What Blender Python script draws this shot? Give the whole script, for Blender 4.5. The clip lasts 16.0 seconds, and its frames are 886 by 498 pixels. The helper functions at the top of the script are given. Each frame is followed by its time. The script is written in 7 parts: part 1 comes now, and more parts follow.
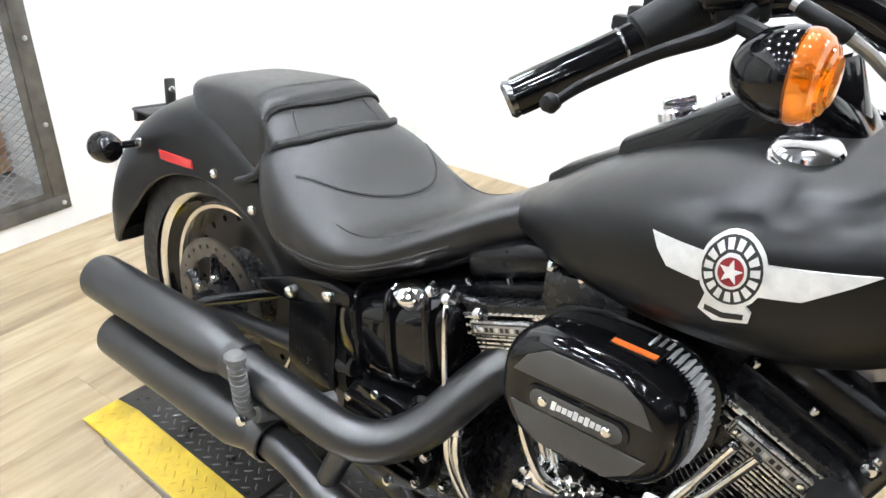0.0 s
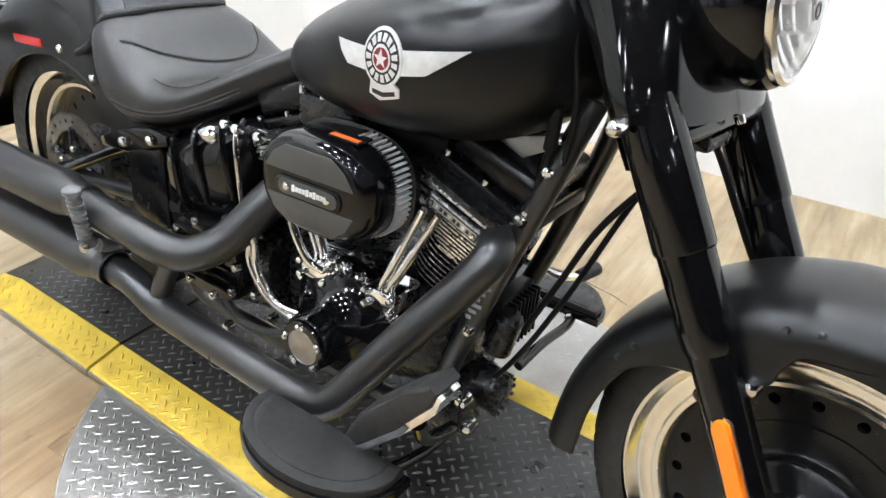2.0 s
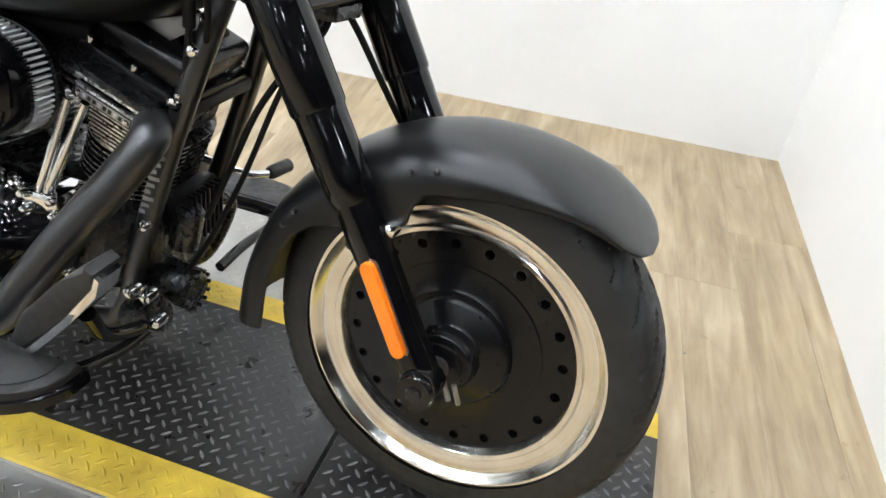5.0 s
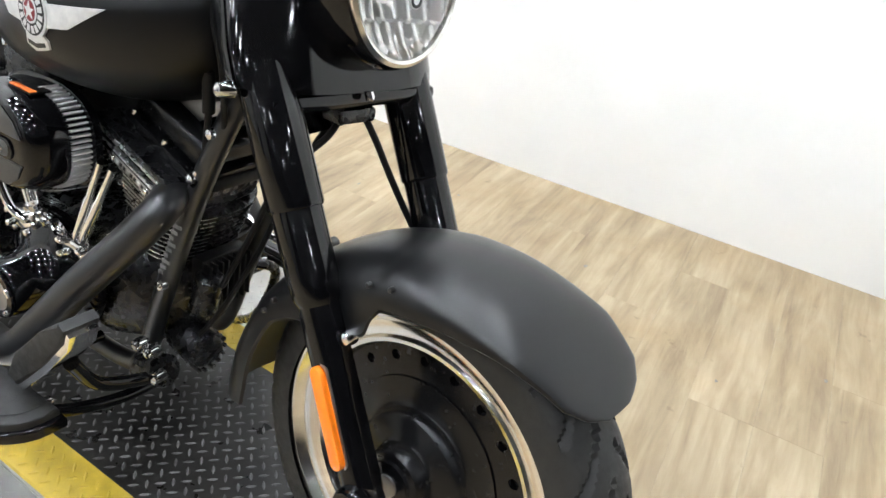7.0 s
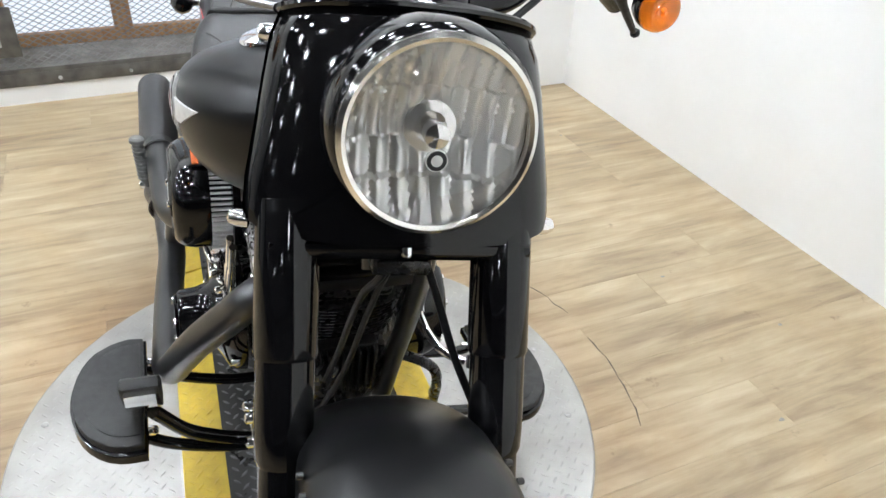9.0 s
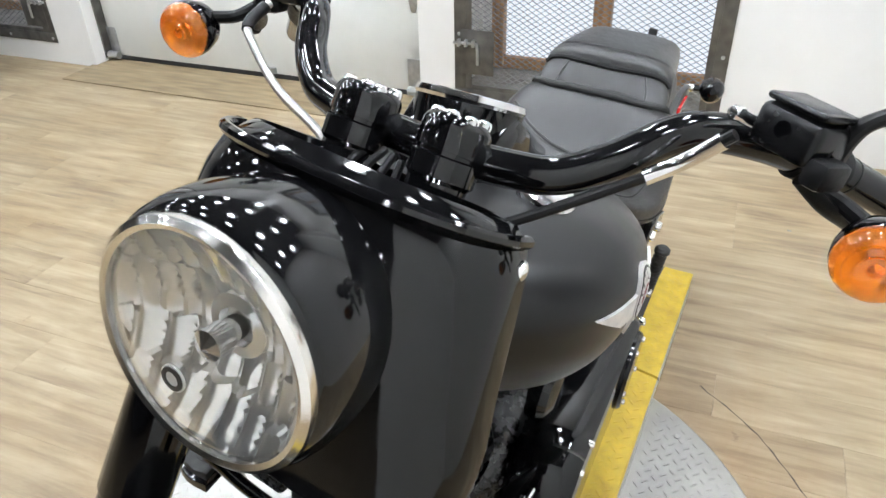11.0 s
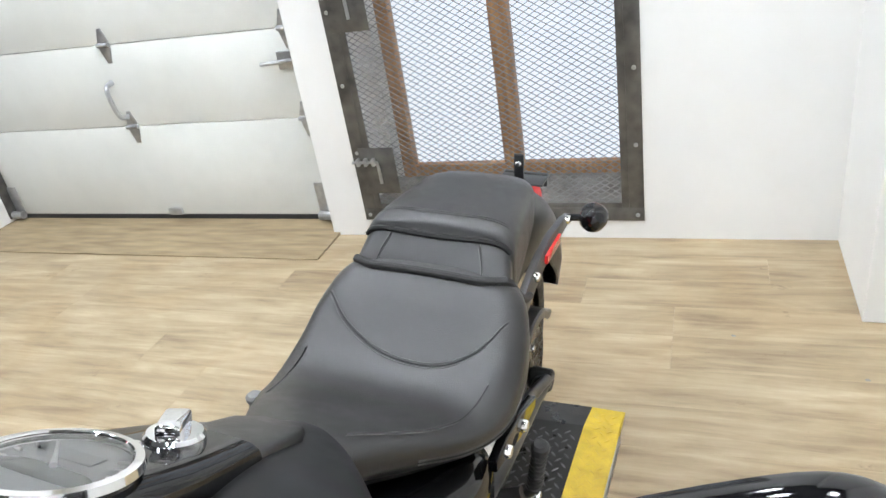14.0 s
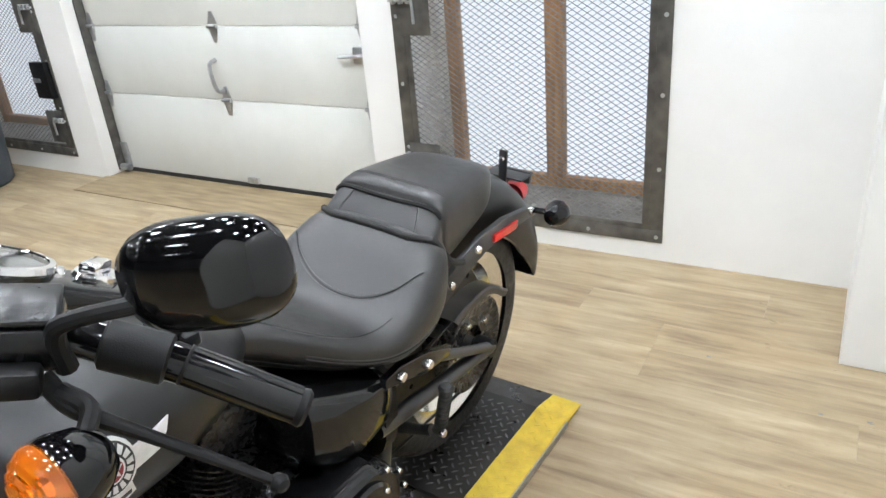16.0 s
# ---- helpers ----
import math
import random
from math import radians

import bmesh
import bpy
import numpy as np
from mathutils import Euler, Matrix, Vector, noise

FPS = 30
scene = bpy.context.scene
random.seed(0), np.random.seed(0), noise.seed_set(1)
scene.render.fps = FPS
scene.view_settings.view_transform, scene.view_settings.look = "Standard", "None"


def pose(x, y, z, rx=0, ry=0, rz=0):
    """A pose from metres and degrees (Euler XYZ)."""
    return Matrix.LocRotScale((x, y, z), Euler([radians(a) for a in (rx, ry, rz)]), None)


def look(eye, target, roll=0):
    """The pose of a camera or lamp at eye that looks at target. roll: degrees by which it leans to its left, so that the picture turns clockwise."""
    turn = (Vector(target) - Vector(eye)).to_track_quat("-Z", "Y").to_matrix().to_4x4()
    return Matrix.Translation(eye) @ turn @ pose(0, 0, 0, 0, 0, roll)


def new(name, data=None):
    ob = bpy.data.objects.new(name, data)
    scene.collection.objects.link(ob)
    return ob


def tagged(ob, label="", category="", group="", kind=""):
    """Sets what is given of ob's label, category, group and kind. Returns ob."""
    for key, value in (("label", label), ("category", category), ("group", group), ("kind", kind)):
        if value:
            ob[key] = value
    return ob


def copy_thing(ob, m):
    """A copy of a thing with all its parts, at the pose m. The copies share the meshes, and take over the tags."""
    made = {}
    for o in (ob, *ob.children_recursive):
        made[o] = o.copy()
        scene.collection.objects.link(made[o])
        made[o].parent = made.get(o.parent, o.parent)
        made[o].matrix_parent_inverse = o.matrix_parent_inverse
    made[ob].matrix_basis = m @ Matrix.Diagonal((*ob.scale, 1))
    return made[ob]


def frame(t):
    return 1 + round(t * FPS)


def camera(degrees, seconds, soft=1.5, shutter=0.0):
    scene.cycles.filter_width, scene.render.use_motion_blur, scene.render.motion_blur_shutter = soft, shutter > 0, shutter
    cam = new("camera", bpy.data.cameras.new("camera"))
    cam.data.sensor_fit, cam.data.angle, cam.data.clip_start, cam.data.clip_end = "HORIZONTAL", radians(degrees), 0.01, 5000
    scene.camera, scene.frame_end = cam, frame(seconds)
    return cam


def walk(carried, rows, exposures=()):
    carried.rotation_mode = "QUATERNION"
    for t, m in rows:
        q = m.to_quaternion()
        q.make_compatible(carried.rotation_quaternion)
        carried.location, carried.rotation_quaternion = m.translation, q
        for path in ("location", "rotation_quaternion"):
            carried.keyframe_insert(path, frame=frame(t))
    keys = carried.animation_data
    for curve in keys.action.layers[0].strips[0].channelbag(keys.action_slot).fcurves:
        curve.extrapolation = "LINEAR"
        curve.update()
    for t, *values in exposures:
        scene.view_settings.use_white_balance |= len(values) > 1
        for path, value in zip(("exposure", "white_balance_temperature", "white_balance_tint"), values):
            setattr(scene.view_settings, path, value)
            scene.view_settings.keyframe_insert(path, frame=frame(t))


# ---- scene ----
cam = camera(62.55, 16.0, soft=1.5)
PATH = [
    (0, (1.181, -0.801, 1.235), (0.079, 0.568, 0.280), 1.70),
    (0.5, (1.355, -0.784, 1.267), (0.080, 0.460, 0.358), 1.00),
    (1, (1.509, -0.746, 1.250), (0.210, 0.445, 0.304), 0.51),
    (1.5, (1.567, -0.796, 1.209), (0.466, 0.488, 0.142), 1.02),
    (2, (1.606, -0.879, 1.199), (0.654, 0.512, 0.124), 2.12),
    (2.5, (1.660, -0.907, 1.206), (0.821, 0.589, 0.177), 4.09),
    (3, (1.714, -0.906, 1.203), (1.032, 0.669, 0.177), 4.57),
    (3.5, (1.753, -0.908, 1.183), (1.249, 0.688, 0.089), 5.04),
    (4, (1.778, -0.911, 1.163), (1.378, 0.688, 0.030), 6.59),
    (6.5, (1.876, -0.842, 1.144), (1.516, 0.756, -0.003), 8.90),
    (7, (1.996, -0.731, 1.222), (1.188, 0.764, 0.168), 9.02),
    (7.5, (2.059, -0.644, 1.262), (1.112, 0.698, 0.121), 5.50),
    (8, (2.022, -0.448, 1.241), (0.941, 0.708, 0.019), 9.90),
    (8.5, (1.994, -0.332, 1.256), (0.687, 0.581, 0.049), 5.60),
    (9, (2.087, -0.148, 1.338), (0.544, 0.433, 0.205), 2.60),
    (11.5, (1.650, 0.505, 1.369), (0.253, -0.411, 0.270), -5.52),
    (12, (1.584, 0.530, 1.385), (0.232, -0.439, 0.274), -9.39),
    (12.5, (1.462, 0.453, 1.396), (-0.063, -0.266, 0.321), -7.92),
    (13, (1.376, 0.447, 1.395), (-0.253, -0.144, 0.397), -7.73),
    (13.5, (1.318, 0.504, 1.400), (-0.279, -0.202, 0.425), -9.20),
    (14, (1.229, 0.602, 1.406), (-0.358, -0.186, 0.480), -9.75),
    (14.5, (1.190, 0.659, 1.368), (-0.272, -0.328, 0.426), -9.20),
    (15, (1.233, 0.756, 1.370), (-0.263, -0.266, 0.523), -10.67),
    (15.5, (1.322, 0.907, 1.347), (-0.225, -0.036, 0.501), -7.79),
    (16, (1.314, 1.005, 1.372), (-0.166, -0.041, 0.526), -4.98),
]
EXPO = [(0,.27),(1,.2),(1.5,.1),(2,.14),(2.5,.07),(3.5,0),(7,.1),(8,.04),(8.5,.06),(9,-.1),(12,-.16),(16,-.16)]
walk(cam, [(t, look(eye, target, roll)) for t, eye, target, roll in PATH], EXPO)

# ---- frames of reference ----
ROOM = Matrix.Rotation(radians(4.04), 4, "Z")
PLATE = 0.04
BIKE = Matrix.Translation((0, 0, PLATE)) @ Matrix.Rotation(radians(-5.5), 4, "X")

# ---- light ----
world = bpy.data.worlds.new("world")
scene.world = world
world.use_nodes = True
wn = world.node_tree.nodes
sky = wn.new("ShaderNodeTexSky")
sky.sky_type, sky.sun_disc = "NISHITA", False
sky.sun_elevation, sky.sun_rotation = radians(38), radians(200)
wn["Background"].inputs["Strength"].default_value = 0.12
world.node_tree.links.new(sky.outputs[0], wn["Background"].inputs[0])


# ---- materials ----
def node_mat(name, base, rough=0.5, metal=0.0, coat=0.0, spec=0.5, coat_rough=0.04):
    mat = bpy.data.materials.new(name)
    mat.use_nodes = True
    b = mat.node_tree.nodes["Principled BSDF"]
    b.inputs["Base Color"].default_value = (*base, 1)
    b.inputs["Roughness"].default_value = rough
    b.inputs["Metallic"].default_value = metal
    b.inputs["Coat Weight"].default_value = coat
    b.inputs["Coat Roughness"].default_value = coat_rough
    b.inputs["Specular IOR Level"].default_value = spec
    return mat, mat.node_tree.nodes, mat.node_tree.links, b


def add(nodes, kind, **values):
    n = nodes.new(kind)
    for key, value in values.items():
        n.inputs[key.replace("_", " ")].default_value = value
    return n


def vary(mat_parts, scale, low, high, rough=None, bump=0.0, bump_scale=None, detail=6.0, stretch=None, second=None):
    """Noise between two colours at one scale, mottled at a second one, with roughness variation and a fine bump."""
    mat, nodes, links, b = mat_parts
    tc = nodes.new("ShaderNodeTexCoord")
    src = tc.outputs["Object"]
    if stretch:
        mp = nodes.new("ShaderNodeMapping")
        mp.inputs["Scale"].default_value = stretch
        links.new(src, mp.inputs["Vector"])
        src = mp.outputs["Vector"]
    n1 = add(nodes, "ShaderNodeTexNoise", Scale=scale, Detail=detail, Roughness=0.6)
    links.new(src, n1.inputs["Vector"])
    ramp = nodes.new("ShaderNodeValToRGB")
    ramp.color_ramp.elements[0].position, ramp.color_ramp.elements[1].position = 0.3, 0.7
    ramp.color_ramp.elements[0].color, ramp.color_ramp.elements[1].color = (*low, 1), (*high, 1)
    links.new(n1.outputs["Fac"], ramp.inputs["Fac"])
    links.new(ramp.outputs["Color"], b.inputs["Base Color"])
    if rough:
        mr = nodes.new("ShaderNodeMapRange")
        mr.inputs["From Min"].default_value, mr.inputs["From Max"].default_value = 0.3, 0.7
        mr.inputs["To Min"].default_value, mr.inputs["To Max"].default_value = rough
        n3 = add(nodes, "ShaderNodeTexNoise", Scale=(second or scale * 4), Detail=4.0)
        links.new(src, n3.inputs["Vector"])
        links.new(n3.outputs["Fac"], mr.inputs["Value"])
        links.new(mr.outputs["Result"], b.inputs["Roughness"])
    if bump:
        n2 = add(nodes, "ShaderNodeTexNoise", Scale=bump_scale or scale * 10, Detail=3.0)
        links.new(src, n2.inputs["Vector"])
        bp = add(nodes, "ShaderNodeBump", Strength=bump, Distance=0.002)
        links.new(n2.outputs["Fac"], bp.inputs["Height"])
        links.new(bp.outputs["Normal"], b.inputs["Normal"])
    return mat


DENIM = vary(node_mat("matte_black_paint", (0.006, 0.006, 0.0065), 0.31, 0, 0.0, 0.36), 9, (0.004, 0.004, 0.0044), (0.0065, 0.0065, 0.007), (0.29, 0.34), 0.04, 900)
GLOSS = vary(node_mat("gloss_black_paint", (0.003, 0.003, 0.0035), 0.08, 0, 0.0, 0.42), 12, (0.0025, 0.0025, 0.003), (0.0045, 0.0045, 0.005), (0.05, 0.11), 0.02, 60)
SATIN = vary(node_mat("satin_black_ceramic", (0.025, 0.025, 0.026), 0.33, 0.1, spec=0.95), 14, (0.010, 0.010, 0.0105), (0.017, 0.017, 0.018), (0.28, 0.35), 0.05, 1200)
ENGINE = vary(node_mat("wrinkle_black_metal", (0.006, 0.006, 0.0065), 0.3, spec=0.5), 20, (0.0045, 0.0045, 0.005), (0.011, 0.011, 0.012), (0.18, 0.36), 0.2, 500)
PLASTIC = vary(node_mat("black_plastic", (0.005, 0.005, 0.0055), 0.45, spec=0.2), 30, (0.004, 0.004, 0.0045), (0.007, 0.007, 0.0075), (0.36, 0.5), 0.15, 700)
RUBBER = vary(node_mat("tyre_rubber", (0.012, 0.012, 0.012), 0.6), 18, (0.009, 0.009, 0.009), (0.020, 0.0195, 0.0185), (0.45, 0.7), 0.25, 400)
PEGRUB = vary(node_mat("grey_peg_rubber", (0.14, 0.14, 0.137), 0.6), 40, (0.10, 0.10, 0.098), (0.17, 0.17, 0.166), (0.5, 0.7), 0.15, 500)
LEATHER = vary(node_mat("black_leather", (0.010, 0.0095, 0.0095), 0.36, 0, 0.18, 0.50, 0.3), 11, (0.008, 0.0075, 0.0075), (0.013, 0.012, 0.012), (0.31, 0.40), 0.35, 520)
STITCH = node_mat("grey_thread", (0.07, 0.068, 0.066), 0.6)[0]
CHROME = vary(node_mat("chrome", (0.75, 0.75, 0.76), 0.08, 1.0), 20, (0.86, 0.86, 0.87), (0.94, 0.94, 0.94), (0.05, 0.12))
# grey metal that stands in for the white walls' sheen on the right grip
GRIP_SHEEN = vary(node_mat("grip_sheen_metal", (0.22, 0.22, 0.225), 0.2, 1.0), 20, (0.17, 0.17, 0.175), (0.26, 0.26, 0.265), (0.14, 0.26), 0.03, 300)
ALU = vary(node_mat("polished_aluminium", (0.72, 0.70, 0.66), 0.2, 1.0), 16, (0.78, 0.76, 0.72), (0.90, 0.885, 0.85), (0.12, 0.24), 0.03, 300)
STEEL = vary(node_mat("bare_steel", (0.42, 0.41, 0.40), 0.38, 1.0), 22, (0.30, 0.29, 0.28), (0.52, 0.51, 0.50), (0.28, 0.5), 0.1, 300)
FINCUT = vary(node_mat("machined_fin_edge", (0.75, 0.75, 0.75), 0.3, 1.0), 40, (0.68, 0.68, 0.68), (0.82, 0.82, 0.82), (0.22, 0.36))
EMBLEM = vary(node_mat("brushed_silver_emblem", (0.72, 0.72, 0.72), 0.42, 0.35), 60, (0.62, 0.62, 0.62), (0.8, 0.8, 0.79), (0.35, 0.5), 0.1, 900)
BADGE_DARK = node_mat("badge_black", (0.012, 0.012, 0.012), 0.4)[0]
BADGE_RED = node_mat("badge_red", (0.22, 0.012, 0.018), 0.4)[0]
ORANGE = node_mat("amber_lens", (1.0, 0.235, 0.005), 0.06, 0, 0.5)
ORANGE[3].inputs["Transmission Weight"].default_value = 0.85
ORANGE = ORANGE[0]
AMBER = node_mat("amber_reflector", (0.95, 0.22, 0.01), 0.22, 0, 0.4)[0]
RED = node_mat("red_reflector", (0.55, 0.02, 0.02), 0.25, 0, 0.4)[0]
LABEL_ORANGE = node_mat("orange_label", (0.75, 0.16, 0.03), 0.5)[0]
LABEL_GREY = node_mat("grey_print", (0.30, 0.30, 0.30), 0.6)[0]
CHARCOAL = vary(node_mat("air_cleaner_panel", (0.05, 0.047, 0.044), 0.5), 20, (0.045, 0.042, 0.039), (0.058, 0.055, 0.050), (0.45, 0.58), 0.15, 800)
PLEAT = vary(node_mat("filter_pleats", (0.7, 0.7, 0.7), 0.45, 0.2), 60, (0.6, 0.6, 0.6), (0.8, 0.8, 0.8))
WALL = vary(node_mat("white_wall_paint", (0.80, 0.79, 0.77), 0.55), 2.2, (0.76, 0.755, 0.74), (0.82, 0.815, 0.80), (0.45, 0.62), 0.08, 180)
CEIL = vary(node_mat("dark_ceiling_paint", (0.06, 0.06, 0.062), 0.85), 2.0, (0.05, 0.05, 0.052), (0.07, 0.07, 0.072), None, 0.1, 120)
DOORW = vary(node_mat("white_door_steel", (0.70, 0.71, 0.68), 0.45), 3.0, (0.66, 0.67, 0.64), (0.73, 0.74, 0.71), (0.38, 0.52), 0.25, 260)
GALV = vary(node_mat("galvanised_steel", (0.50, 0.51, 0.52), 0.4, 0.85), 30, (0.40, 0.41, 0.42), (0.58, 0.59, 0.60), (0.3, 0.5))
RUSTY = vary(node_mat("weathered_steel", (0.13, 0.127, 0.12), 0.5, 0.6), 14, (0.075, 0.073, 0.070), (0.19, 0.182, 0.168), (0.35, 0.65), 0.3, 120)
MESHM = vary(node_mat("expanded_metal", (0.26, 0.26, 0.26), 0.5, 0.4), 25, (0.20, 0.20, 0.20), (0.32, 0.32, 0.32), (0.4, 0.6))
BROWNWOOD = vary(node_mat("stained_window_wood", (0.40, 0.20, 0.085), 0.5), 6, (0.28, 0.135, 0.052), (0.50, 0.27, 0.12), (0.4, 0.6), 0.2, 90, stretch=(9, 9, 0.8))
SILL = vary(node_mat("dusty_concrete_sill", (0.30, 0.29, 0.27), 0.8), 9, (0.20, 0.19, 0.18), (0.36, 0.35, 0.33), None, 0.3, 90)
PLYWOOD = vary(node_mat("threshold_plywood", (0.27, 0.20, 0.115), 0.55), 5, (0.18, 0.13, 0.070), (0.34, 0.26, 0.155), (0.45, 0.65), 0.2, 80, stretch=(6, 1, 6))
BINPL = vary(node_mat("blue_grey_bin_plastic", (0.06, 0.075, 0.09), 0.5), 8, (0.05, 0.065, 0.08), (0.075, 0.09, 0.105), (0.42, 0.6), 0.1, 200)
WHITEPL = node_mat("white_lamp_bowl", (0.85, 0.85, 0.85), 0.3)[0]
CASTBLK = vary(node_mat("cast_black", (0.005, 0.005, 0.0055), 0.25, spec=0.3), 18, (0.004, 0.004, 0.0045), (0.006, 0.006, 0.0065), (0.22, 0.28))
BLACKRUB = node_mat("black_weather_strip", (0.015, 0.015, 0.015), 0.7)[0]
HEADREF = vary(node_mat("lamp_reflector", (0.95, 0.95, 0.95), 0.10, 0.68), 30, (0.93, 0.93, 0.92), (0.97, 0.97, 0.97), (0.07, 0.14))
WORNLUG = vary(node_mat("worn_black_lugs", (0.10, 0.10, 0.10), 0.38, 0.4), 30, (0.05, 0.05, 0.052), (0.17, 0.17, 0.17), (0.3, 0.5))
# for walls out of view; dark so that gloss paint reflects little
DARKWALL = vary(node_mat("unseen_dark_wall", (0.09, 0.09, 0.09), 0.8), 2, (0.075, 0.075, 0.075), (0.105, 0.105, 0.105), None, 0.05, 100)
SILVERPL = vary(node_mat("bare_tread_plate", (0.5, 0.49, 0.47), 0.34, 0.9), 7, (0.31, 0.30, 0.285), (0.43, 0.42, 0.40), (0.30, 0.44), 0.08, 160)
BLACKPL = vary(node_mat("worn_black_tread_paint", (0.020, 0.019, 0.018), 0.42), 5, (0.009, 0.008, 0.007), (0.034, 0.032, 0.029), (0.24, 0.5), 0.15, 140)
YELLOWPL = vary(node_mat("yellow_safety_paint", (0.62, 0.43, 0.03), 0.48), 16, (0.46, 0.31, 0.03), (0.70, 0.50, 0.045), (0.38, 0.62), 0.15, 200)


def glass(name, colour=(1, 1, 1), rough=0.0):
    mat, nodes, links, b = node_mat(name, colour, rough)
    b.inputs["Transmission Weight"].default_value = 1.0
    b.inputs["IOR"].default_value = 1.45
    return mat


GLASS = glass("clear_glass")


def glow(name, colour, strength):
    mat, nodes, links, b = node_mat(name, (0, 0, 0), 1.0)
    b.inputs["Emission Color"].default_value = (*colour, 1)
    b.inputs["Emission Strength"].default_value = strength
    return mat


def floor_mat():
    """Pale vinyl planks: a tone for each plank, long grain streaks, dark saw marks and scuffs."""
    mat, nodes, links, b = node_mat("pale_wood_vinyl", (0.4, 0.3, 0.2), 0.35)
    tc = nodes.new("ShaderNodeTexCoord")
    oi = nodes.new("ShaderNodeObjectInfo")
    off = nodes.new("ShaderNodeVectorMath")
    off.operation = "SCALE"
    comb = nodes.new("ShaderNodeCombineXYZ")
    for k in range(3):
        links.new(oi.outputs["Random"], comb.inputs[k])
    links.new(comb.outputs[0], off.inputs[0])
    off.inputs["Scale"].default_value = 37.0
    vadd = nodes.new("ShaderNodeVectorMath")
    links.new(tc.outputs["Object"], vadd.inputs[0])
    links.new(off.outputs[0], vadd.inputs[1])
    m1 = nodes.new("ShaderNodeMapping")
    m1.inputs["Scale"].default_value = (16, 1.5, 1)
    links.new(vadd.outputs[0], m1.inputs["Vector"])
    g1 = add(nodes, "ShaderNodeTexNoise", Scale=1.6, Detail=8.0, Roughness=0.62, Distortion=0.5)
    links.new(m1.outputs[0], g1.inputs["Vector"])
    m2 = nodes.new("ShaderNodeMapping")
    m2.inputs["Scale"].default_value = (9, 2.4, 1)
    links.new(vadd.outputs[0], m2.inputs["Vector"])
    g2 = add(nodes, "ShaderNodeTexNoise", Scale=1.0, Detail=5.0, Roughness=0.55, Distortion=0.8)
    links.new(m2.outputs[0], g2.inputs["Vector"])
    r1 = nodes.new("ShaderNodeValToRGB")
    els = r1.color_ramp.elements
    els[0].position, els[0].color = 0.33, (0.200, 0.146, 0.089, 1)
    els[1].position, els[1].color = 0.66, (0.445, 0.360, 0.240, 1)
    mid = els.new(0.48)
    mid.color = (0.315, 0.243, 0.149, 1)
    mixn = nodes.new("ShaderNodeMath")
    mixn.operation = "MULTIPLY_ADD"
    links.new(g1.outputs["Fac"], mixn.inputs[0])
    mixn.inputs[1].default_value = 0.55
    half = nodes.new("ShaderNodeMath")
    half.operation = "MULTIPLY"
    links.new(g2.outputs["Fac"], half.inputs[0])
    half.inputs[1].default_value = 0.45
    links.new(half.outputs[0], mixn.inputs[2])
    tone = nodes.new("ShaderNodeMapRange")
    tone.inputs["To Min"].default_value, tone.inputs["To Max"].default_value = -0.025, 0.025
    links.new(oi.outputs["Random"], tone.inputs["Value"])
    total = nodes.new("ShaderNodeMath")
    links.new(mixn.outputs[0], total.inputs[0])
    links.new(tone.outputs[0], total.inputs[1])
    links.new(total.outputs[0], r1.inputs["Fac"])
    # small dark knots and scuffs
    kn = add(nodes, "ShaderNodeTexNoise", Scale=11.0, Detail=4.0, Roughness=0.7)
    links.new(vadd.outputs[0], kn.inputs["Vector"])
    kr = nodes.new("ShaderNodeValToRGB")
    kr.color_ramp.elements[0].position, kr.color_ramp.elements[0].color = 0.66, (0, 0, 0, 1)
    kr.color_ramp.elements[1].position, kr.color_ramp.elements[1].color = 0.75, (1, 1, 1, 1)
    links.new(kn.outputs["Fac"], kr.inputs["Fac"])
    mx = nodes.new("ShaderNodeMixRGB")
    mx.inputs["Color2"].default_value = (0.14, 0.095, 0.055, 1)
    sc = nodes.new("ShaderNodeMath")
    sc.operation = "MULTIPLY"
    sc.inputs[1].default_value = 0.55
    links.new(kr.outputs["Color"], sc.inputs[0])
    links.new(sc.outputs[0], mx.inputs["Fac"])
    links.new(r1.outputs["Color"], mx.inputs["Color1"])
    geo_n = nodes.new("ShaderNodeNewGeometry")
    st = add(nodes, "ShaderNodeTexNoise", Scale=1.5, Detail=5.0, Roughness=0.62, Distortion=1.4)
    links.new(geo_n.outputs["Position"], st.inputs["Vector"])
    sr = nodes.new("ShaderNodeMapRange")
    sr.inputs["From Min"].default_value, sr.inputs["From Max"].default_value = 0.46, 0.72
    sr.inputs["To Min"].default_value, sr.inputs["To Max"].default_value = 0.0, 0.75
    links.new(st.outputs["Fac"], sr.inputs["Value"])
    mx2 = nodes.new("ShaderNodeMixRGB")
    mx2.blend_type = "MULTIPLY"
    mx2.inputs["Color2"].default_value = (0.93, 0.84, 0.72, 1)
    links.new(sr.outputs[0], mx2.inputs["Fac"])
    links.new(mx.outputs[0], mx2.inputs["Color1"])
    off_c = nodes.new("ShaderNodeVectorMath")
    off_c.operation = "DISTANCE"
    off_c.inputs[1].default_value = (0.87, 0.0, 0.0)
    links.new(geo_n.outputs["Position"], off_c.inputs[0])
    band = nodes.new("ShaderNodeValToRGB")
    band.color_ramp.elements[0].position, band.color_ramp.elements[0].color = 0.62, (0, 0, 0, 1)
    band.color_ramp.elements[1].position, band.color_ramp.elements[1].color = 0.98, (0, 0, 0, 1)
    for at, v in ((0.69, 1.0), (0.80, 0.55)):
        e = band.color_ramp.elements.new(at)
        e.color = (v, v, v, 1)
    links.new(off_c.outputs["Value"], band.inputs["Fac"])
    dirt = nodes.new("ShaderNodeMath")
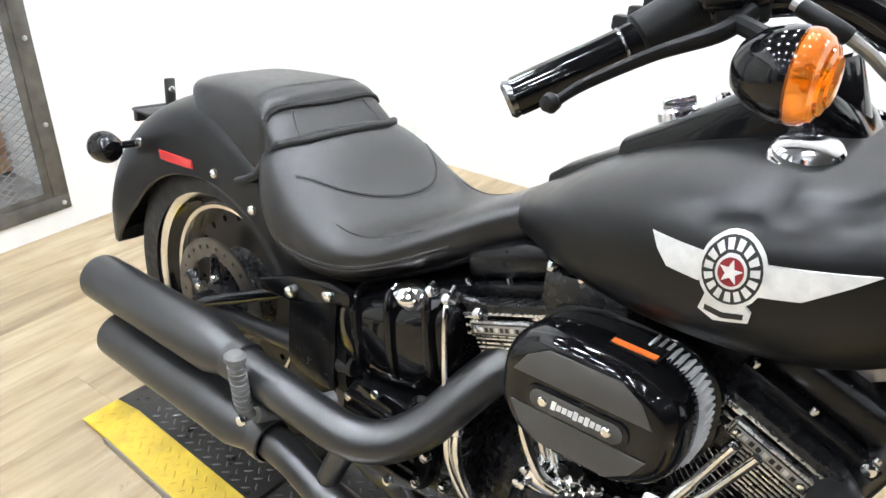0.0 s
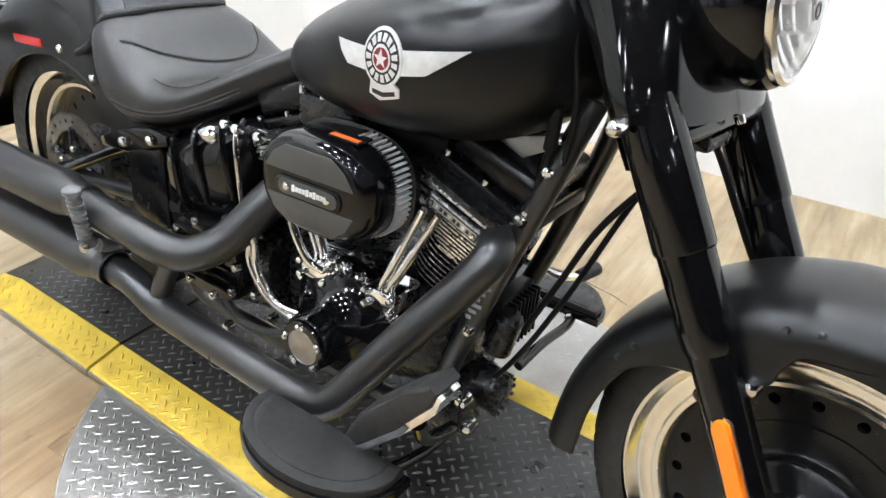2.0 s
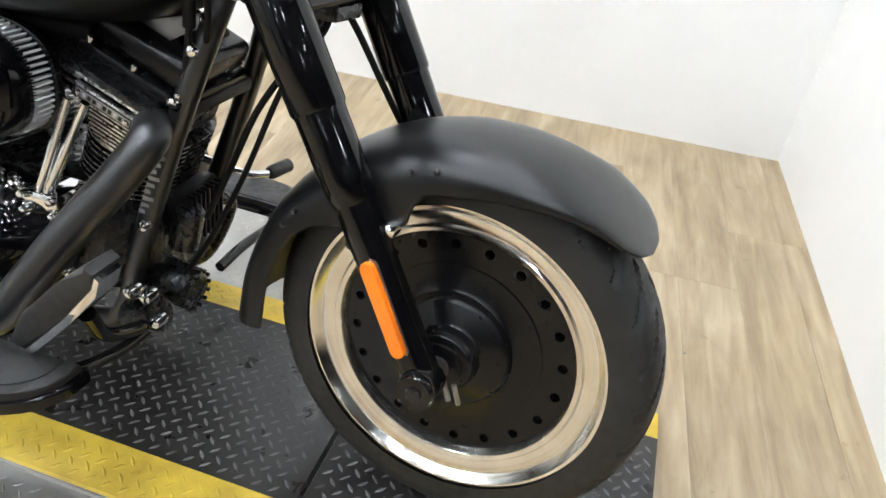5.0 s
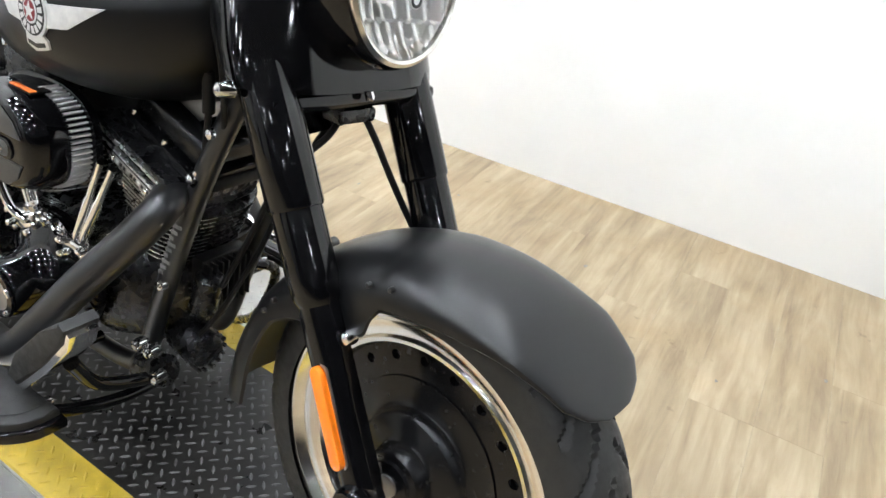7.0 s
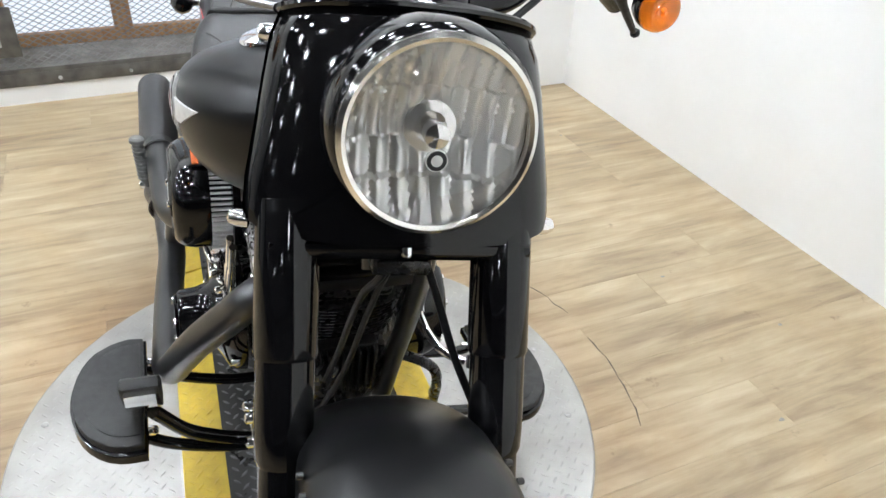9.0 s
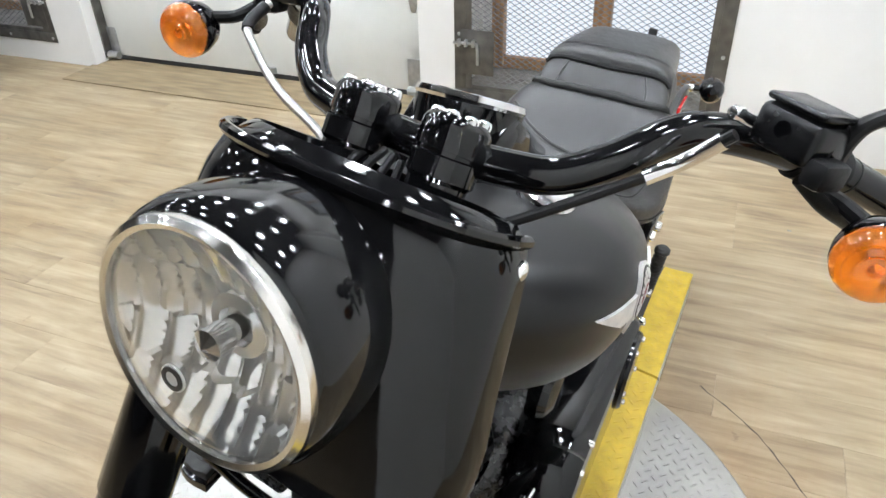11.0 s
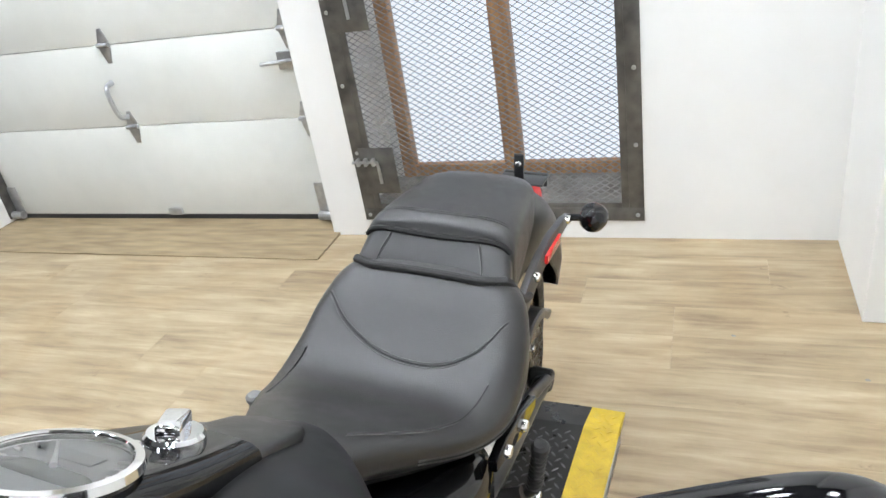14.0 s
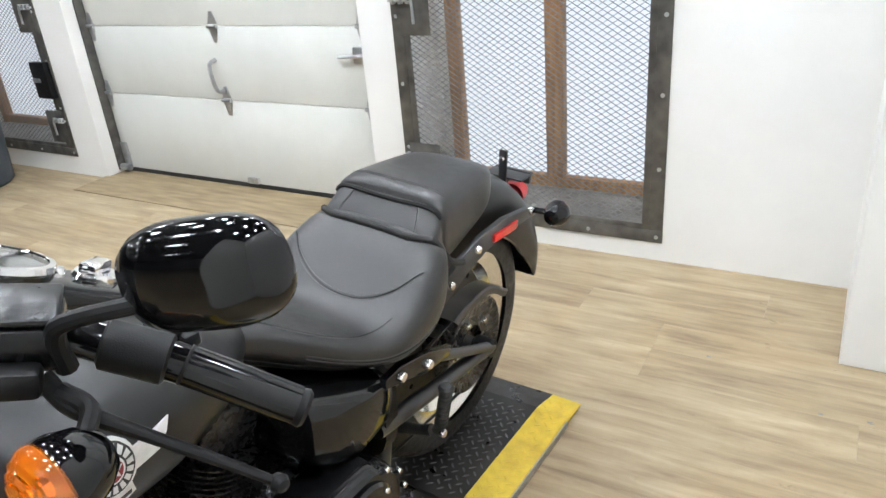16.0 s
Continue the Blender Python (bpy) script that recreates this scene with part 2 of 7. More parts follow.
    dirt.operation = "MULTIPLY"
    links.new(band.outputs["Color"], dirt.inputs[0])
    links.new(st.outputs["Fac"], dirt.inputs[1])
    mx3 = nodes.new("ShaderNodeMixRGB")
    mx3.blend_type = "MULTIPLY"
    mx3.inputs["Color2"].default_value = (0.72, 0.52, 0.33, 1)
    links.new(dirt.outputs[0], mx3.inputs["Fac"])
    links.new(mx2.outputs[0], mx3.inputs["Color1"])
    links.new(mx3.outputs[0], b.inputs["Base Color"])
    rr = nodes.new("ShaderNodeMapRange")
    rr.inputs["To Min"].default_value, rr.inputs["To Max"].default_value = 0.34, 0.6
    links.new(g2.outputs["Fac"], rr.inputs["Value"])
    links.new(rr.outputs[0], b.inputs["Roughness"])
    bp = add(nodes, "ShaderNodeBump", Strength=0.12, Distance=0.001)
    links.new(g1.outputs["Fac"], bp.inputs["Height"])
    links.new(bp.outputs[0], b.inputs["Normal"])
    return mat


PLANK = floor_mat()


# ---- mesh helpers ----
def part(name, bm, material, parent=None, label="", m=None, smooth=True, sharp=35):
    """Links a bmesh as one mesh object under a thing or part."""
    bmesh.ops.recalc_face_normals(bm, faces=bm.faces[:])
    if smooth:
        for f in bm.faces:
            f.smooth = True
        for e in bm.edges:
            if len(e.link_faces) == 2 and e.calc_face_angle(0) > radians(sharp):
                e.smooth = False
    me = bpy.data.meshes.new(name)
    bm.to_mesh(me)
    bm.free()
    me.materials.append(material)
    ob = new(name, me)
    if parent is not None:
        ob.parent = parent
    if m is not None:
        ob.matrix_basis = m
    if label:
        ob["label"] = label
    return ob


def empty(name, m=None, parent=None):
    ob = new(name)
    ob.empty_display_size = 0.05
    if parent is not None:
        ob.parent = parent
    if m is not None:
        ob.matrix_basis = m
    return ob


def blank():
    return bmesh.new()


def box(bm, lo, hi, bevel=0.0, m=None, seg=2):
    lo, hi = Vector(lo), Vector(hi)
    vs = [bm.verts.new((x, y, z)) for x in (lo.x, hi.x) for y in (lo.y, hi.y) for z in (lo.z, hi.z)]
    fs = [bm.faces.new([vs[i] for i in q]) for q in ((0, 1, 3, 2), (4, 6, 7, 5), (0, 4, 5, 1), (2, 3, 7, 6), (0, 2, 6, 4), (1, 5, 7, 3))]
    if bevel:
        es = list({e for f in fs for e in f.edges})
        got = bmesh.ops.bevel(bm, geom=es, offset=bevel, segments=seg, profile=0.5, affect="EDGES")
        vs = list({v for f in got["faces"] for v in f.verts} | {v for v in vs if v.is_valid})
    if m is not None:
        bmesh.ops.transform(bm, matrix=m, verts=[v for v in vs if v.is_valid])
    return bm


def rings(bm, secs, close=True, caps=True):
    """Skin between rings of points."""
    rows = [[bm.verts.new(p) for p in s] for s in secs]
    n = len(rows[0])
    for a, b in zip(rows, rows[1:]):
        for i in range(n if close else n - 1):
            j = (i + 1) % n
            bm.faces.new((a[i], a[j], b[j], b[i]))
    if caps and close:
        bm.faces.new(rows[0][::-1])
        bm.faces.new(rows[-1])
    return bm


def frame_of(axis):
    axis = Vector(axis).normalized()
    u = axis.orthogonal().normalized()
    return u, axis.cross(u)


def lathe(bm, profile, centre, axis, n=32, caps=False):
    """Turns (radius, along) pairs round an axis."""
    c, a = Vector(centre), Vector(axis).normalized()
    u, v = frame_of(a)
    secs = [[c + a * h + (u * math.cos(2 * math.pi * k / n) + v * math.sin(2 * math.pi * k / n)) * max(r, 1e-4) for k in range(n)] for r, h in profile]
    return rings(bm, secs, True, caps)


def curve_pts(pts, per=6):
    """A smooth line through the points."""
    p = [Vector(q) for q in pts]
    p = [2 * p[0] - p[1], *p, 2 * p[-1] - p[-2]]
    out = []
    for i in range(1, len(p) - 2):
        for k in range(per):
            t = k / per
            a, b, c, d = p[i - 1], p[i], p[i + 1], p[i + 2]
            out.append(0.5 * (2 * b + (c - a) * t + (2 * a - 5 * b + 4 * c - d) * t * t + (3 * b - a - 3 * c + d) * t * t * t))
    out.append(p[-2])
    return out


def tube(bm, pts, r, n=12, per=6, caps=True, flat=1.0):
    """A pipe along a smooth line; r is a number or one for each given point."""
    line = curve_pts(pts, per) if per > 1 else [Vector(q) for q in pts]
    rs = r if isinstance(r, (list, tuple)) else [r] * len(pts)
    prof = np.interp(np.linspace(0, len(rs) - 1, len(line)), range(len(rs)), rs)
    tan = [(line[min(i + 1, len(line) - 1)] - line[max(i - 1, 0)]).normalized() for i in range(len(line))]
    u = tan[0].orthogonal().normalized()
    secs = []
    for q, t, rad in zip(line, tan, prof):
        u = (u - t * u.dot(t)).normalized()
        v = t.cross(u)
        secs.append([q + (u * math.cos(2 * math.pi * k / n) + v * math.sin(2 * math.pi * k / n) * flat) * float(rad) for k in range(n)])
    return rings(bm, secs, True, caps)


def prism(bm, outline, to3d, depth, bevel=0.0):
    """A plate from a flat outline; to3d(u, v, w) gives the place, w from 0 to depth."""
    a = [bm.verts.new(to3d(u, v, 0)) for u, v in outline]
    b = [bm.verts.new(to3d(u, v, depth)) for u, v in outline]
    n = len(a)
    top = bm.faces.new(b)
    bm.faces.new(a[::-1])
    for i in range(n):
        bm.faces.new((a[i], a[(i + 1) % n], b[(i + 1) % n], b[i]))
    if bevel:
        bmesh.ops.bevel(bm, geom=list(top.edges), offset=bevel, segments=2, profile=0.5, affect="EDGES")
    return bm


def bolt(bm, at, axis, r=0.009, h=0.008):
    """A domed bolt head."""
    return lathe(bm, [(r, -0.004), (r, h * 0.45), (r * 0.8, h * 0.85), (r * 0.35, h), (0.0, h)], at, axis, 12)


def super_ring(n, cx, cz, w, up, down, x, p=2.4, lean=0.0, low=None):
    """A rounded cross-section in the plane x = const: half width w, heights above and below its middle."""
    out = []
    for k in range(n):
        a = 2 * math.pi * k / n
        c, s = math.cos(a), math.sin(a)
        q = low if low and s < 0 else p
        yy = math.copysign(abs(c) ** (2 / q), c) * w
        zz = math.copysign(abs(s) ** (2 / q), s) * (up if s > 0 else down)
        out.append(Vector((x + lean * zz, cx + yy, cz + zz)))
    return out

# ---- the room (x towards the front wall, y towards the side wall with no openings) ----
REAR, PIER, SIDE, FRONT, FAR, TOP = -1.336, -0.815, 1.645, 2.535, -15.0, 3.3
DEEP = 13.0
PIER_Y = 0.967
WIN_A, WIN_B = -0.869, 0.275      # gated window opening in the rear wall
DOOR_A, DOOR_B = -3.13, -1.07     # sectional door recess
WIN2_A, WIN2_B = -4.75, -3.40     # second gated window


def structure(name, bm, mat, label, cat, smooth=False):
    return tagged(part(name, bm, mat, None, label, ROOM, smooth), label, cat, "", "structure")


bm = blank()
box(bm, (-2.0, FAR, -0.12), (DEEP + 0.1, SIDE + 0.2, -0.006))
floor = structure("floor", bm, node_mat("dark_floor_joint", (0.26, 0.20, 0.13), 0.7)[0], "pale vinyl plank floor with dark joints", "floor")

bm = blank()
T = 0.14
WH = 2.25
box(bm, (REAR - T, WIN_B, 0), (REAR, PIER_Y, TOP))
box(bm, (REAR - T, DOOR_B, 0), (REAR, WIN_A, TOP))
box(bm, (REAR - T, WIN_A, 0), (REAR, WIN_B, 0.08))
box(bm, (REAR - T, WIN_A, WH), (REAR, WIN_B, TOP))
box(bm, (REAR - T, DOOR_A, 2.3), (REAR, DOOR_B, TOP))
box(bm, (REAR - T, WIN2_B, 0), (REAR, DOOR_A, TOP))
box(bm, (REAR - T, WIN2_A, 0), (REAR, WIN2_B, 0.12))
box(bm, (REAR - T, WIN2_A, WH), (REAR, WIN2_B, TOP))
box(bm, (REAR - T, FAR, 0), (REAR, WIN2_A, TOP))
structure("wall_rear", bm, WALL, "white painted wall with gated windows and a garage door", "wall")
bm = blank()
box(bm, (REAR - T, PIER_Y, 0), (PIER, SIDE + 0.14, TOP), 0.004)
structure("wall_pier", bm, WALL, "white painted wall pier standing proud of the rear wall", "wall")
bm = blank()
box(bm, (PIER, SIDE, 0), (FRONT + 0.14, SIDE + 0.14, TOP))
structure("wall_side", bm, WALL, "plain glossy white painted side wall", "wall")
bm = blank()
box(bm, (FRONT, 0.10, 0), (FRONT + 0.14, SIDE, TOP))
structure("wall_front", bm, WALL, "plain white painted wall", "wall")
# unseen showroom walls, added in dark grey to darken reflections on the bike
bm = blank()
box(bm, (FRONT + 0.14, SIDE, 0), (DEEP, SIDE + 0.14, TOP))
structure("wall_recess", bm, DARKWALL, "unseen showroom wall, kept dark for the gloss paint to reflect", "wall")
bm = blank()
box(bm, (DEEP, FAR, 0), (DEEP + 0.14, SIDE + 0.14, TOP))
structure("wall_end", bm, DARKWALL, "unseen showroom wall, kept dark for the gloss paint to reflect", "wall")
bm = blank()
box(bm, (REAR, FAR - 0.14, 0), (DEEP, FAR, TOP))
structure("wall_far", bm, DARKWALL, "unseen showroom wall, kept dark for the gloss paint to reflect", "wall")
bm = blank()
box(bm, (REAR - T, FAR - 0.14, TOP), (DEEP + 0.14, SIDE + 0.14, TOP + 0.1))
structure("ceiling", bm, CEIL, "dark painted ceiling", "ceiling")


# ---- gated windows ----
def expanded_mesh(y0, y1, z0, z1, x, pitch_y=0.039, pitch_z=0.0122, t=0.0032):
    """Zigzag strands that touch to form diamonds."""
    verts, faces = [], []
    cols = int((y1 - y0) / (pitch_y / 2))
    rows = int((z1 - z0) / pitch_z)
    py, pz = (y1 - y0) / cols, (z1 - z0) / rows
    for r in range(rows + 1):
        flip = r % 2
        base = None
        for c in range(cols + 1):
            yy = y0 + c * py
            zz = z0 + r * pz + (pz / 2 if (c + flip) % 2 else -pz / 2) * 0.93
            zz = min(max(zz, z0), z1)
            i = len(verts)
            verts += [(x, yy, zz - t / 2), (x, yy, zz + t / 2), (x - 0.003, yy, zz + t / 2), (x - 0.003, yy, zz - t / 2)]
            if base is not None:
                for k in range(4):
                    faces.append((base + k, base + (k + 1) % 4, i + (k + 1) % 4, i + k))
            base = i
    me = bpy.data.meshes.new("mesh_panel")
    me.from_pydata(verts, [], faces)
    me.materials.append(MESHM)
    return me


def gated_window(name, ya, yb, z0, z1, label, posts, latch_side):
    """Steel angle frame with expanded metal on the wall, a timber window and glass behind it."""
    root = tagged(empty(name, ROOM), label, "window", "", "structure")
    w = 0.055
    x = REAR
    for nm, lo, hi in (("frame_rail", (x, ya - 0.02, z0 - 0.02), (x + 0.008, yb + 0.02, z0 + w - 0.02)), ("frame_rail", (x, ya - 0.02, z1 - w + 0.02), (x + 0.008, yb + 0.02, z1 + 0.02)),
                       ("frame_stile", (x, ya - 0.02, z0 + w - 0.02), (x + 0.008, ya + w - 0.02, z1 - w + 0.02)), ("frame_stile", (x, yb - w + 0.02, z0 + w - 0.02), (x + 0.008, yb + 0.02, z1 - w + 0.02))):
        part(nm, box(blank(), lo, hi, 0.0015), RUSTY, root, "dark weathered steel frame bar")
    # inner gate frame that carries the mesh
    gi = w - 0.02
    for lo, hi in (((x + 0.001, ya + gi, z0 + gi), (x + 0.006, ya + gi + 0.028, z1 - gi)), ((x + 0.001, yb - gi - 0.028, z0 + gi), (x + 0.006, yb - gi, z1 - gi)), ((x + 0.001, ya + gi, z0 + gi), (x + 0.005, yb - gi, z0 + gi + 0.02))):
        part("gate_bar", box(blank(), lo, hi, 0.0015), RUSTY, root)
    me = expanded_mesh(ya + gi + 0.01, yb - gi - 0.01, z0 + gi, z1 - gi, x + 0.0)
    ob = new("mesh_panel", me)
    ob.parent = root
    tagged(ob, "expanded metal security mesh", "", "", "stuff")
    for k in range(9):
        zz = z0 + 0.005 + k * 0.288
        for yy in (ya + 0.004, yb - 0.004):
            if zz < z1:
                part("bolt", bolt(blank(), (x + 0.008, yy, zz), (1, 0, 0), 0.0085, 0.006), GALV, root)
    for k in range(1, 4):
        part("bolt", bolt(blank(), (x + 0.008, ya + (yb - ya) * k / 4, z0 + 0.004), (1, 0, 0), 0.0085, 0.006), GALV, root)
    # timber window behind
    xb = x - 0.345
    for nm, lo, hi in (("window_jamb", (xb - 0.05, ya + 0.045, z0 + 0.03), (xb + 0.01, ya + 0.105, z1)), ("window_jamb", (xb - 0.05, yb - 0.04, z0 + 0.03), (xb, yb, z1)), ("window_rail", (xb - 0.05, ya + 0.105, z0 + 0.03), (xb, yb - 0.04, z0 + 0.085))):
        part(nm, box(blank(), lo, hi, 0.004), BROWNWOOD, root)
    for py, wd in posts:
        part("window_post", box(blank(), (xb - 0.045, py - wd / 2, z0 + 0.085), (xb + 0.02, py + wd / 2, z1), 0.005), BROWNWOOD, root, "reddish brown stained wooden post")
    for lo, hi in (((xb - 0.06, ya - 0.06, z0 - 0.10), (x - T - 0.003, ya - 0.001, z1 + 0.05)), ((xb - 0.06, yb + 0.001, z0 - 0.10), (x - T - 0.003, yb + 0.06, z1 + 0.05)), ((xb - 0.06, ya - 0.06, z1 + 0.001), (x - T - 0.003, yb + 0.06, z1 + 0.07))):
        part("window_return", box(blank(), lo, hi, 0.003), WALL, root, "white reveal beside the window")
    part("window_return", box(blank(), (xb - 0.05, ya, z0 + 0.03), (xb, ya + 0.044, z1), 0.003), WALL, root)
    part("window_sill", box(blank(), (xb - 0.055, ya, z0 - 0.07), (x - 0.006, yb, z0 + 0.028), 0.004), SILL, root, "dusty grey sill")
    pane = part("pane", box(blank(), (xb - 0.035, ya + 0.105, z0 + 0.085), (xb - 0.029, yb - 0.04, z1)), GLASS, root, "clear window pane")
    pane.visible_shadow = False
    # slide latch
    ly = ya + 0.02 if latch_side < 0 else yb - 0.02
    d = -latch_side
    for zz in (0.31, 0.99):
        pa, pb = sorted((ly - d * 0.01, ly + d * 0.15))
        part("latch_plate", box(blank(), (x + 0.009, pa, zz - 0.10), (x + 0.012, pb, zz + 0.105), 0.001), RUSTY, root, "dark steel latch plate")
        bm = tube(blank(), [(x + 0.022, ly - d * 0.04, zz + 0.045), (x + 0.022, ly + d * 0.06, zz + 0.045), (x + 0.024, ly + d * 0.075, zz + 0.035), (x + 0.024, ly + d * 0.078, zz - 0.05)], 0.007, 8, 3)
        part("latch_bolt", bm, GALV, root, "bright steel slide bolt")
        for dy in (-0.02, 0.015, 0.05):
            ga, gb = sorted((ly + d * dy, ly + d * (dy + 0.014)))
            part("latch_guide", box(blank(), (x + 0.012, ga, zz + 0.03), (x + 0.034, gb, zz + 0.063), 0.003), GALV, root)
    return root


gated_window("window_1", WIN_A, WIN_B, 0.10, WH - 0.02, "steel-framed window gate with expanded mesh over a timber window", ((-0.288, 0.082),), -1)
gated_window("window_2", WIN2_A, WIN2_B, 0.14, WH - 0.02, "steel-framed window gate with mesh beside the garage door", ((-3.95, 0.08),), 1)

# plain bright distance outside the windows
bm = blank()
box(bm, (-3.25, -9.0, -2.5), (-3.2, 6.0, 5.0))
structure("backdrop", bm, glow("overcast_distance", (0.82, 0.90, 1.0), 1.28), "hazy bright daylight seen through the windows", "backdrop")


# ---- sectional door ----
def garage_door():
    root = tagged(empty("garage_door", ROOM), "white sectional garage door with steel hinges, closed", "garage door", "", "structure")
    xd = -1.47
    joints = [0.035, 0.512, 0.905, 1.36, 1.82, 2.3]
    for a, b in zip(joints, joints[1:]):
        part("door_section", box(blank(), (xd - 0.045, DOOR_A + 0.015, a + 0.0015), (xd, DOOR_B - 0.015, b - 0.0015), 0.002), DOORW, root, "white embossed steel door panel")
    part("bottom_seal", box(blank(), (xd - 0.04, DOOR_A + 0.01, 0.004), (xd + 0.002, DOOR_B - 0.01, 0.036), 0.006), BLACKRUB, root, "black rubber bottom seal")
    cols = (DOOR_A + 0.035, -2.105, DOOR_B - 0.080)
    for z in joints[1:4]:
        for y in cols:
            bm = blank()
            hw = 0.030 if y != cols[1] else 0.033
            prism(bm, [(-hw, 0.012), (hw, 0.012), (hw * 0.35, 0.075), (-hw * 0.35, 0.075)], lambda u, v, w, y=y, z=z: Vector((xd + w, y + u, z + v)), 0.003, 0.001)
            prism(bm, [(-hw, -0.012), (-hw * 0.35, -0.085), (hw * 0.35, -0.085), (hw, -0.012)], lambda u, v, w, y=y, z=z: Vector((xd + w, y + u, z + v)), 0.003, 0.001)
            tube(bm, [(xd + 0.008, y - hw, z), (xd + 0.008, y + hw, z)], 0.011, 8, 1)
            part("hinge", bm, GALV, root, "galvanised door hinge")
    for y in (cols[0] - 0.01, cols[2] + 0.005):
        bm = box(blank(), (xd + 0.001, y - 0.05, 0.05), (xd + 0.006, y + 0.05, 0.20), 0.002)
        tube(bm, [(xd + 0.03, y - 0.04, 0.045), (xd + 0.03, y + 0.06, 0.045)], 0.022, 10, 1)
        part("corner_bracket", bm, GALV, root, "galvanised corner bracket with roller")
    part("stop_clip", box(blank(), (xd + 0.001, -2.06, 0.04), (xd + 0.02, -1.98, 0.075), 0.004), GALV, root)
    # lift handle
    bm = tube(blank(), [(xd + 0.006, -2.135, 0.73), (xd + 0.05, -2.135, 0.715), (xd + 0.055, -2.13, 0.64), (xd + 0.045, -2.12, 0.575), (xd + 0.006, -2.112, 0.56)], [0.014, 0.011, 0.011, 0.011, 0.014], 8, 4)
    part("lift_handle", bm, GALV, root, "grey steel lift handle")
    # side lock
    bm = box(blank(), (xd + 0.001, DOOR_B - 0.14, 0.735), (xd + 0.02, DOOR_B - 0.05, 0.81), 0.003)
    tube(bm, [(xd + 0.03, DOOR_B - 0.22, 0.765), (xd + 0.03, DOOR_B - 0.04, 0.775)], 0.009, 8, 1)
    part("slide_lock", bm, GALV, root, "galvanised slide lock")
    for y in (DOOR_A + 0.006, DOOR_B - 0.006):
        bm = box(blank(), (xd - 0.02, y - 0.006, 0.03), (xd + 0.055, y + 0.006, 2.3), 0.002)
        part("track", bm, RUSTY, root, "dark steel door track")
    return root


garage_door()
bm = blank()
prism(bm, [(-1.52, 0.002), (-1.10, 0.002), (-1.10, 0.006), (-1.335, 0.012), (-1.52, 0.012)], lambda u, v, w: Vector((u, DOOR_A - 0.03 + w, v)), DOOR_B - DOOR_A + 0.06)
structure("door_threshold", bm, PLYWOOD, "worn brown plywood threshold below the garage door", "threshold")
bm = blank()
box(bm, (-1.75, DOOR_A - 0.1, -0.1), (REAR - T, DOOR_B + 0.1, -0.007))
structure("apron", bm, SILL, "grey concrete apron behind the door", "ground")


# waste bin by the far window
bm = blank()
lathe(bm, [(0.0, 0.0), (0.23, 0.0), (0.25, 0.02), (0.285, 0.60), (0.30, 0.61), (0.30, 0.66), (0.27, 0.68), (0.05, 0.72), (0.0, 0.72)], (-0.93, -3.95, 0.0), (0, 0, 1), 36)
bin_body = empty("waste_bin", ROOM)
tagged(bin_body, "round blue-grey plastic waste bin beside the wall", "bin")
part("body", bm, BINPL, bin_body)
part("lid", lathe(blank(), [(0.306, 0.612), (0.314, 0.618), (0.314, 0.662), (0.285, 0.690), (0.06, 0.734), (0.0, 0.735)], (-0.93, -3.95, 0.0), (0, 0, 1), 36), BINPL, bin_body, "domed lid")
part("rim_band", lathe(blank(), [(0.290, 0.575), (0.297, 0.58), (0.297, 0.605), (0.290, 0.61)], (-0.93, -3.95, 0.0), (0, 0, 1), 36), BINPL, bin_body)

# ---- ceiling lights ----
GLOWD = glow("led_diffuser", (0.91, 0.97, 1.04), 172.0)
first = None
for i, gx in enumerate((-1.0, -0.2, 0.7, 1.6, 3.0, 5.6)):
    for j, gy in enumerate((-9.5, -6.5, -4.4, -2.7, -1.6, -0.6, 0.4, 1.2)):
        if (gx > 2.5 or gy < -5) and (i + j) % 2:
            continue
        m = ROOM @ Matrix.Translation((gx + 0.12 * math.sin(gy * 2.1), gy + 0.1 * math.cos(gx * 3), TOP))
        if first is None:
            first = empty("ceiling_light", m)
            tagged(first, "small round ceiling spotlight, lit", "ceiling light", "ceiling lights")
            part("housing", lathe(blank(), [(0.0, 0.0), (0.112, 0.0), (0.112, -0.09), (0.104, -0.10), (0.098, -0.09), (0.0, -0.09)], (0, 0, 0), (0, 0, 1), 20), PLASTIC, first)
            part("diffuser", lathe(blank(), [(0.0, -0.098), (0.095, -0.098), (0.095, -0.092), (0.0, -0.092)], (0, 0, 0), (0, 0, 1), 16), GLOWD, first, "glowing diffuser")
        else:
            copy_thing(first, m)

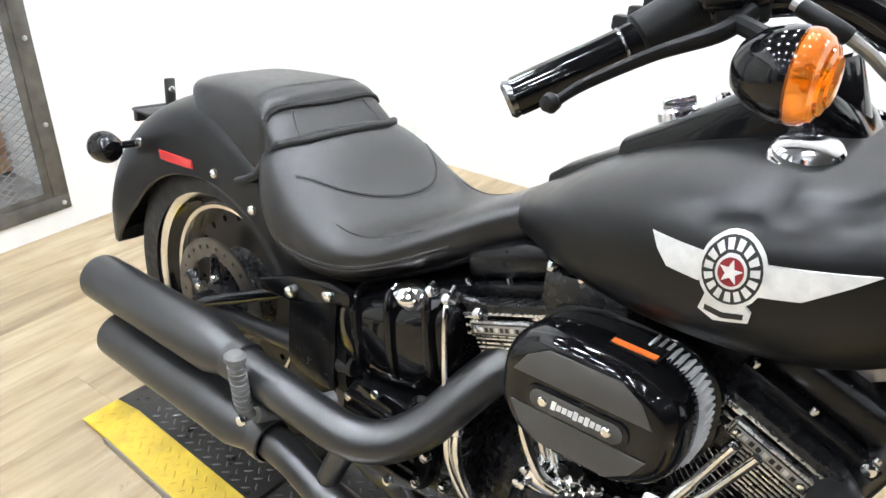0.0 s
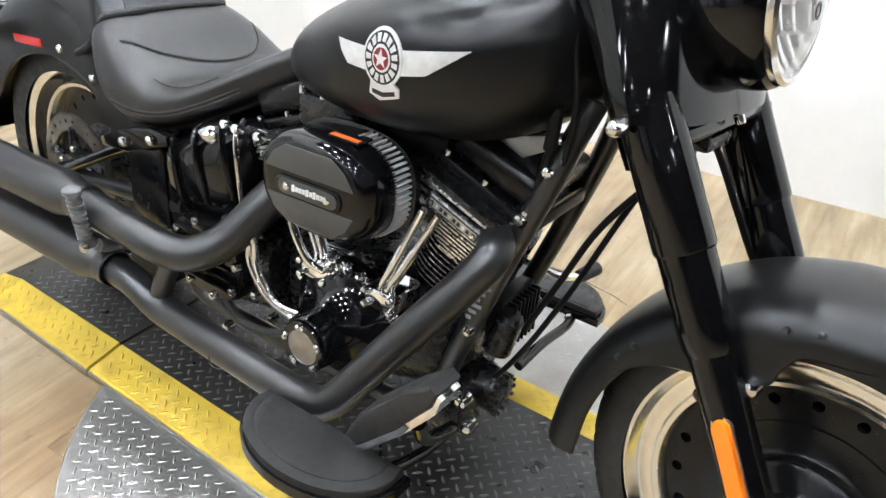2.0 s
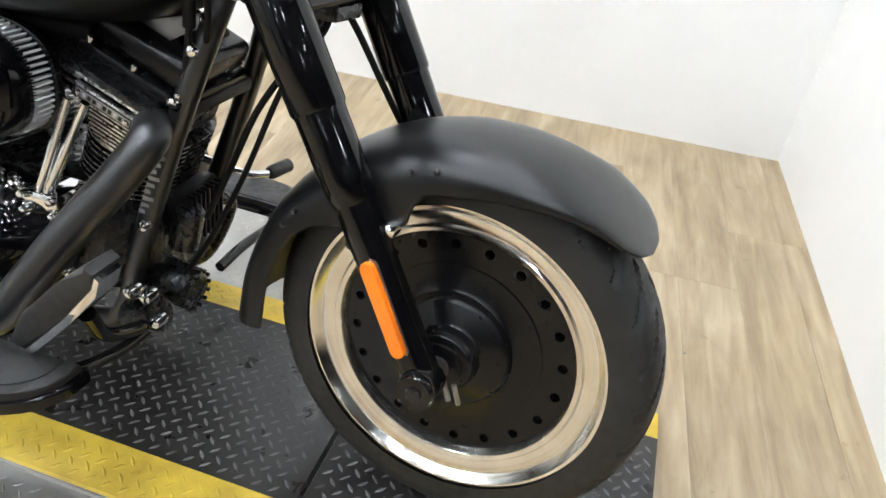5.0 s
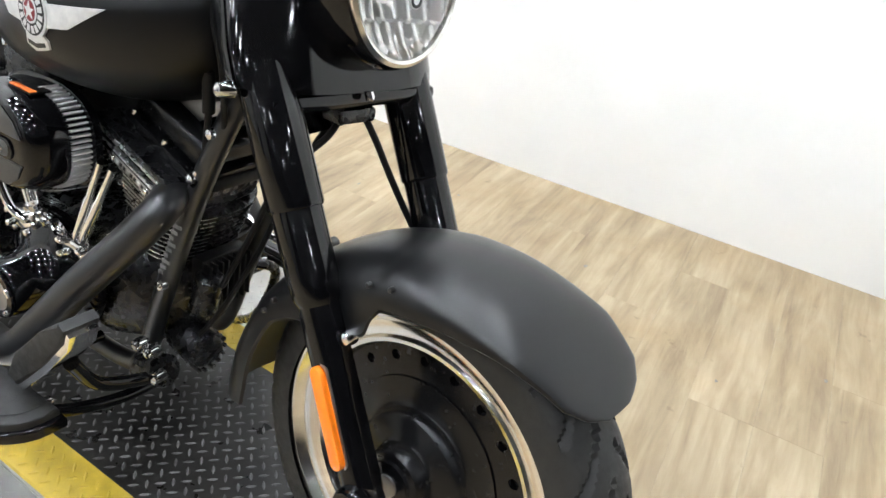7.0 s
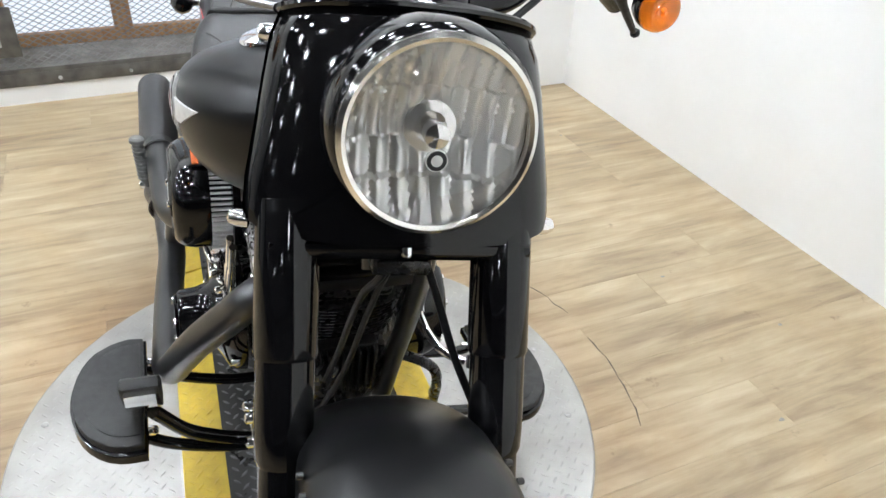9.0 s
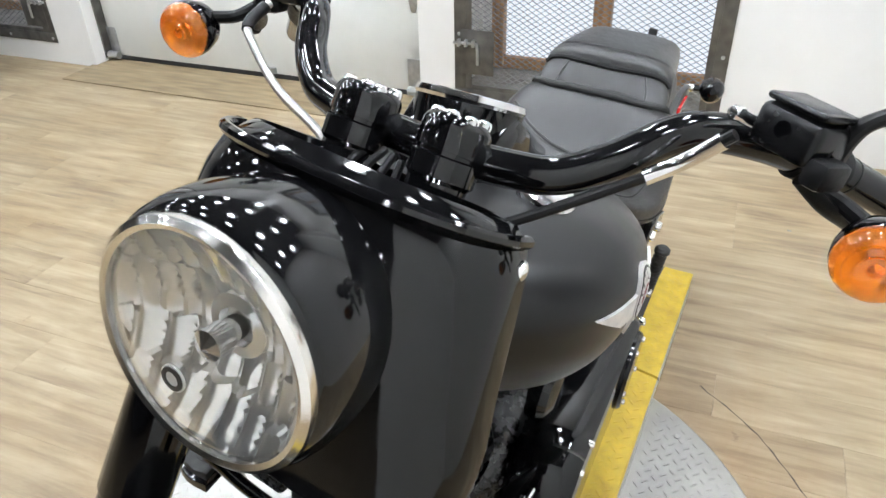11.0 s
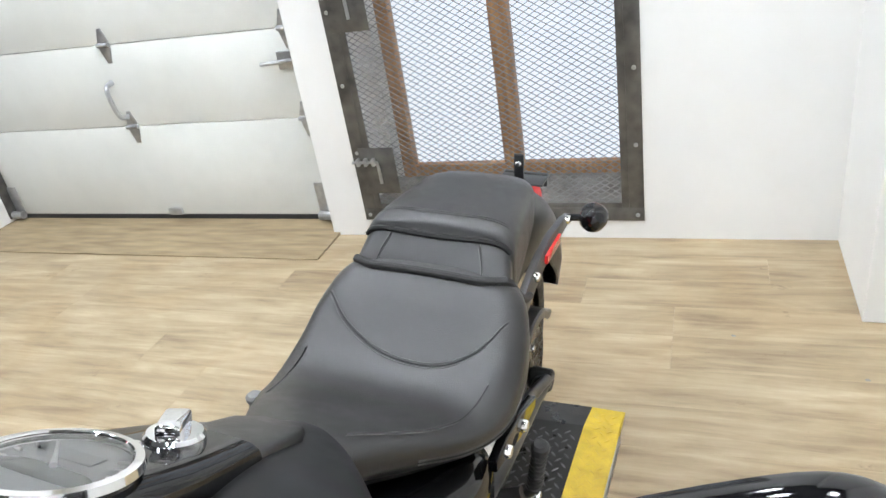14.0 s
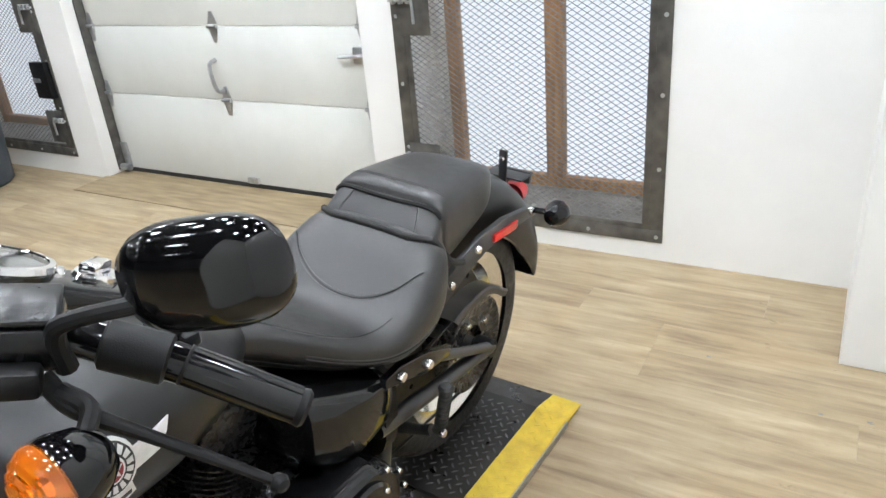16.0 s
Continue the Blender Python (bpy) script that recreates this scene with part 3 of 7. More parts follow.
# ---- ramp and turntable ----
def lugs(verts, faces, inside, x0, x1, y0, y1, zfun, pitch=0.034, l=0.0125, w=0.0036, h=0.0016):
    """Raised tread-plate lugs, turned left and right by turns."""
    nx, ny = int((x1 - x0) / pitch) + 1, int((y1 - y0) / pitch) + 1
    for i in range(nx):
        for j in range(ny):
            cx, cy = x0 + (i + 0.5) * pitch, y0 + (j + 0.5) * pitch
            for k, (ox, oy) in enumerate(((0, 0), (pitch / 2, pitch / 2))):
                px, py = cx + ox, cy + oy
                if not (inside(px, py) and inside(px + 0.008, py) and inside(px - 0.008, py) and inside(px, py + 0.008) and inside(px, py - 0.008)):
                    continue
                a = radians(45 if k == 0 else -45)
                ca, sa = math.cos(a), math.sin(a)
                b = len(verts)
                for u, v, up in ((-l, 0, 0), (-l * 0.3, -w, 0), (l * 0.3, -w, 0), (l, 0, 0), (l * 0.3, w, 0), (-l * 0.3, w, 0), (-l * 0.4, 0, h), (l * 0.4, 0, h)):
                    qx, qy = px + u * ca - v * sa, py + u * sa + v * ca
                    verts.append((qx, qy, zfun(qx, qy) + up))
                for q in ((0, 1, 6), (1, 2, 7, 6), (2, 3, 7), (3, 4, 7), (4, 5, 6, 7), (5, 0, 6)):
                    faces.append(tuple(b + s for s in q))


def lug_part(inside, x0, x1, y0, y1, zfun, mat, parent, label):
    verts, faces = [], []
    lugs(verts, faces, inside, x0, x1, y0, y1, zfun)
    me = bpy.data.meshes.new("tread")
    me.from_pydata(verts, [], faces)
    me.materials.append(mat)
    ob = new("tread", me)
    ob.parent = parent
    return tagged(ob, label, "", "", "stuff")


DISC_C, DISC_R = (0.87, 0.0), 0.665
# lock box on the far window gate
lock = tagged(empty("lock_box", ROOM), "black steel lock box on the window gate frame", "lock")
part("case", box(blank(), (REAR + 0.009, WIN2_B - 0.13, 0.50), (REAR + 0.05, WIN2_B + 0.01, 0.72), 0.006), PLASTIC, lock)
part("keeper", box(blank(), (REAR + 0.051, WIN2_B - 0.12, 0.60), (REAR + 0.062, WIN2_B - 0.05, 0.625), 0.003), GALV, lock)
# worn cut round the turntable and chips in the floor covering
CUT = node_mat("dark_floor_cut", (0.06, 0.048, 0.035), 0.8)[0]
CHIP = vary(node_mat("bare_screed", (0.24, 0.235, 0.22), 0.8), 40, (0.16, 0.155, 0.145), (0.30, 0.29, 0.27), None, 0.3, 300)
rng_f = random.Random(11)
for a0, a1, r0 in ((72, 96, 0.79), (104, 150, 0.80), (300, 336, 0.79)):
    bm = blank()
    line = []
    n = int((a1 - a0) / 2)
    wob = [rng_f.uniform(-0.004, 0.004) for _ in range(n + 1)]
    secs = []
    for k in range(n + 1):
        a = radians(a0 + (a1 - a0) * k / n)
        r, w = r0 + wob[k], 0.0008 + 0.0007 * (k % 3)
        secs.append((r, w, a))
    inner = [bm.verts.new((DISC_C[0] + math.cos(a) * (r - w), DISC_C[1] + math.sin(a) * (r - w), 0.0012)) for r, w, a in secs]
    outer = [bm.verts.new((DISC_C[0] + math.cos(a) * (r + w), DISC_C[1] + math.sin(a) * (r + w), 0.0012)) for r, w, a in secs]
    for k in range(n):
        bm.faces.new((inner[k], inner[k + 1], outer[k + 1], outer[k]))
    part("floor_cut", bm, CUT, floor, "dark curved cut in the floor covering", ROOM.inverted(), False)
for px, py, sz in ((1.79, 0.62, 0.020), (1.70, 0.74, 0.006), (1.52, 0.86, 0.008), (1.95, 0.98, 0.005), (2.1, 0.55, 0.005), (1.2, 1.1, 0.006), (0.6, 1.15, 0.005), (2.2, 1.2, 0.006), (-0.6, 0.9, 0.006), (-0.4, 1.3, 0.005), (-0.75, 0.55, 0.006), (0.2, -0.9, 0.006), (1.75, -0.7, 0.007), (1.45, 1.25, 0.006), (0.9, 1.35, 0.005), (-0.62, 1.02, 0.007)):
    bm = blank()
    pts = []
    for k in range(9):
        a = 2 * math.pi * k / 9
        r = sz * rng_f.uniform(0.6, 1.1)
        pts.append((px + math.cos(a) * r, py + math.sin(a) * r * 1.5))
    prism(bm, pts, lambda u, v, w: Vector((u, v, 0.0003 + w)), 0.0008)
    part("floor_chip", bm, CHIP, floor, "", ROOM.inverted(), False)
turn = tagged(empty("turntable", Matrix.Translation((0, 0, 0.0))), "round bare-metal tread-plate turntable let into the floor", "turntable", "", "structure")
part("disc", lathe(blank(), [(0.0, 0.0), (DISC_R, 0.0), (DISC_R, 0.007), (DISC_R - 0.004, 0.010), (0.0, 0.010)], (*DISC_C, 0), (0, 0, 1), 96), SILVERPL, turn)
IN, OUT = 0.205, 0.296
lug_part(lambda x, y: math.hypot(x - DISC_C[0], y - DISC_C[1]) < DISC_R - 0.01 and abs(y) > OUT + 0.004, 0.18, 1.56, -0.68, 0.68, lambda x, y: 0.0095, SILVERPL, turn, "raised tread lugs")
for k in range(16):
    a = 2 * math.pi * (k + 0.3) / 16
    px, py = DISC_C[0] + math.cos(a) * (DISC_R - 0.05), DISC_C[1] + math.sin(a) * (DISC_R - 0.05)
    if abs(py) > OUT + 0.02:
        part("screw", bolt(blank(), (px, py, 0.0105), (0, 0, 1), 0.008, 0.003), STEEL, turn)


def ramp(name, xa, xb, end, label, kink=None):
    """A black tread plate between two yellow bevelled edges; past the kink it slopes down to the floor."""
    root = tagged(empty(name), label, "ramp", "wheel ramps")
    z0 = 0.0105
    xk = xa if kink is None else kink
    low = 0.0 if kink is None else 1.0 - 0.006 / (PLATE - z0)

    def drop(x):
        return 0.0 if x >= xk else low * (xk - x) / (xk - xa)

    def sloped(outline, mat, nm, text, s=1):
        bm = blank()
        xs = [xb, xk] if kink is None else [xb, xk, xa]
        rings(bm, [[Vector((x, s * u, v - drop(x) * (v - z0))) for u, v in outline] for x in xs])
        bmesh.ops.recalc_face_normals(bm, faces=bm.faces)
        part(nm, bm, mat, root, text, None, False)

    sloped([(-IN, z0), (IN, z0), (IN, PLATE), (-IN, PLATE)], BLACKPL, "deck", "worn black tread plate")
    for s in (-1, 1):
        sloped([(IN, z0), (OUT, z0), (OUT, 0.022), (OUT - 0.004, 0.025), (IN + 0.002, PLATE + 0.0005), (IN, PLATE + 0.0005)], YELLOWPL, "edge_strip", "yellow painted tread-plate edge", s)

        def strip_z(x, y):
            z = PLATE + 0.0003 + (0.0255 - PLATE) * (abs(y) - IN) / (OUT - IN)
            return z - drop(x) * (z - z0)

        lug_part(lambda x, y, s=s: IN + 0.004 < s * y < OUT - 0.008 and xa + 0.01 < x < xb - 0.01, xa, xb, *sorted((s * IN, s * OUT)), strip_z, YELLOWPL, root, "raised yellow tread lugs")
        part("side_lip", box(blank(), (xk, s * OUT - 0.003 if s > 0 else s * OUT - 0.004, 0.0 if end else z0), (xb, s * OUT + 0.004 if s > 0 else s * OUT + 0.003, 0.021), 0.001), SILVERPL, root, "bare metal lip")
    lug_part(lambda x, y: abs(y) < IN - 0.006 and max(xa, xk) + 0.008 < x < xb - 0.008, xa, xb, -IN, IN, lambda x, y: PLATE - 0.0002, WORNLUG, root, "raised black tread lugs")
    return root


ramp("ramp", -0.325, 0.212, True, "black tread-plate ramp with yellow edges behind the turntable", -0.222)
ramp("ramp", 0.222, 1.44, False, "black tread-plate track with yellow edges on the turntable")
ramp("ramp", 1.45, 2.045, True, "black tread-plate ramp with yellow edges before the turntable")

# ---- the motorcycle (x ahead, y to its left, z up from the deck; it leans on its stand) ----
from mathutils.bvhtree import BVHTree

bike = tagged(empty("motorcycle", BIKE), "matte black cruiser motorcycle leaning on its side stand", "motorcycle")
RAKE = Vector((-0.5, 0, 0.866))
BARS = Matrix.Translation((1.17, 0.02, -0.008)) @ Matrix.Rotation(radians(-10.0), 4, "Z") @ Matrix.Translation((-1.17, 0, 0))
STEER = Matrix.Translation((0, 0.015, 1.0)) @ Matrix.Rotation(radians(-6.0), 4, "X") @ Matrix.Translation((1.235, 0, -0.07)) @ Matrix.Rotation(radians(-8.0), 4, RAKE) @ Matrix.Translation((-1.235, 0, -0.93))
FW = Vector((1.652, 0, 0.320))
RW = Vector((0.0, -0.020, 0.338))


def bpart(name, bm, mat, label="", parent=None, steer=False, smooth=True, sharp=35):
    """A part of the motorcycle; the front end turns with the bars."""
    if steer:
        bm.transform(BARS if parent is not None and parent.name == "handlebar" or name == "handlebar" else STEER)
    return part(name, bm, mat, parent or bike, label, None, smooth, sharp)


def tyre(bm, c, r, w, rim, n=432, k=26, slant=9.0):
    """A tyre with slanting grooves cut into its tread."""
    prof = []
    for i in range(31):
        a = math.pi * (i / 30 - 0.5) * 1.0
        yy = math.sin(a) * w
        rr = rim + (r - rim) * max(math.cos(a), 0) ** 0.42
        prof.append((yy, rr))
    secs = []
    for j in range(n):
        th = 2 * math.pi * j / n
        ring = []
        for yy, rr in prof:
            side = abs(yy) / w
            g = (k * th / (2 * math.pi) + slant * abs(yy) / w * 0.16 + (0.5 if yy > 0 else 0)) % 1.0
            if 0.12 < side < 0.95 and rr > r * 0.80 and abs(g - 0.5) < 0.085:
                rr -= 0.0065
            ring.append(Vector((c.x + math.cos(th) * rr, c.y + yy, c.z + math.sin(th) * rr)))
        secs.append(ring)
    rows = [[bm.verts.new(p) for p in s] for s in secs]
    for j in range(n):
        a, b = rows[j], rows[(j + 1) % n]
        for i in range(len(prof) - 1):
            bm.faces.new((a[i], b[i], b[i + 1], a[i + 1]))
    return bm


def holed_disc(bm, c, y0, y1, r_in, r_out, n, hole, r_hole):
    """A flat ring with a circle of holes; y0 is its face, y1 its back."""
    for k in range(n):
        a0, a1 = 2 * math.pi * k / n, 2 * math.pi * (k + 1) / n
        am = (a0 + a1) / 2
        pt = lambda r, a, y: Vector((c.x + math.cos(a) * r, c.y + y, c.z + math.sin(a) * r))
        outer = [(r_in, a0), (r_in, am), (r_in, a1), ((r_in + r_out) / 2, a1), (r_out, a1), (r_out, am), (r_out, a0), ((r_in + r_out) / 2, a0)]
        ctr = pt(r_hole, am, 0)
        e_r = Vector((math.cos(am), 0, math.sin(am)))
        e_t = Vector((-math.sin(am), 0, math.cos(am)))
        for y, flip in ((y0, False), (y1, True)):
            vo = [bm.verts.new(pt(r, a, y)) for r, a in outer]
            vi = []
            for r, a in outer:
                d = pt(r, a, 0) - ctr
                d = (e_r * d.dot(e_r) + e_t * d.dot(e_t)).normalized()
                vi.append(bm.verts.new(ctr + d * hole + Vector((0, y, 0))))
            for i in range(8):
                j = (i + 1) % 8
                bm.faces.new((vo[i], vo[j], vi[j], vi[i]))
            if not flip:
                front = vi
            else:
                for i in range(8):
                    j = (i + 1) % 8
                    bm.faces.new((front[i], front[j], vi[j], vi[i]))
    bmesh.ops.remove_doubles(bm, verts=bm.verts[:], dist=1e-5)
    return bm


# --- front wheel ---
fw = bpart("front_wheel", lathe(blank(), [(0.018, -0.10), (0.018, 0.10)], FW, (0, 1, 0), 12, True), STEEL, "solid disc front wheel with polished rim", None, True)
bpart("tyre", tyre(blank(), FW, 0.316, 0.066, 0.247), RUBBER, "black tyre with slanting tread grooves", fw, True)
bpart("rim", lathe(blank(), [(0.192, -0.020), (0.194, -0.038), (0.198, -0.044), (0.205, -0.046), (0.209, -0.042), (0.214, -0.043), (0.226, -0.047), (0.231, -0.046), (0.235, -0.050), (0.242, -0.060), (0.248, -0.061), (0.249, -0.054), (0.240, -0.045), (0.240, 0.045), (0.249, 0.054), (0.248, 0.061), (0.226, 0.058), (0.205, 0.052), (0.192, 0.030), (0.192, -0.020)], FW, (0, 1, 0), 96), ALU, "polished aluminium rim", fw, True)
bpart("wheel_disc", holed_disc(blank(), FW, -0.030, -0.018, 0.14, 0.193, 20, 0.0085, 0.174), CASTBLK, "black disc with a ring of round holes", fw, True)
bpart("wheel_disc", holed_disc(blank(), FW, 0.032, 0.02, 0.14, 0.197, 20, 0.0085, 0.174), DENIM, "", fw, True)
for k in range(9):
    a = radians(200 + 7.5 * k)
    d, t = Vector((math.cos(a), 0, math.sin(a))), Vector((-math.sin(a), 0, math.cos(a)))
    bm = blank()
    prism(bm, [(-0.010, -0.008), (0.010 - 0.004 * (k % 3 == 1), -0.008), (0.010, 0.008), (-0.008, 0.008)], lambda u, v, w, d=d, t=t: FW + d * (0.275 + v) + t * u + Vector((0, -0.0615 - w, 0)), 0.002, 0.0006)
    bpart("tyre_mark", bm, RUBBER, "", fw, True)
bpart("hub_cover", lathe(blank(), [(0.142, -0.0325), (0.104, -0.034), (0.098, -0.038), (0.094, -0.050), (0.088, -0.055), (0.060, -0.060), (0.054, -0.064), (0.050, -0.080), (0.045, -0.086), (0.036, -0.088), (0.034, -0.093), (0.020, -0.096), (0.0, -0.096)], FW, (0, 1, 0), 64), CASTBLK, "stepped black hub cover", fw, True)
bpart("hub_cover", lathe(blank(), [(0.142, 0.0325), (0.10, 0.034), (0.08, 0.06), (0.05, 0.09), (0.0, 0.09)], FW, (0, 1, 0), 48), DENIM, "", fw, True)
bpart("brake_rotor", holed_disc(blank(), FW, 0.082, 0.087, 0.10, 0.150, 24, 0.006, 0.128), STEEL, "drilled steel brake rotor", fw, True)


# --- front fender ---
def shell(bm, c, a0, a1, steps, prof, thick=0.004):
    """A wheel cover: prof(a) gives (y, r) pairs over the wheel at each angle in degrees."""
    outer, inner = [], []
    for k in range(steps + 1):
        a = a0 + (a1 - a0) * k / steps
        ca, sa = math.cos(radians(a)), math.sin(radians(a))
        pr = prof(a)
        outer.append([Vector((c.x + ca * r, c.y + y, c.z + sa * r)) for y, r in pr])
        inner.append([Vector((c.x + ca * (r - thick), c.y + y * (1 - thick / 0.12), c.z + sa * (r - thick))) for y, r in pr])
    secs = [o + i[::-1] for o, i in zip(outer, inner)]
    return rings(bm, secs, True, True)


def front_fender_prof(a):
    edge = float(np.interp(a, [46, 50, 56, 64, 75, 90, 101, 105, 108, 114, 120, 128, 135, 142, 150, 182, 192], [0.347, 0.344, 0.338, 0.329, 0.306, 0.286, 0.280, 0.262, 0.238, 0.228, 0.230, 0.244, 0.262, 0.280, 0.294, 0.302, 0.312]))
    crown = float(np.interp(a, [41, 60, 90, 130, 160, 182, 192], [0.350, 0.351, 0.349, 0.350, 0.358, 0.376, 0.388]))
    w = float(np.interp(a, [45.5, 47.5, 52, 63, 90, 182], [0.030, 0.064, 0.093, 0.113, 0.122, 0.118]))
    drop = min(0.062, max(0.003, (crown - edge) * 0.8))
    out = []
    for k in range(-12, 13):
        t = k / 12
        s = abs(t)
        if s > 0.72:
            y, r = 1.0, crown - drop - (crown - drop - edge) * (s - 0.72) / 0.28
        else:
            b = s / 0.72 * math.pi / 2
            y, r = math.sin(b) ** 0.92, crown - drop * (1 - math.cos(b) ** 0.9)
        out.append((math.copysign(y * w, t), r))
    return out


ff = bpart("front_fender", shell(blank(), FW, 45.5, 188, 110, front_fender_prof), DENIM, "matte black rounded front fender", None, True)
for s in (-1, 1):
    for a, r in ((104.5, 0.309), (97.5, 0.313), (118, 0.308), (143, 0.311), (149, 0.311)):
        p = Vector((FW.x + math.cos(radians(a)) * r, s * 0.1215, FW.z + math.sin(radians(a)) * r))
        bpart("rivet", bolt(blank(), p, (0, s, 0), 0.0042, 0.004), SATIN, "", ff, True)
    bpart("fender_nut", bolt(blank(), (1.562, s * 0.124, 0.534), (0, s, 0), 0.011, 0.016), CHROME, "chrome acorn nut", ff, True)
    bpart("fender_nut", bolt(blank(), (1.512, s * 0.140, 0.500), (0, s, 0), 0.010, 0.008), GLOSS, "", ff, True)


# --- forks ---
def along(z):
    """A place on the fork line at that height, with y left out."""
    return 1.645 - (z - 0.318) * 0.577


for s in (-1, 1):
    y = s * 0.134
    fk = bpart("fork_leg", tube(blank(), [(along(0.325), y, 0.325), (along(0.44), y, 0.44), (along(0.57), y, 0.57)], [0.029, 0.029, 0.030], 20, 1), GLOSS, "gloss black fork slider", None, True)
    bpart("fork_collar", tube(blank(), [(along(0.560), y, 0.560), (along(0.568), y, 0.568), (along(0.590), y, 0.590), (along(0.60), y, 0.60)], [0.030, 0.034, 0.0355, 0.0355], 20, 1), GLOSS, "", fk, True)
    bpart("fork_cover", tube(blank(), [(along(0.60), y, 0.60), (along(0.672), y, 0.672)], 0.0355, 24, 1), GLOSS, "", fk, True)
    bpart("fork_cover", tube(blank(), [(along(0.672), y, 0.672), (along(0.676), y, 0.676), (along(0.79), y, 0.79), (along(0.835), y, 0.835)], [0.0370, 0.0388, 0.0388, 0.0388], 24, 1), GLOSS, "gloss black upper fork cover", fk, True)
    bpart("axle_clamp", lathe(blank(), [(0.0, 0.0), (0.026, 0.0), (0.030, 0.008), (0.030, 0.05), (0.0, 0.05)], (FW.x - 0.004, y + s * 0.042, FW.z), (0, -s, 0), 24), GLOSS, "", fk, True)
    bpart("axle_nut", lathe(blank(), [(0.0, 0.004), (0.008, 0.004), (0.012, 0.003), (0.012, -0.01)], (FW.x - 0.004, y + s * 0.043, FW.z), (0, s, 0), 6), ENGINE, "", fk, True)
    for dx in (0.034, 0.05):
        bpart("clamp_stud", tube(blank(), [(FW.x + dx, s * 0.126, FW.z - 0.028), (FW.x + dx - 0.012, s * 0.126, FW.z + 0.002)], 0.004, 8, 1), STEEL, "", fk, True)
    # amber side reflector
    bm = blank()
    p0, p1 = Vector((1.593, 0, 0.364)), Vector((1.533, 0, 0.474))
    d = (p1 - p0).normalized()
    nrm = Vector((d.z, 0, -d.x))
    ln = (p1 - p0).length
    hw = 0.0112
    pts = [(hw * math.cos(t), -hw * math.sin(t)) for t in np.linspace(0, math.pi, 9)] + [(-hw * math.cos(t), ln + hw * math.sin(t)) for t in np.linspace(0, math.pi, 9)]
    prism(bm, pts, lambda u, v, w, s=s, y=y: p0 + d * v + nrm * (u + 0.022) + Vector((0, y + s * (0.026 + w), 0)), 0.012, 0.003)
    bpart("side_reflector", bm, AMBER, "amber plastic side reflector", fk, True)
    bm = blank()
    pts2 = [(u * 1.18, v + (0.003 if v > ln / 2 else -0.003)) for u, v in pts]
    prism(bm, pts2, lambda u, v, w, s=s, y=y: p0 + d * v + nrm * (u + 0.022) + Vector((0, y + s * (0.022 + w), 0)), 0.006)
    bpart("reflector_bezel", bm, STEEL, "", fk, True)

# --- nacelle and headlight ---
NAC = ((0.814, 1.304, 1.414, 0.192), (0.83, 1.294, 1.410, 0.193), (0.86, 1.272, 1.400, 0.191), (0.91, 1.240, 1.382, 0.182), (0.96, 1.210, 1.356, 0.174), (0.995, 1.190, 1.332, 0.167), (1.018, 1.178, 1.312, 0.157), (1.030, 1.182, 1.290, 0.140))
secs = []
for z, xb, xf, hw in NAC:
    cx, hx = (xb + xf) / 2, (xf - xb) / 2
    ring = []
    for k in range(48):
        a = 2 * math.pi * k / 48
        c, sn = math.cos(a), math.sin(a)
        yy = math.copysign(abs(sn) ** (2 / 3.6), sn) * hw
        xx = cx + math.copysign(abs(c) ** (2 / 3.0), c) * hx
        if c > 0:
            xx -= 0.026 * (abs(yy) / hw) ** 2.6
        ring.append(Vector((xx, yy + 0.006, z + (xx - cx + 0.012) * 0.56 * max(0.0, (z - 0.86) / 0.17))))
    secs.append(ring)
inner = [Vector((1.235 + (v.x - 1.235) * 0.90, v.y * 0.93, v.z + 0.002)) for v in secs[-1]]
nac = bpart("nacelle", rings(blank(), secs + [inner, [v + Vector((0.006, 0, -0.045)) for v in inner]], True, True), GLOSS, "gloss black headlight nacelle", None, True)
def slim(profile):
    return [(r * 0.9, h) for r, h in profile]


HA = (STEER.to_3x3().inverted() @ Vector((0.989, -0.087, 0.122))).normalized()
HC = STEER.inverted() @ Vector((1.446, -0.008, 0.970)) - HA * 0.055
bpart("headlight_shell", lathe(blank(), slim([(0.02, -0.13), (0.075, -0.115), (0.105, -0.085), (0.123, -0.045), (0.130, -0.005), (0.130, 0.02), (0.127, 0.036), (0.121, 0.046), (0.113, 0.050)]), HC, HA, 64), GLOSS, "round gloss black headlight shell", nac, True)
bpart("headlight_ring", lathe(blank(), slim([(0.115, 0.036), (0.1205, 0.046), (0.120, 0.054), (0.114, 0.058), (0.109, 0.056), (0.108, 0.045)]), HC, HA, 64), ALU, "bright headlight ring", nac, True)
bm = blank()
flutes = []
lamp_v = (Vector((0, 0, 1)) - HA * HA.z).normalized()
lamp_u = HA.cross(lamp_v)
for j in range(31):
    r = 0.109 * (j / 30)
    ring = []
    for k in range(120):
        a = 2 * math.pi * k / 120
        pu, pv = math.cos(a) * r, math.sin(a) * r
        dep = 0.004 + 0.036 * (r / 0.109) ** 2
        col = abs(math.sin(math.pi * pu / (0.026 if pv < -0.01 else 0.017) + (0.4 if pv < -0.01 else 1.2)))
        row_step = 0.004 if pv > 0.052 or pv < -0.055 else 0.0
        dep += (0.0085 * col + row_step * 1.5) * min(1.0, max(0.0, (r - 0.022) / 0.02))
        ring.append(HC + HA * dep + lamp_u * pu * 0.9 + lamp_v * pv * 0.9 + (lamp_u * 0.002 if r == 0 else Vector()) * math.cos(a))
    flutes.append(ring)
rings(bm, flutes, True, False)
bpart("headlight_reflector", bm, HEADREF, "faceted mirror reflector", nac, True, True, 25)
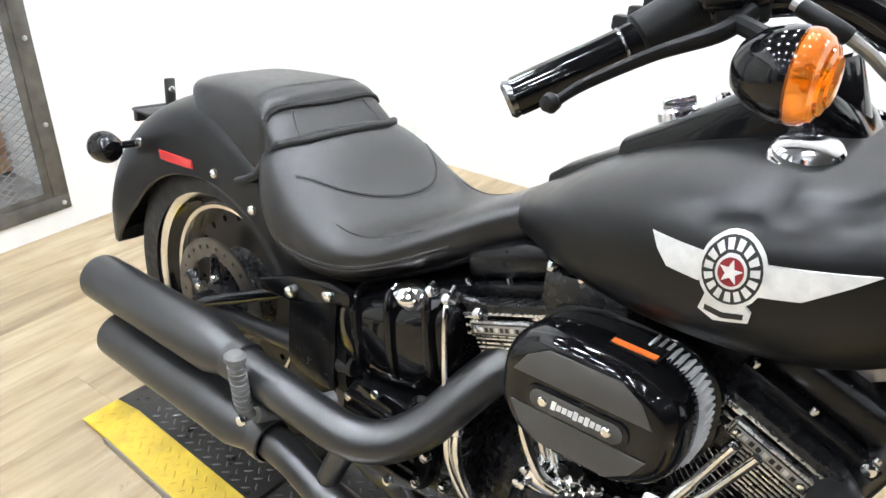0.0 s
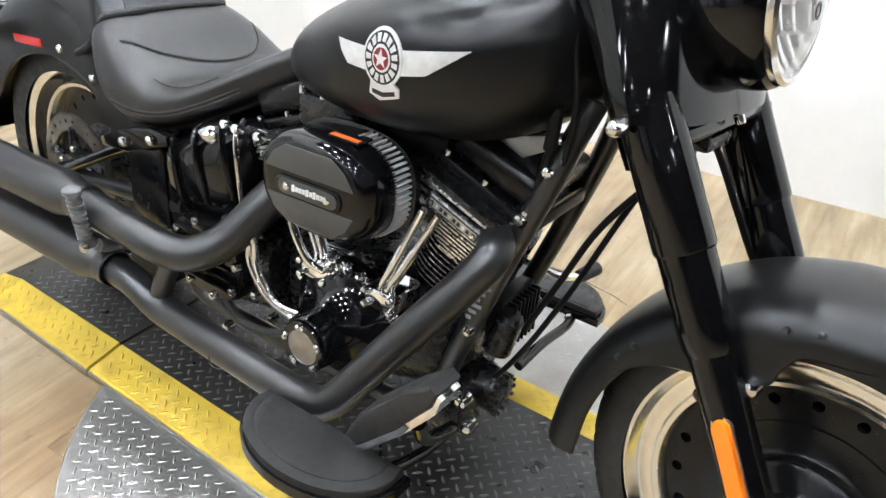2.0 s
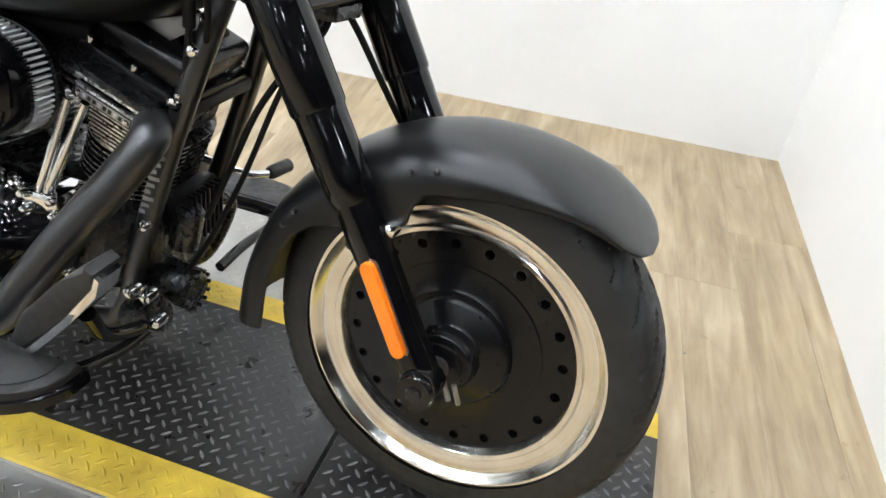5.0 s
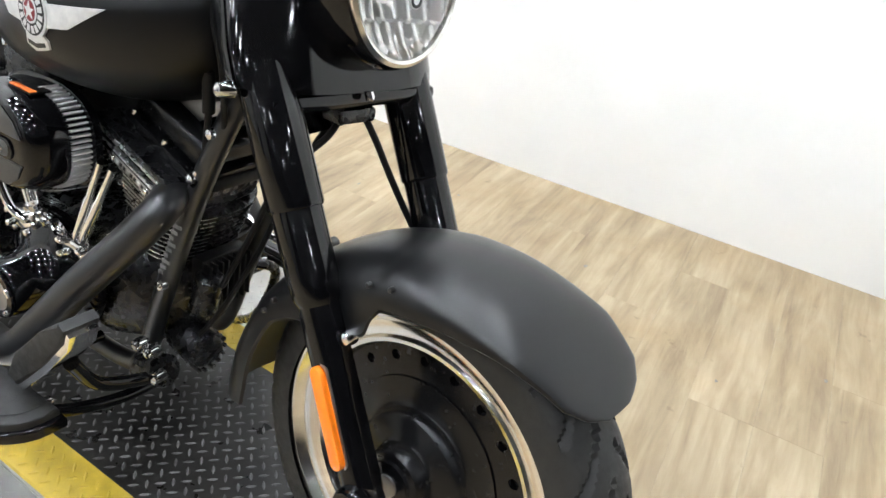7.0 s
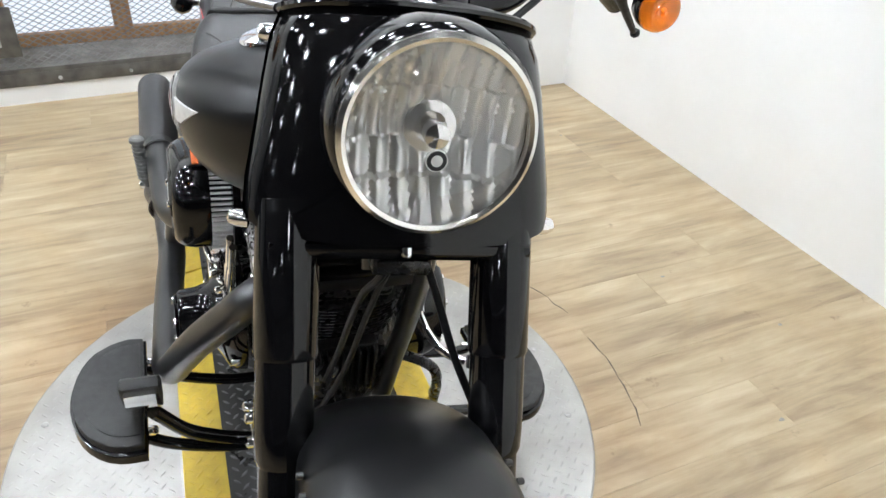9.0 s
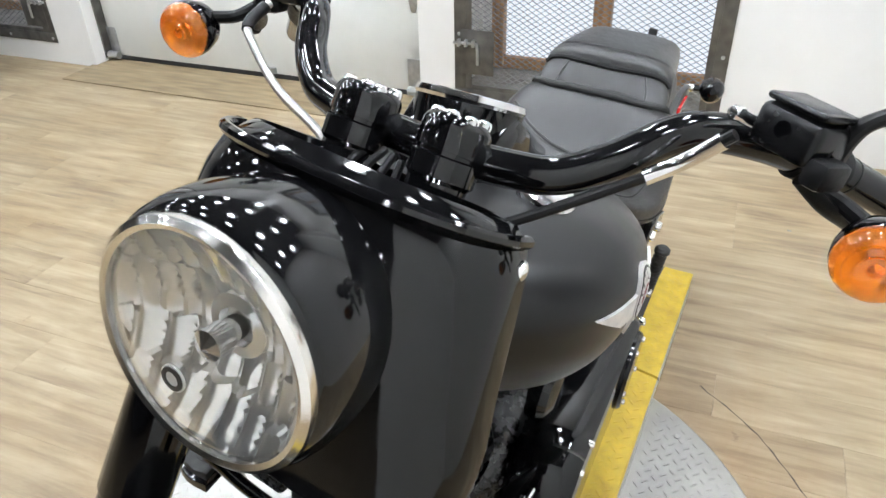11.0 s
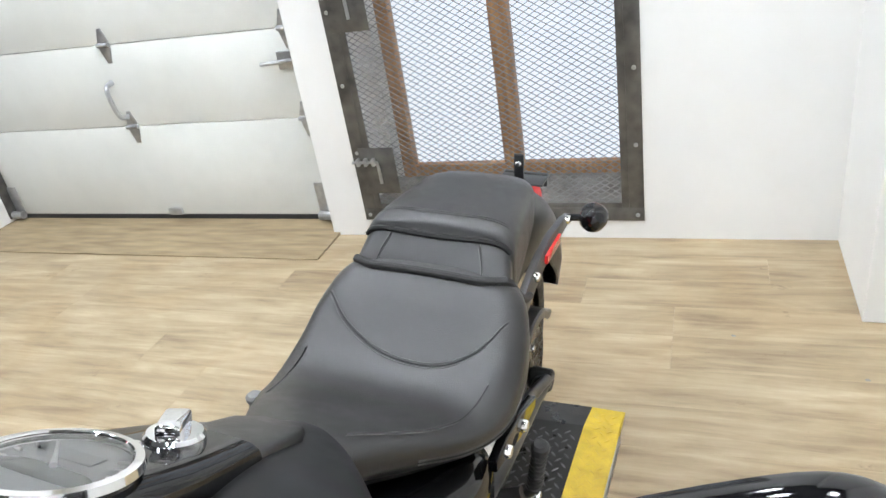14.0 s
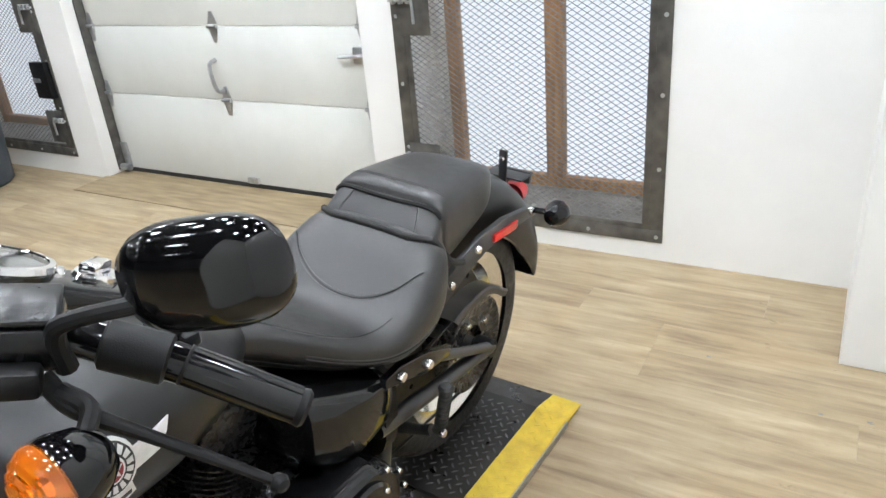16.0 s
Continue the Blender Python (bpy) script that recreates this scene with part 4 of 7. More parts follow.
lens = bpart("headlight_lens", lathe(blank(), slim([(0.0, 0.072), (0.03, 0.071), (0.06, 0.067), (0.09, 0.060), (0.1095, 0.052), (0.1095, 0.049), (0.09, 0.057), (0.06, 0.064), (0.03, 0.068), (0.0, 0.069)]), HC, HA, 64), GLASS, "clear domed headlight lens", nac, True)
bpart("bulb", lathe(blank(), slim([(0.012, 0.0), (0.012, 0.025), (0.010, 0.038), (0.0, 0.042)]), HC, HA, 20), ALU, "", nac, True)
bpart("bulb_seat", lathe(blank(), slim([(0.034, 0.006), (0.032, 0.012), (0.020, 0.014), (0.019, 0.006)]), HC, HA, 32), HEADREF, "", nac, True)
bpart("bulb_shield", lathe(blank(), slim([(0.013, 0.024), (0.015, 0.026), (0.015, 0.044), (0.0, 0.050)]), HC + Vector((0, 0, -0.001)), HA, 24), CHROME, "", nac, True)
badge_at = HC + lamp_v * -0.018 + lamp_u * 0.006
bpart("lens_badge", lathe(blank(), [(0.0, 0.0732), (0.0118, 0.0726), (0.0118, 0.0700), (0.0, 0.0705)], badge_at, HA, 28), EMBLEM, "small round grey lens badge", nac, True)
bpart("badge_ring", lathe(blank(), [(0.0062, 0.0732), (0.0068, 0.0742), (0.0104, 0.0738), (0.0108, 0.0728)], badge_at, HA, 28), BADGE_DARK, "dark ring", nac, True)
bpart("trim_screw", bolt(blank(), (1.416, 0, 0.810), (0.5, 0, -0.8), 0.007, 0.008), CHROME, "", nac, True)
for s in (-1, 1):
    bpart("nacelle_bolt", bolt(blank(), (1.346, s * 0.187 + 0.004, 0.808), (-0.15, s, 0), 0.0115, 0.021), CHROME, "chrome acorn bolt", nac, True)
    bpart("nacelle_bolt", bolt(blank(), (1.238, s * 0.154, 0.998), (-0.15, s, 0), 0.0115, 0.020), CHROME, "chrome acorn bolt", nac, True)
    bm = lathe(blank(), [(0.0, 0.013), (0.010, 0.013), (0.014, 0.010), (0.015, 0.004), (0.020, 0.003), (0.021, -0.004)], (1.222, s * 0.132 + 0.006, 1.008), (-0.5, 0, 0.866), 20)
    bpart("top_nut", bm, CHROME, "chrome cap nut", nac, True)
bpart("nacelle_rim", tube(blank(), [secs[-2][j % 48] + Vector((0.001, 0, 0.006)) for j in range(-12, 13)], 0.006, 8, 2), GLOSS, "raised rim of the nacelle", nac, True)
# triple tree and stem below the nacelle
bpart("fork_bridge", box(blank(), (1.325, -0.16, 0.786), (1.405, 0.165, 0.812), 0.01), GLOSS, "", nac, True)
bpart("steering_head", tube(blank(), [(1.315, 0, 0.72), (1.19, 0, 0.935)], 0.042, 24, 1), GLOSS, "black steering head")

# --- handlebar and controls ---
bar_line = [(1.168, 0, 1.046), (1.163, 0.06, 1.045), (1.153, 0.105, 1.044), (1.138, 0.147, 1.047), (1.108, 0.187, 1.065), (1.074, 0.214, 1.083), (1.045, 0.240, 1.089), (1.010, 0.285, 1.080), (0.978, 0.322, 1.064), (0.945, 0.353, 1.046), (0.880, 0.422, 0.999)]
bar_pts = [(0.893, -0.428, 0.981), (0.952, -0.356, 1.034)] + [(x, -y, z) for x, y, z in bar_line[-3:0:-1]] + bar_line
hb = bpart("handlebar", tube(blank(), bar_pts, 0.0182, 20, 8), GLOSS, "fat gloss black handlebar", None, True)
for s in (-1, 1):
    y = 0.058 if s > 0 else -0.046
    rz = bpart("riser", tube(blank(), [(1.228, y, 0.985), (1.186, y, 1.052)], 0.029, 24, 1), GLOSS, "gloss black riser", hb, True)
    bpart("riser_base", lathe(blank(), [(0.034, 0), (0.036, 0.004), (0.034, 0.01), (0.028, 0.012)], (1.215, y, 1.006), (-0.5, 0, 0.866), 24), CHROME, "bright riser washer", hb, True)
    bpart("riser_clamp", tube(blank(), [(1.199, y, 1.030), (1.196, y, 1.035), (1.186, y, 1.052), (1.1855, y, 1.0535), (1.184, y, 1.0555), (1.1835, y, 1.0565), (1.1715, y, 1.076), (1.169, y, 1.080), (1.167, y, 1.083)], [0.028, 0.033, 0.033, 0.0305, 0.0305, 0.033, 0.033, 0.031, 0.026], 32, 1), GLOSS, "gloss black handlebar clamp", hb, True)
    for dx, dy in ((0.014, -0.016), (-0.014, 0.016), (0.012, 0.018), (-0.012, -0.018)):
        bpart("clamp_bolt", bolt(blank(), (1.168 + dx, y + dy, 1.081 + dx * 0.5), (-0.5, 0, 0.866), 0.0075, 0.008), CHROME, "", hb, True)
    # grip
    g0, g1 = (Vector((0.945, 0.353, 1.046)), Vector((0.874, 0.429, 0.995))) if s > 0 else (Vector((0.952, -0.356, 1.034)), Vector((0.888, -0.434, 0.976)))
    # right grip is a black one, made grey metal to carry bright wall reflections
    bpart("grip", tube(blank(), [g0, g0.lerp(g1, 0.03), g0.lerp(g1, 0.1), g0.lerp(g1, 0.9), g0.lerp(g1, 0.97), g1], [0.0165, 0.0188, 0.0162, 0.0162, 0.0180, 0.015], 24, 1), PLASTIC if s > 0 else GRIP_SHEEN, "round black rubber grip" if s > 0 else "smooth black grip, made grey metal for its bright sheen", hb, True)
    # switch housing
    h0 = Vector((0.978, s * 0.322, 1.064))
    bpart("switch_housing", tube(blank(), [h0 + (g0 - h0) * -0.35, h0 + (g0 - h0) * -0.3, h0 + (g0 - h0) * 0.75, h0 + (g0 - h0) * 0.8], [0.019, 0.0225, 0.0225, 0.019], 20, 1), PLASTIC, "black switch housing", hb, True)
    for k in range(3):
        q = h0.lerp(g0, -0.1 + 0.3 * k)
        bpart("switch_button", box(blank(), q + Vector((-0.042, -0.008, -0.006)), q + Vector((-0.026, 0.008, 0.008)), 0.003), PLASTIC, "", hb, True)
    if s < 0:
        bpart("kill_switch", box(blank(), h0 + Vector((-0.012, -0.006, 0.024)), h0 + Vector((0.006, 0.010, 0.036)), 0.003), RED, "red kill switch", hb, True)
    # master cylinder
    mc = Matrix.Translation((1.043, 0.316, 1.114) if s > 0 else (1.017, -0.311, 1.10)) @ Matrix.Rotation(radians(-s * 26), 4, "Z") @ Matrix.Rotation(radians(-12), 4, "Y") @ Matrix.Scale(0.76 if s > 0 else 0.85, 4)
    bm = box(blank(), (-0.036, -0.042, -0.030), (0.034, 0.042, 0.022), 0.012, None, 3)
    bm.transform(mc)
    bpart("master_cylinder", bm, CASTBLK, "black fluid reservoir with screwed cover", hb, True)
    bm = box(blank(), (-0.034, -0.040, 0.0225), (0.032, 0.040, 0.032), 0.0055, None, 3)
    bm.transform(mc)
    bpart("reservoir_cover", bm, CASTBLK, "", hb, True)
    bm = lathe(blank(), [(0.0, 0.0), (0.010, 0.0), (0.010, 0.003), (0.0, 0.003)], (0.033, 0.0, 0.0), (1, 0, 0), 16)
    bm.transform(mc)
    bpart("sight_glass", bm, GLOSS, "", hb, True)
    bm = tube(blank(), [(0.020, -s * 0.048, -0.010), (0.044, -s * 0.052, -0.004)], 0.009, 12, 1)
    bolt(bm, (0.046, -s * 0.052, -0.003), (1, 0, 0), 0.009, 0.012)
    bm.transform(mc)
    bpart("banjo_bolt", bm, CHROME, "chrome banjo fitting", hb, True)
    bm = box(blank(), (-0.02, s * 0.035, -0.045), (0.03, s * 0.035 + 0.03, -0.012), 0.008)
    bm.transform(mc)
    bpart("lever_perch", bm, PLASTIC, "", hb, True)
    # lever
    lz = 0.0 if s > 0 else 0.006
    up = 0.0 if s > 0 else 0.022
    bm = tube(blank(), [(1.045, s * 0.330, 1.075), (1.035, s * 0.355, 1.052 + lz), (1.00, s * 0.385, 1.022 + lz + up * 0.4), (0.955 + lz * 2, s * 0.425, 0.985 + lz + up * 0.8), (0.928 + lz * 5, s * 0.450, 0.962 + lz * 1.5 + up)], [0.011, 0.010, 0.0075, 0.0065, 0.0055], 12, 6, True, 0.75)
    lathe(bm, [(0.0, -0.009), (0.0065, -0.0065), (0.009, 0.0), (0.0065, 0.0065), (0.0, 0.009)], (0.926 + lz * 5, s * 0.453, 0.961 + lz * 1.5 + up), (0, 1, 0), 14)
    bpart("lever", bm, PLASTIC, "black hand lever with a ball end", hb, True)
    # mirror
    bm = tube(blank(), [(1.030, s * 0.345, 1.085), (1.034, s * 0.352, 1.118), (1.026, s * 0.366, 1.135), (0.985, s * 0.408, 1.150), (0.972, s * 0.416, 1.152)], [0.009, 0.008, 0.007, 0.007, 0.010], 10, 6)
    bpart("mirror_stem", bm, PLASTIC, "black mirror stem", hb, True)
    mm = Matrix.Translation((0.954, s * 0.437, 1.171)) @ Matrix.Rotation(radians(s * 28), 4, "Z") @ Matrix.Rotation(radians(s * 13), 4, "X") @ Matrix.Rotation(radians(-4), 4, "Y")
    secs = []
    for xx, f in ((0.026, 0.25), (0.025, 0.5), (0.020, 0.75), (0.010, 0.93), (0.0, 1.0), (-0.008, 1.0), (-0.012, 0.96)):
        ring = []
        for k in range(40):
            a = 2 * math.pi * k / 40
            c, sn = math.cos(a), math.sin(a)
            ring.append(Vector((xx, s * (math.copysign(abs(c) ** (2 / 3.2), c) * 0.071 * f), math.copysign(abs(sn) ** (2 / 2.6), sn) * (0.042 if sn > 0 else 0.042) * f + 0.004 * math.cos(a) * f)))
        secs.append(ring)
    bm = rings(blank(), secs, True, True)
    bm.transform(mm)
    bpart("mirror_housing", bm, GLOSS, "rounded gloss black mirror housing", hb, True)
    ring = [Vector((-0.0125, s * (math.copysign(abs(math.cos(2 * math.pi * k / 40)) ** (2 / 3.2), math.cos(2 * math.pi * k / 40)) * 0.066), math.copysign(abs(math.sin(2 * math.pi * k / 40)) ** (2 / 2.6), math.sin(2 * math.pi * k / 40)) * 0.038 + 0.004 * math.cos(2 * math.pi * k / 40))) for k in range(40)]
    bm = rings(blank(), [ring, [v + Vector((-0.0015, 0, 0)) for v in ring]], True, True)
    bm.transform(mm)
    bpart("mirror_glass", bm, CHROME, "mirror glass", hb, True)
    # turn signal
    ts = Vector((1.074, 0.406, 1.040)) if s > 0 else Vector((1.118, -0.390, 1.044))
    bpart("turn_signal", lathe(blank(), [(0.006, -0.044), (0.018, -0.039), (0.028, -0.026), (0.0335, -0.010), (0.0345, 0.0), (0.0325, 0.004)], ts, (1, 0.176, 0), 32), GLOSS, "black bullet turn signal body", hb, True)
    sig = bpart("signal_lens", lathe(blank(), [(0.0330, 0.0), (0.0342, 0.005), (0.0335, 0.011), (0.0305, 0.0145), (0.0295, 0.0175), (0.0250, 0.0200), (0.0240, 0.0225), (0.0180, 0.0245), (0.0170, 0.0262), (0.0095, 0.0275), (0.0, 0.0280)], ts, (1, 0.176, 0), 32), ORANGE, "amber signal lens", hb, True)
    sig.visible_shadow = False
    bpart("signal_bowl", lathe(blank(), [(0.0, -0.006), (0.014, -0.005), (0.024, -0.002), (0.031, 0.004)], ts, (1, 0.176, 0), 24), HEADREF, "", hb, True)
    bpart("signal_bulb", lathe(blank(), [(0.0, 0.014), (0.006, 0.012), (0.009, 0.004), (0.009, -0.004)], ts, (1, 0.176, 0), 24), CHROME, "", hb, True)
    bpart("signal_stalk", tube(blank(), [ts + Vector((-0.03, -s * 0.015, 0.012)), ts + Vector((-0.045, -s * 0.04, 0.016)), (1.04, s * 0.345, 1.068)], 0.008, 10, 4), PLASTIC, "", hb, True)
    # hydraulic line and cable
    if s > 0:
        line = [(1.100, 0.277, 1.118), (1.105, 0.235, 1.075), (1.145, 0.18, 1.040), (1.185, 0.12, 1.005), (1.20, 0.06, 0.975)]
    else:
        line = [(1.062, -0.300, 1.085), (1.100, -0.296, 1.070), (1.118, -0.272, 1.055), (1.140, -0.21, 1.024), (1.175, -0.112, 1.015), (1.19, -0.06, 0.985)]
    bpart("hose", tube(blank(), line, 0.0052, 10, 6), PLASTIC if s > 0 else STEEL, "black control hose" if s > 0 else "braided steel control hose", hb, True)
    bpart("hose_sleeve", tube(blank(), curve_pts(line, 6)[1:9], 0.0075, 12, 1), CHROME if s > 0 else PLASTIC, "bright hose sleeve" if s > 0 else "", hb, True)
for k in range(4):
    yy = -0.02 + 0.013 * k
    bpart("cable", tube(blank(), [(1.19 + 0.004 * k, yy, 1.040), (1.222, yy * 1.2, 1.035 - 0.004 * k), (1.238, yy, 1.01), (1.23, yy, 0.985)], 0.0042, 10, 5), PLASTIC, "black looped cable", hb, True)

# --- tank ---
TANK = ((0.635, 0.732, 0.03, 0.012, 0.012), (0.660, 0.738, 0.062, 0.027, 0.025), (0.70, 0.752, 0.105, 0.041, 0.038), (0.75, 0.772, 0.152, 0.057, 0.058), (0.80, 0.790, 0.192, 0.071, 0.080), (0.86, 0.809, 0.222, 0.082, 0.104), (0.92, 0.825, 0.243, 0.089, 0.124), (0.98, 0.838, 0.254, 0.093, 0.136), (1.04, 0.848, 0.256, 0.095, 0.142), (1.10, 0.855, 0.244, 0.091, 0.141), (1.15, 0.862, 0.222, 0.084, 0.132), (1.19, 0.868, 0.192, 0.076, 0.115), (1.22, 0.873, 0.155, 0.064, 0.090), (1.240, 0.876, 0.110, 0.047, 0.062), (1.250, 0.877, 0.05, 0.025, 0.032))


def densify(rows, per=3):
    out = []
    cols = [np.array([r[i] for r in rows]) for i in range(len(rows[0]))]
    n = (len(rows) - 1) * per + 1
    pts = curve_pts([Vector((cols[0][k], cols[1][k], cols[2][k])) for k in range(len(rows))], per)
    pts2 = curve_pts([Vector((cols[3][k], cols[4][k], 0)) for k in range(len(rows))], per)
    return [(a.x, a.y, a.z, b.x, b.y) for a, b in zip(pts, pts2)]


bm = rings(blank(), [super_ring(72, 0, z, w, u, d, x, 2.35, 0.0, 2.9) for x, z, w, u, d in densify(TANK)])
bm.normal_update()
tank_tree = BVHTree.FromBMesh(bm)
tank = bpart("fuel_tank", bm, DENIM, "matte black teardrop fuel tank")


def on_tank(x, z, s, up):
    """A place over the tank's side at that x and z."""
    hit = tank_tree.ray_cast(Vector((x, s * 0.6, z)), Vector((0, -s, 0)))
    if hit[0] is None:
        return Vector((x, s * 0.2, z))
    n = hit[1] if hit[1].y * s > 0 else -hit[1]
    return hit[0] + n * up


def refine(outline, step=0.012):
    out = []
    for (a, b), (c, d) in zip(outline, outline[1:] + outline[:1]):
        n = max(1, int(math.hypot(c - a, d - b) / step))
        out += [(a + (c - a) * k / n, b + (d - b) * k / n) for k in range(n)]
    return out


def tank_plate(name, outline, s, up0, up1, mat, label, parent):
    """A thin plate laid on the tank, cut to an outline and split finely enough to follow it."""
    ol = refine(outline)
    cx, cz = sum(p[0] for p in ol) / len(ol), sum(p[1] for p in ol) / len(ol)
    bm = blank()
    rows = []
    for f in (0.0, 0.34, 0.67, 1.0):
        rows.append([on_tank(cx + (x - cx) * f, cz + (z - cz) * f, s, up1) for x, z in ol])
    rows.append([on_tank(x, z, s, up0) for x, z in ol])
    rings(bm, rows, True, False)
    bmesh.ops.remove_doubles(bm, verts=bm.verts[:], dist=1e-6)
    return bpart(name, bm, mat, label, parent)


EC = (1.022, 0.8415)
for s in (-1, 1):
    wing_r = [(0.9365, 0.8500), (0.963, 0.8500), (0.994, 0.8505), (0.994, 0.8210), (0.960, 0.8225), (0.946, 0.8365)]
    wing_f = [(1.048, 0.8565), (1.090, 0.8625), (1.135, 0.8690), (1.116, 0.8545), (1.0835, 0.8310), (1.048, 0.8245)]
    wing = tank_plate("emblem_wing", wing_r, s, 0.0, 0.0035, EMBLEM, "brushed silver winged tank emblem", tank)
    tank_plate("emblem_wing", wing_f, s, 0.0, 0.0035, EMBLEM, "", tank)
    tank_plate("emblem_tab", [(1.003, 0.812), (0.999, 0.793), (1.015, 0.7855), (1.046, 0.7945), (1.047, 0.806), (1.036, 0.815), (1.022, 0.806)], s, 0.0, 0.0035, EMBLEM, "", tank)
    tank_plate("emblem_tab_bar", [(1.005, 0.8005), (1.022, 0.798), (1.041, 0.803), (1.041, 0.797), (1.022, 0.7915), (1.005, 0.7945)], s, 0.0037, 0.0042, BADGE_DARK, "", tank)
    circ = lambda r, n=28: [(EC[0] + r * 0.86 * math.cos(2 * math.pi * k / n), EC[1] + r * 1.03 * math.sin(2 * math.pi * k / n)) for k in range(n)]
    tank_plate("emblem_ring", circ(0.0355), s, 0.0, 0.005, EMBLEM, "", tank)
    tank_plate("emblem_band", circ(0.0315), s, 0.0045, 0.0056, BADGE_DARK, "black emblem band", tank)
    tank_plate("emblem_centre", circ(0.0165), s, 0.005, 0.0062, EMBLEM, "", tank)
    tank_plate("emblem_disc", circ(0.0135), s, 0.0055, 0.0068, BADGE_RED, "dark red emblem centre", tank)
    star = [(EC[0] + (0.011 if k % 2 == 0 else 0.0045) * math.sin(math.pi * k / 5), EC[1] + (0.0125 if k % 2 == 0 else 0.005) * math.cos(math.pi * k / 5)) for k in range(10)]
    tank_plate("emblem_star", star, s, 0.006, 0.0075, EMBLEM, "", tank)
    for k in range(15):
        a = 2 * math.pi * (k + 0.5) / 15
        ca, sa = math.cos(a), math.sin(a)
        bar = [(EC[0] + (r * ca - t * sa) * 0.86, EC[1] + (r * sa + t * ca) * 1.03) for r, t in ((0.0195, -0.0028), (0.0285, -0.0036), (0.0285, 0.0036), (0.0195, 0.0028))]
        tank_plate("emblem_bar", bar, s, 0.0055, 0.0062, EMBLEM, "", tank)
    # filler cap
    cc = Vector((1.03, s * 0.128, 0.928))
    bpart("filler_cap", lathe(blank(), [(0.038, -0.012), (0.038, 0.001), (0.0365, 0.004), (0.034, 0.005), (0.034, 0.011), (0.031, 0.015), (0.021, 0.018), (0.0, 0.019)], cc, (0, s * 0.28, 1), 40), CHROME, "polished domed filler cap", tank)

# --- console with speedometer ---
secs = []
for x, z, w, u, d in ((0.690, 0.790, 0.030, 0.008, 0.03), (0.72, 0.812, 0.048, 0.010, 0.03), (0.78, 0.846, 0.055, 0.012, 0.04), (0.84, 0.872, 0.060, 0.016, 0.05)):
    secs.append(super_ring(32, 0, z, w, u, d, x, 5.0))
bpart("console_pad", rings(blank(), secs), LEATHER, "black leather tank strip")
secs = []
for x, z, w, u, d in ((0.80, 0.862, 0.058, 0.020, 0.07), (0.85, 0.888, 0.064, 0.026, 0.07), (0.89, 0.909, 0.070, 0.032, 0.07), (0.935, 0.935, 0.074, 0.038, 0.08), (0.98, 0.96, 0.075, 0.044, 0.085), (1.02, 0.955, 0.070, 0.034, 0.085), (1.055, 0.94, 0.058, 0.020, 0.08), (1.075, 0.925, 0.040, 0.010, 0.06)):
    secs.append(super_ring(40, 0, z, w, u, d, x, 4.0))
con = bpart("console", rings(blank(), secs), GLOSS, "gloss black tank console")
GC, GA = Vector((0.968, 0, 0.990)), Vector((-0.44, 0, 0.90)).normalized()
bpart("speedometer_pod", lathe(blank(), [(0.064, -0.14), (0.066, -0.06), (0.068, -0.01), (0.068, 0.004)], GC, GA, 48), GLOSS, "gloss black instrument pod", con)
bpart("speedometer_ring", lathe(blank(), [(0.067, 0.0), (0.070, 0.006), (0.068, 0.013), (0.061, 0.014), (0.058, 0.010)], GC, GA, 56), CHROME, "chrome instrument ring", con)
bpart("dial", lathe(blank(), [(0.0, 0.004), (0.060, 0.004), (0.060, 0.0), (0.0, 0.0)], GC, GA, 40), node_mat("dial_grey", (0.34, 0.34, 0.345), 0.45)[0], "grey instrument dial", con)
u_, v_ = frame_of(GA)
u_ = (Vector((1, 0, 0)) - GA * GA.x).normalized()
v_ = GA.cross(u_)
for k in range(17):
    a = radians(-135 + 270 * k / 16)
    d = u_ * math.cos(a) + v_ * math.sin(a)
    bm = tube(blank(), [GC + GA * 0.005 + d * 0.047, GC + GA * 0.005 + d * (0.055 if k % 2 else 0.057)], 0.0009 if k % 2 else 0.0014, 6, 1)
    bpart("dial_mark", bm, EMBLEM, "", con)
bpart("dial_needle", tube(blank(), [GC + GA * 0.006, GC + GA * 0.006 + (v_ * -0.7 - u_ * 0.7) * 0.045], [0.003, 0.001], 8, 1), EMBLEM, "", con)
bm = blank()
prism(bm, [(-0.022, -0.034), (0.022, -0.034), (0.022, -0.016), (-0.022, -0.016)], lambda u, v, w: GC + u_ * v + v_ * u + GA * (0.0045 + w), 0.0005)
bpart("dial_window", bm, LABEL_GREY, "", con)
bpart("dial_glass", lathe(blank(), [(0.0, 0.0135), (0.060, 0.0125), (0.060, 0.0110), (0.0, 0.0120)], GC, GA, 40), GLASS, "clear dial glass", con)
# ignition switch
bpart("ignition_base", lathe(blank(), [(0.030, -0.004), (0.030, 0.006), (0.027, 0.010), (0.0, 0.011)], (0.848, 0, 0.914), (-0.36, 0, 0.93), 32), CHROME, "chrome ignition switch", con)
bm = box(blank(), (-0.024, -0.013, 0.0), (0.018, 0.013, 0.017), 0.004)
bm.transform(Matrix.Translation((0.848, 0, 0.922)) @ Matrix.Rotation(radians(-17), 4, "Y") @ Matrix.Rotation(radians(25), 4, "Z"))
bpart("ignition_knob", bm, CHROME, "", con)
bpart("console_bolt", bolt(blank(), (0.896, 0.0, 0.944), (-0.36, 0, 0.93), 0.010, 0.010), CHROME, "", con)

# --- rear wheel ---
rw = bpart("rear_wheel", lathe(blank(), [(0.02, -0.14), (0.02, 0.14)], RW, (0, 1, 0), 12, True), STEEL, "solid disc rear wheel with polished rim")
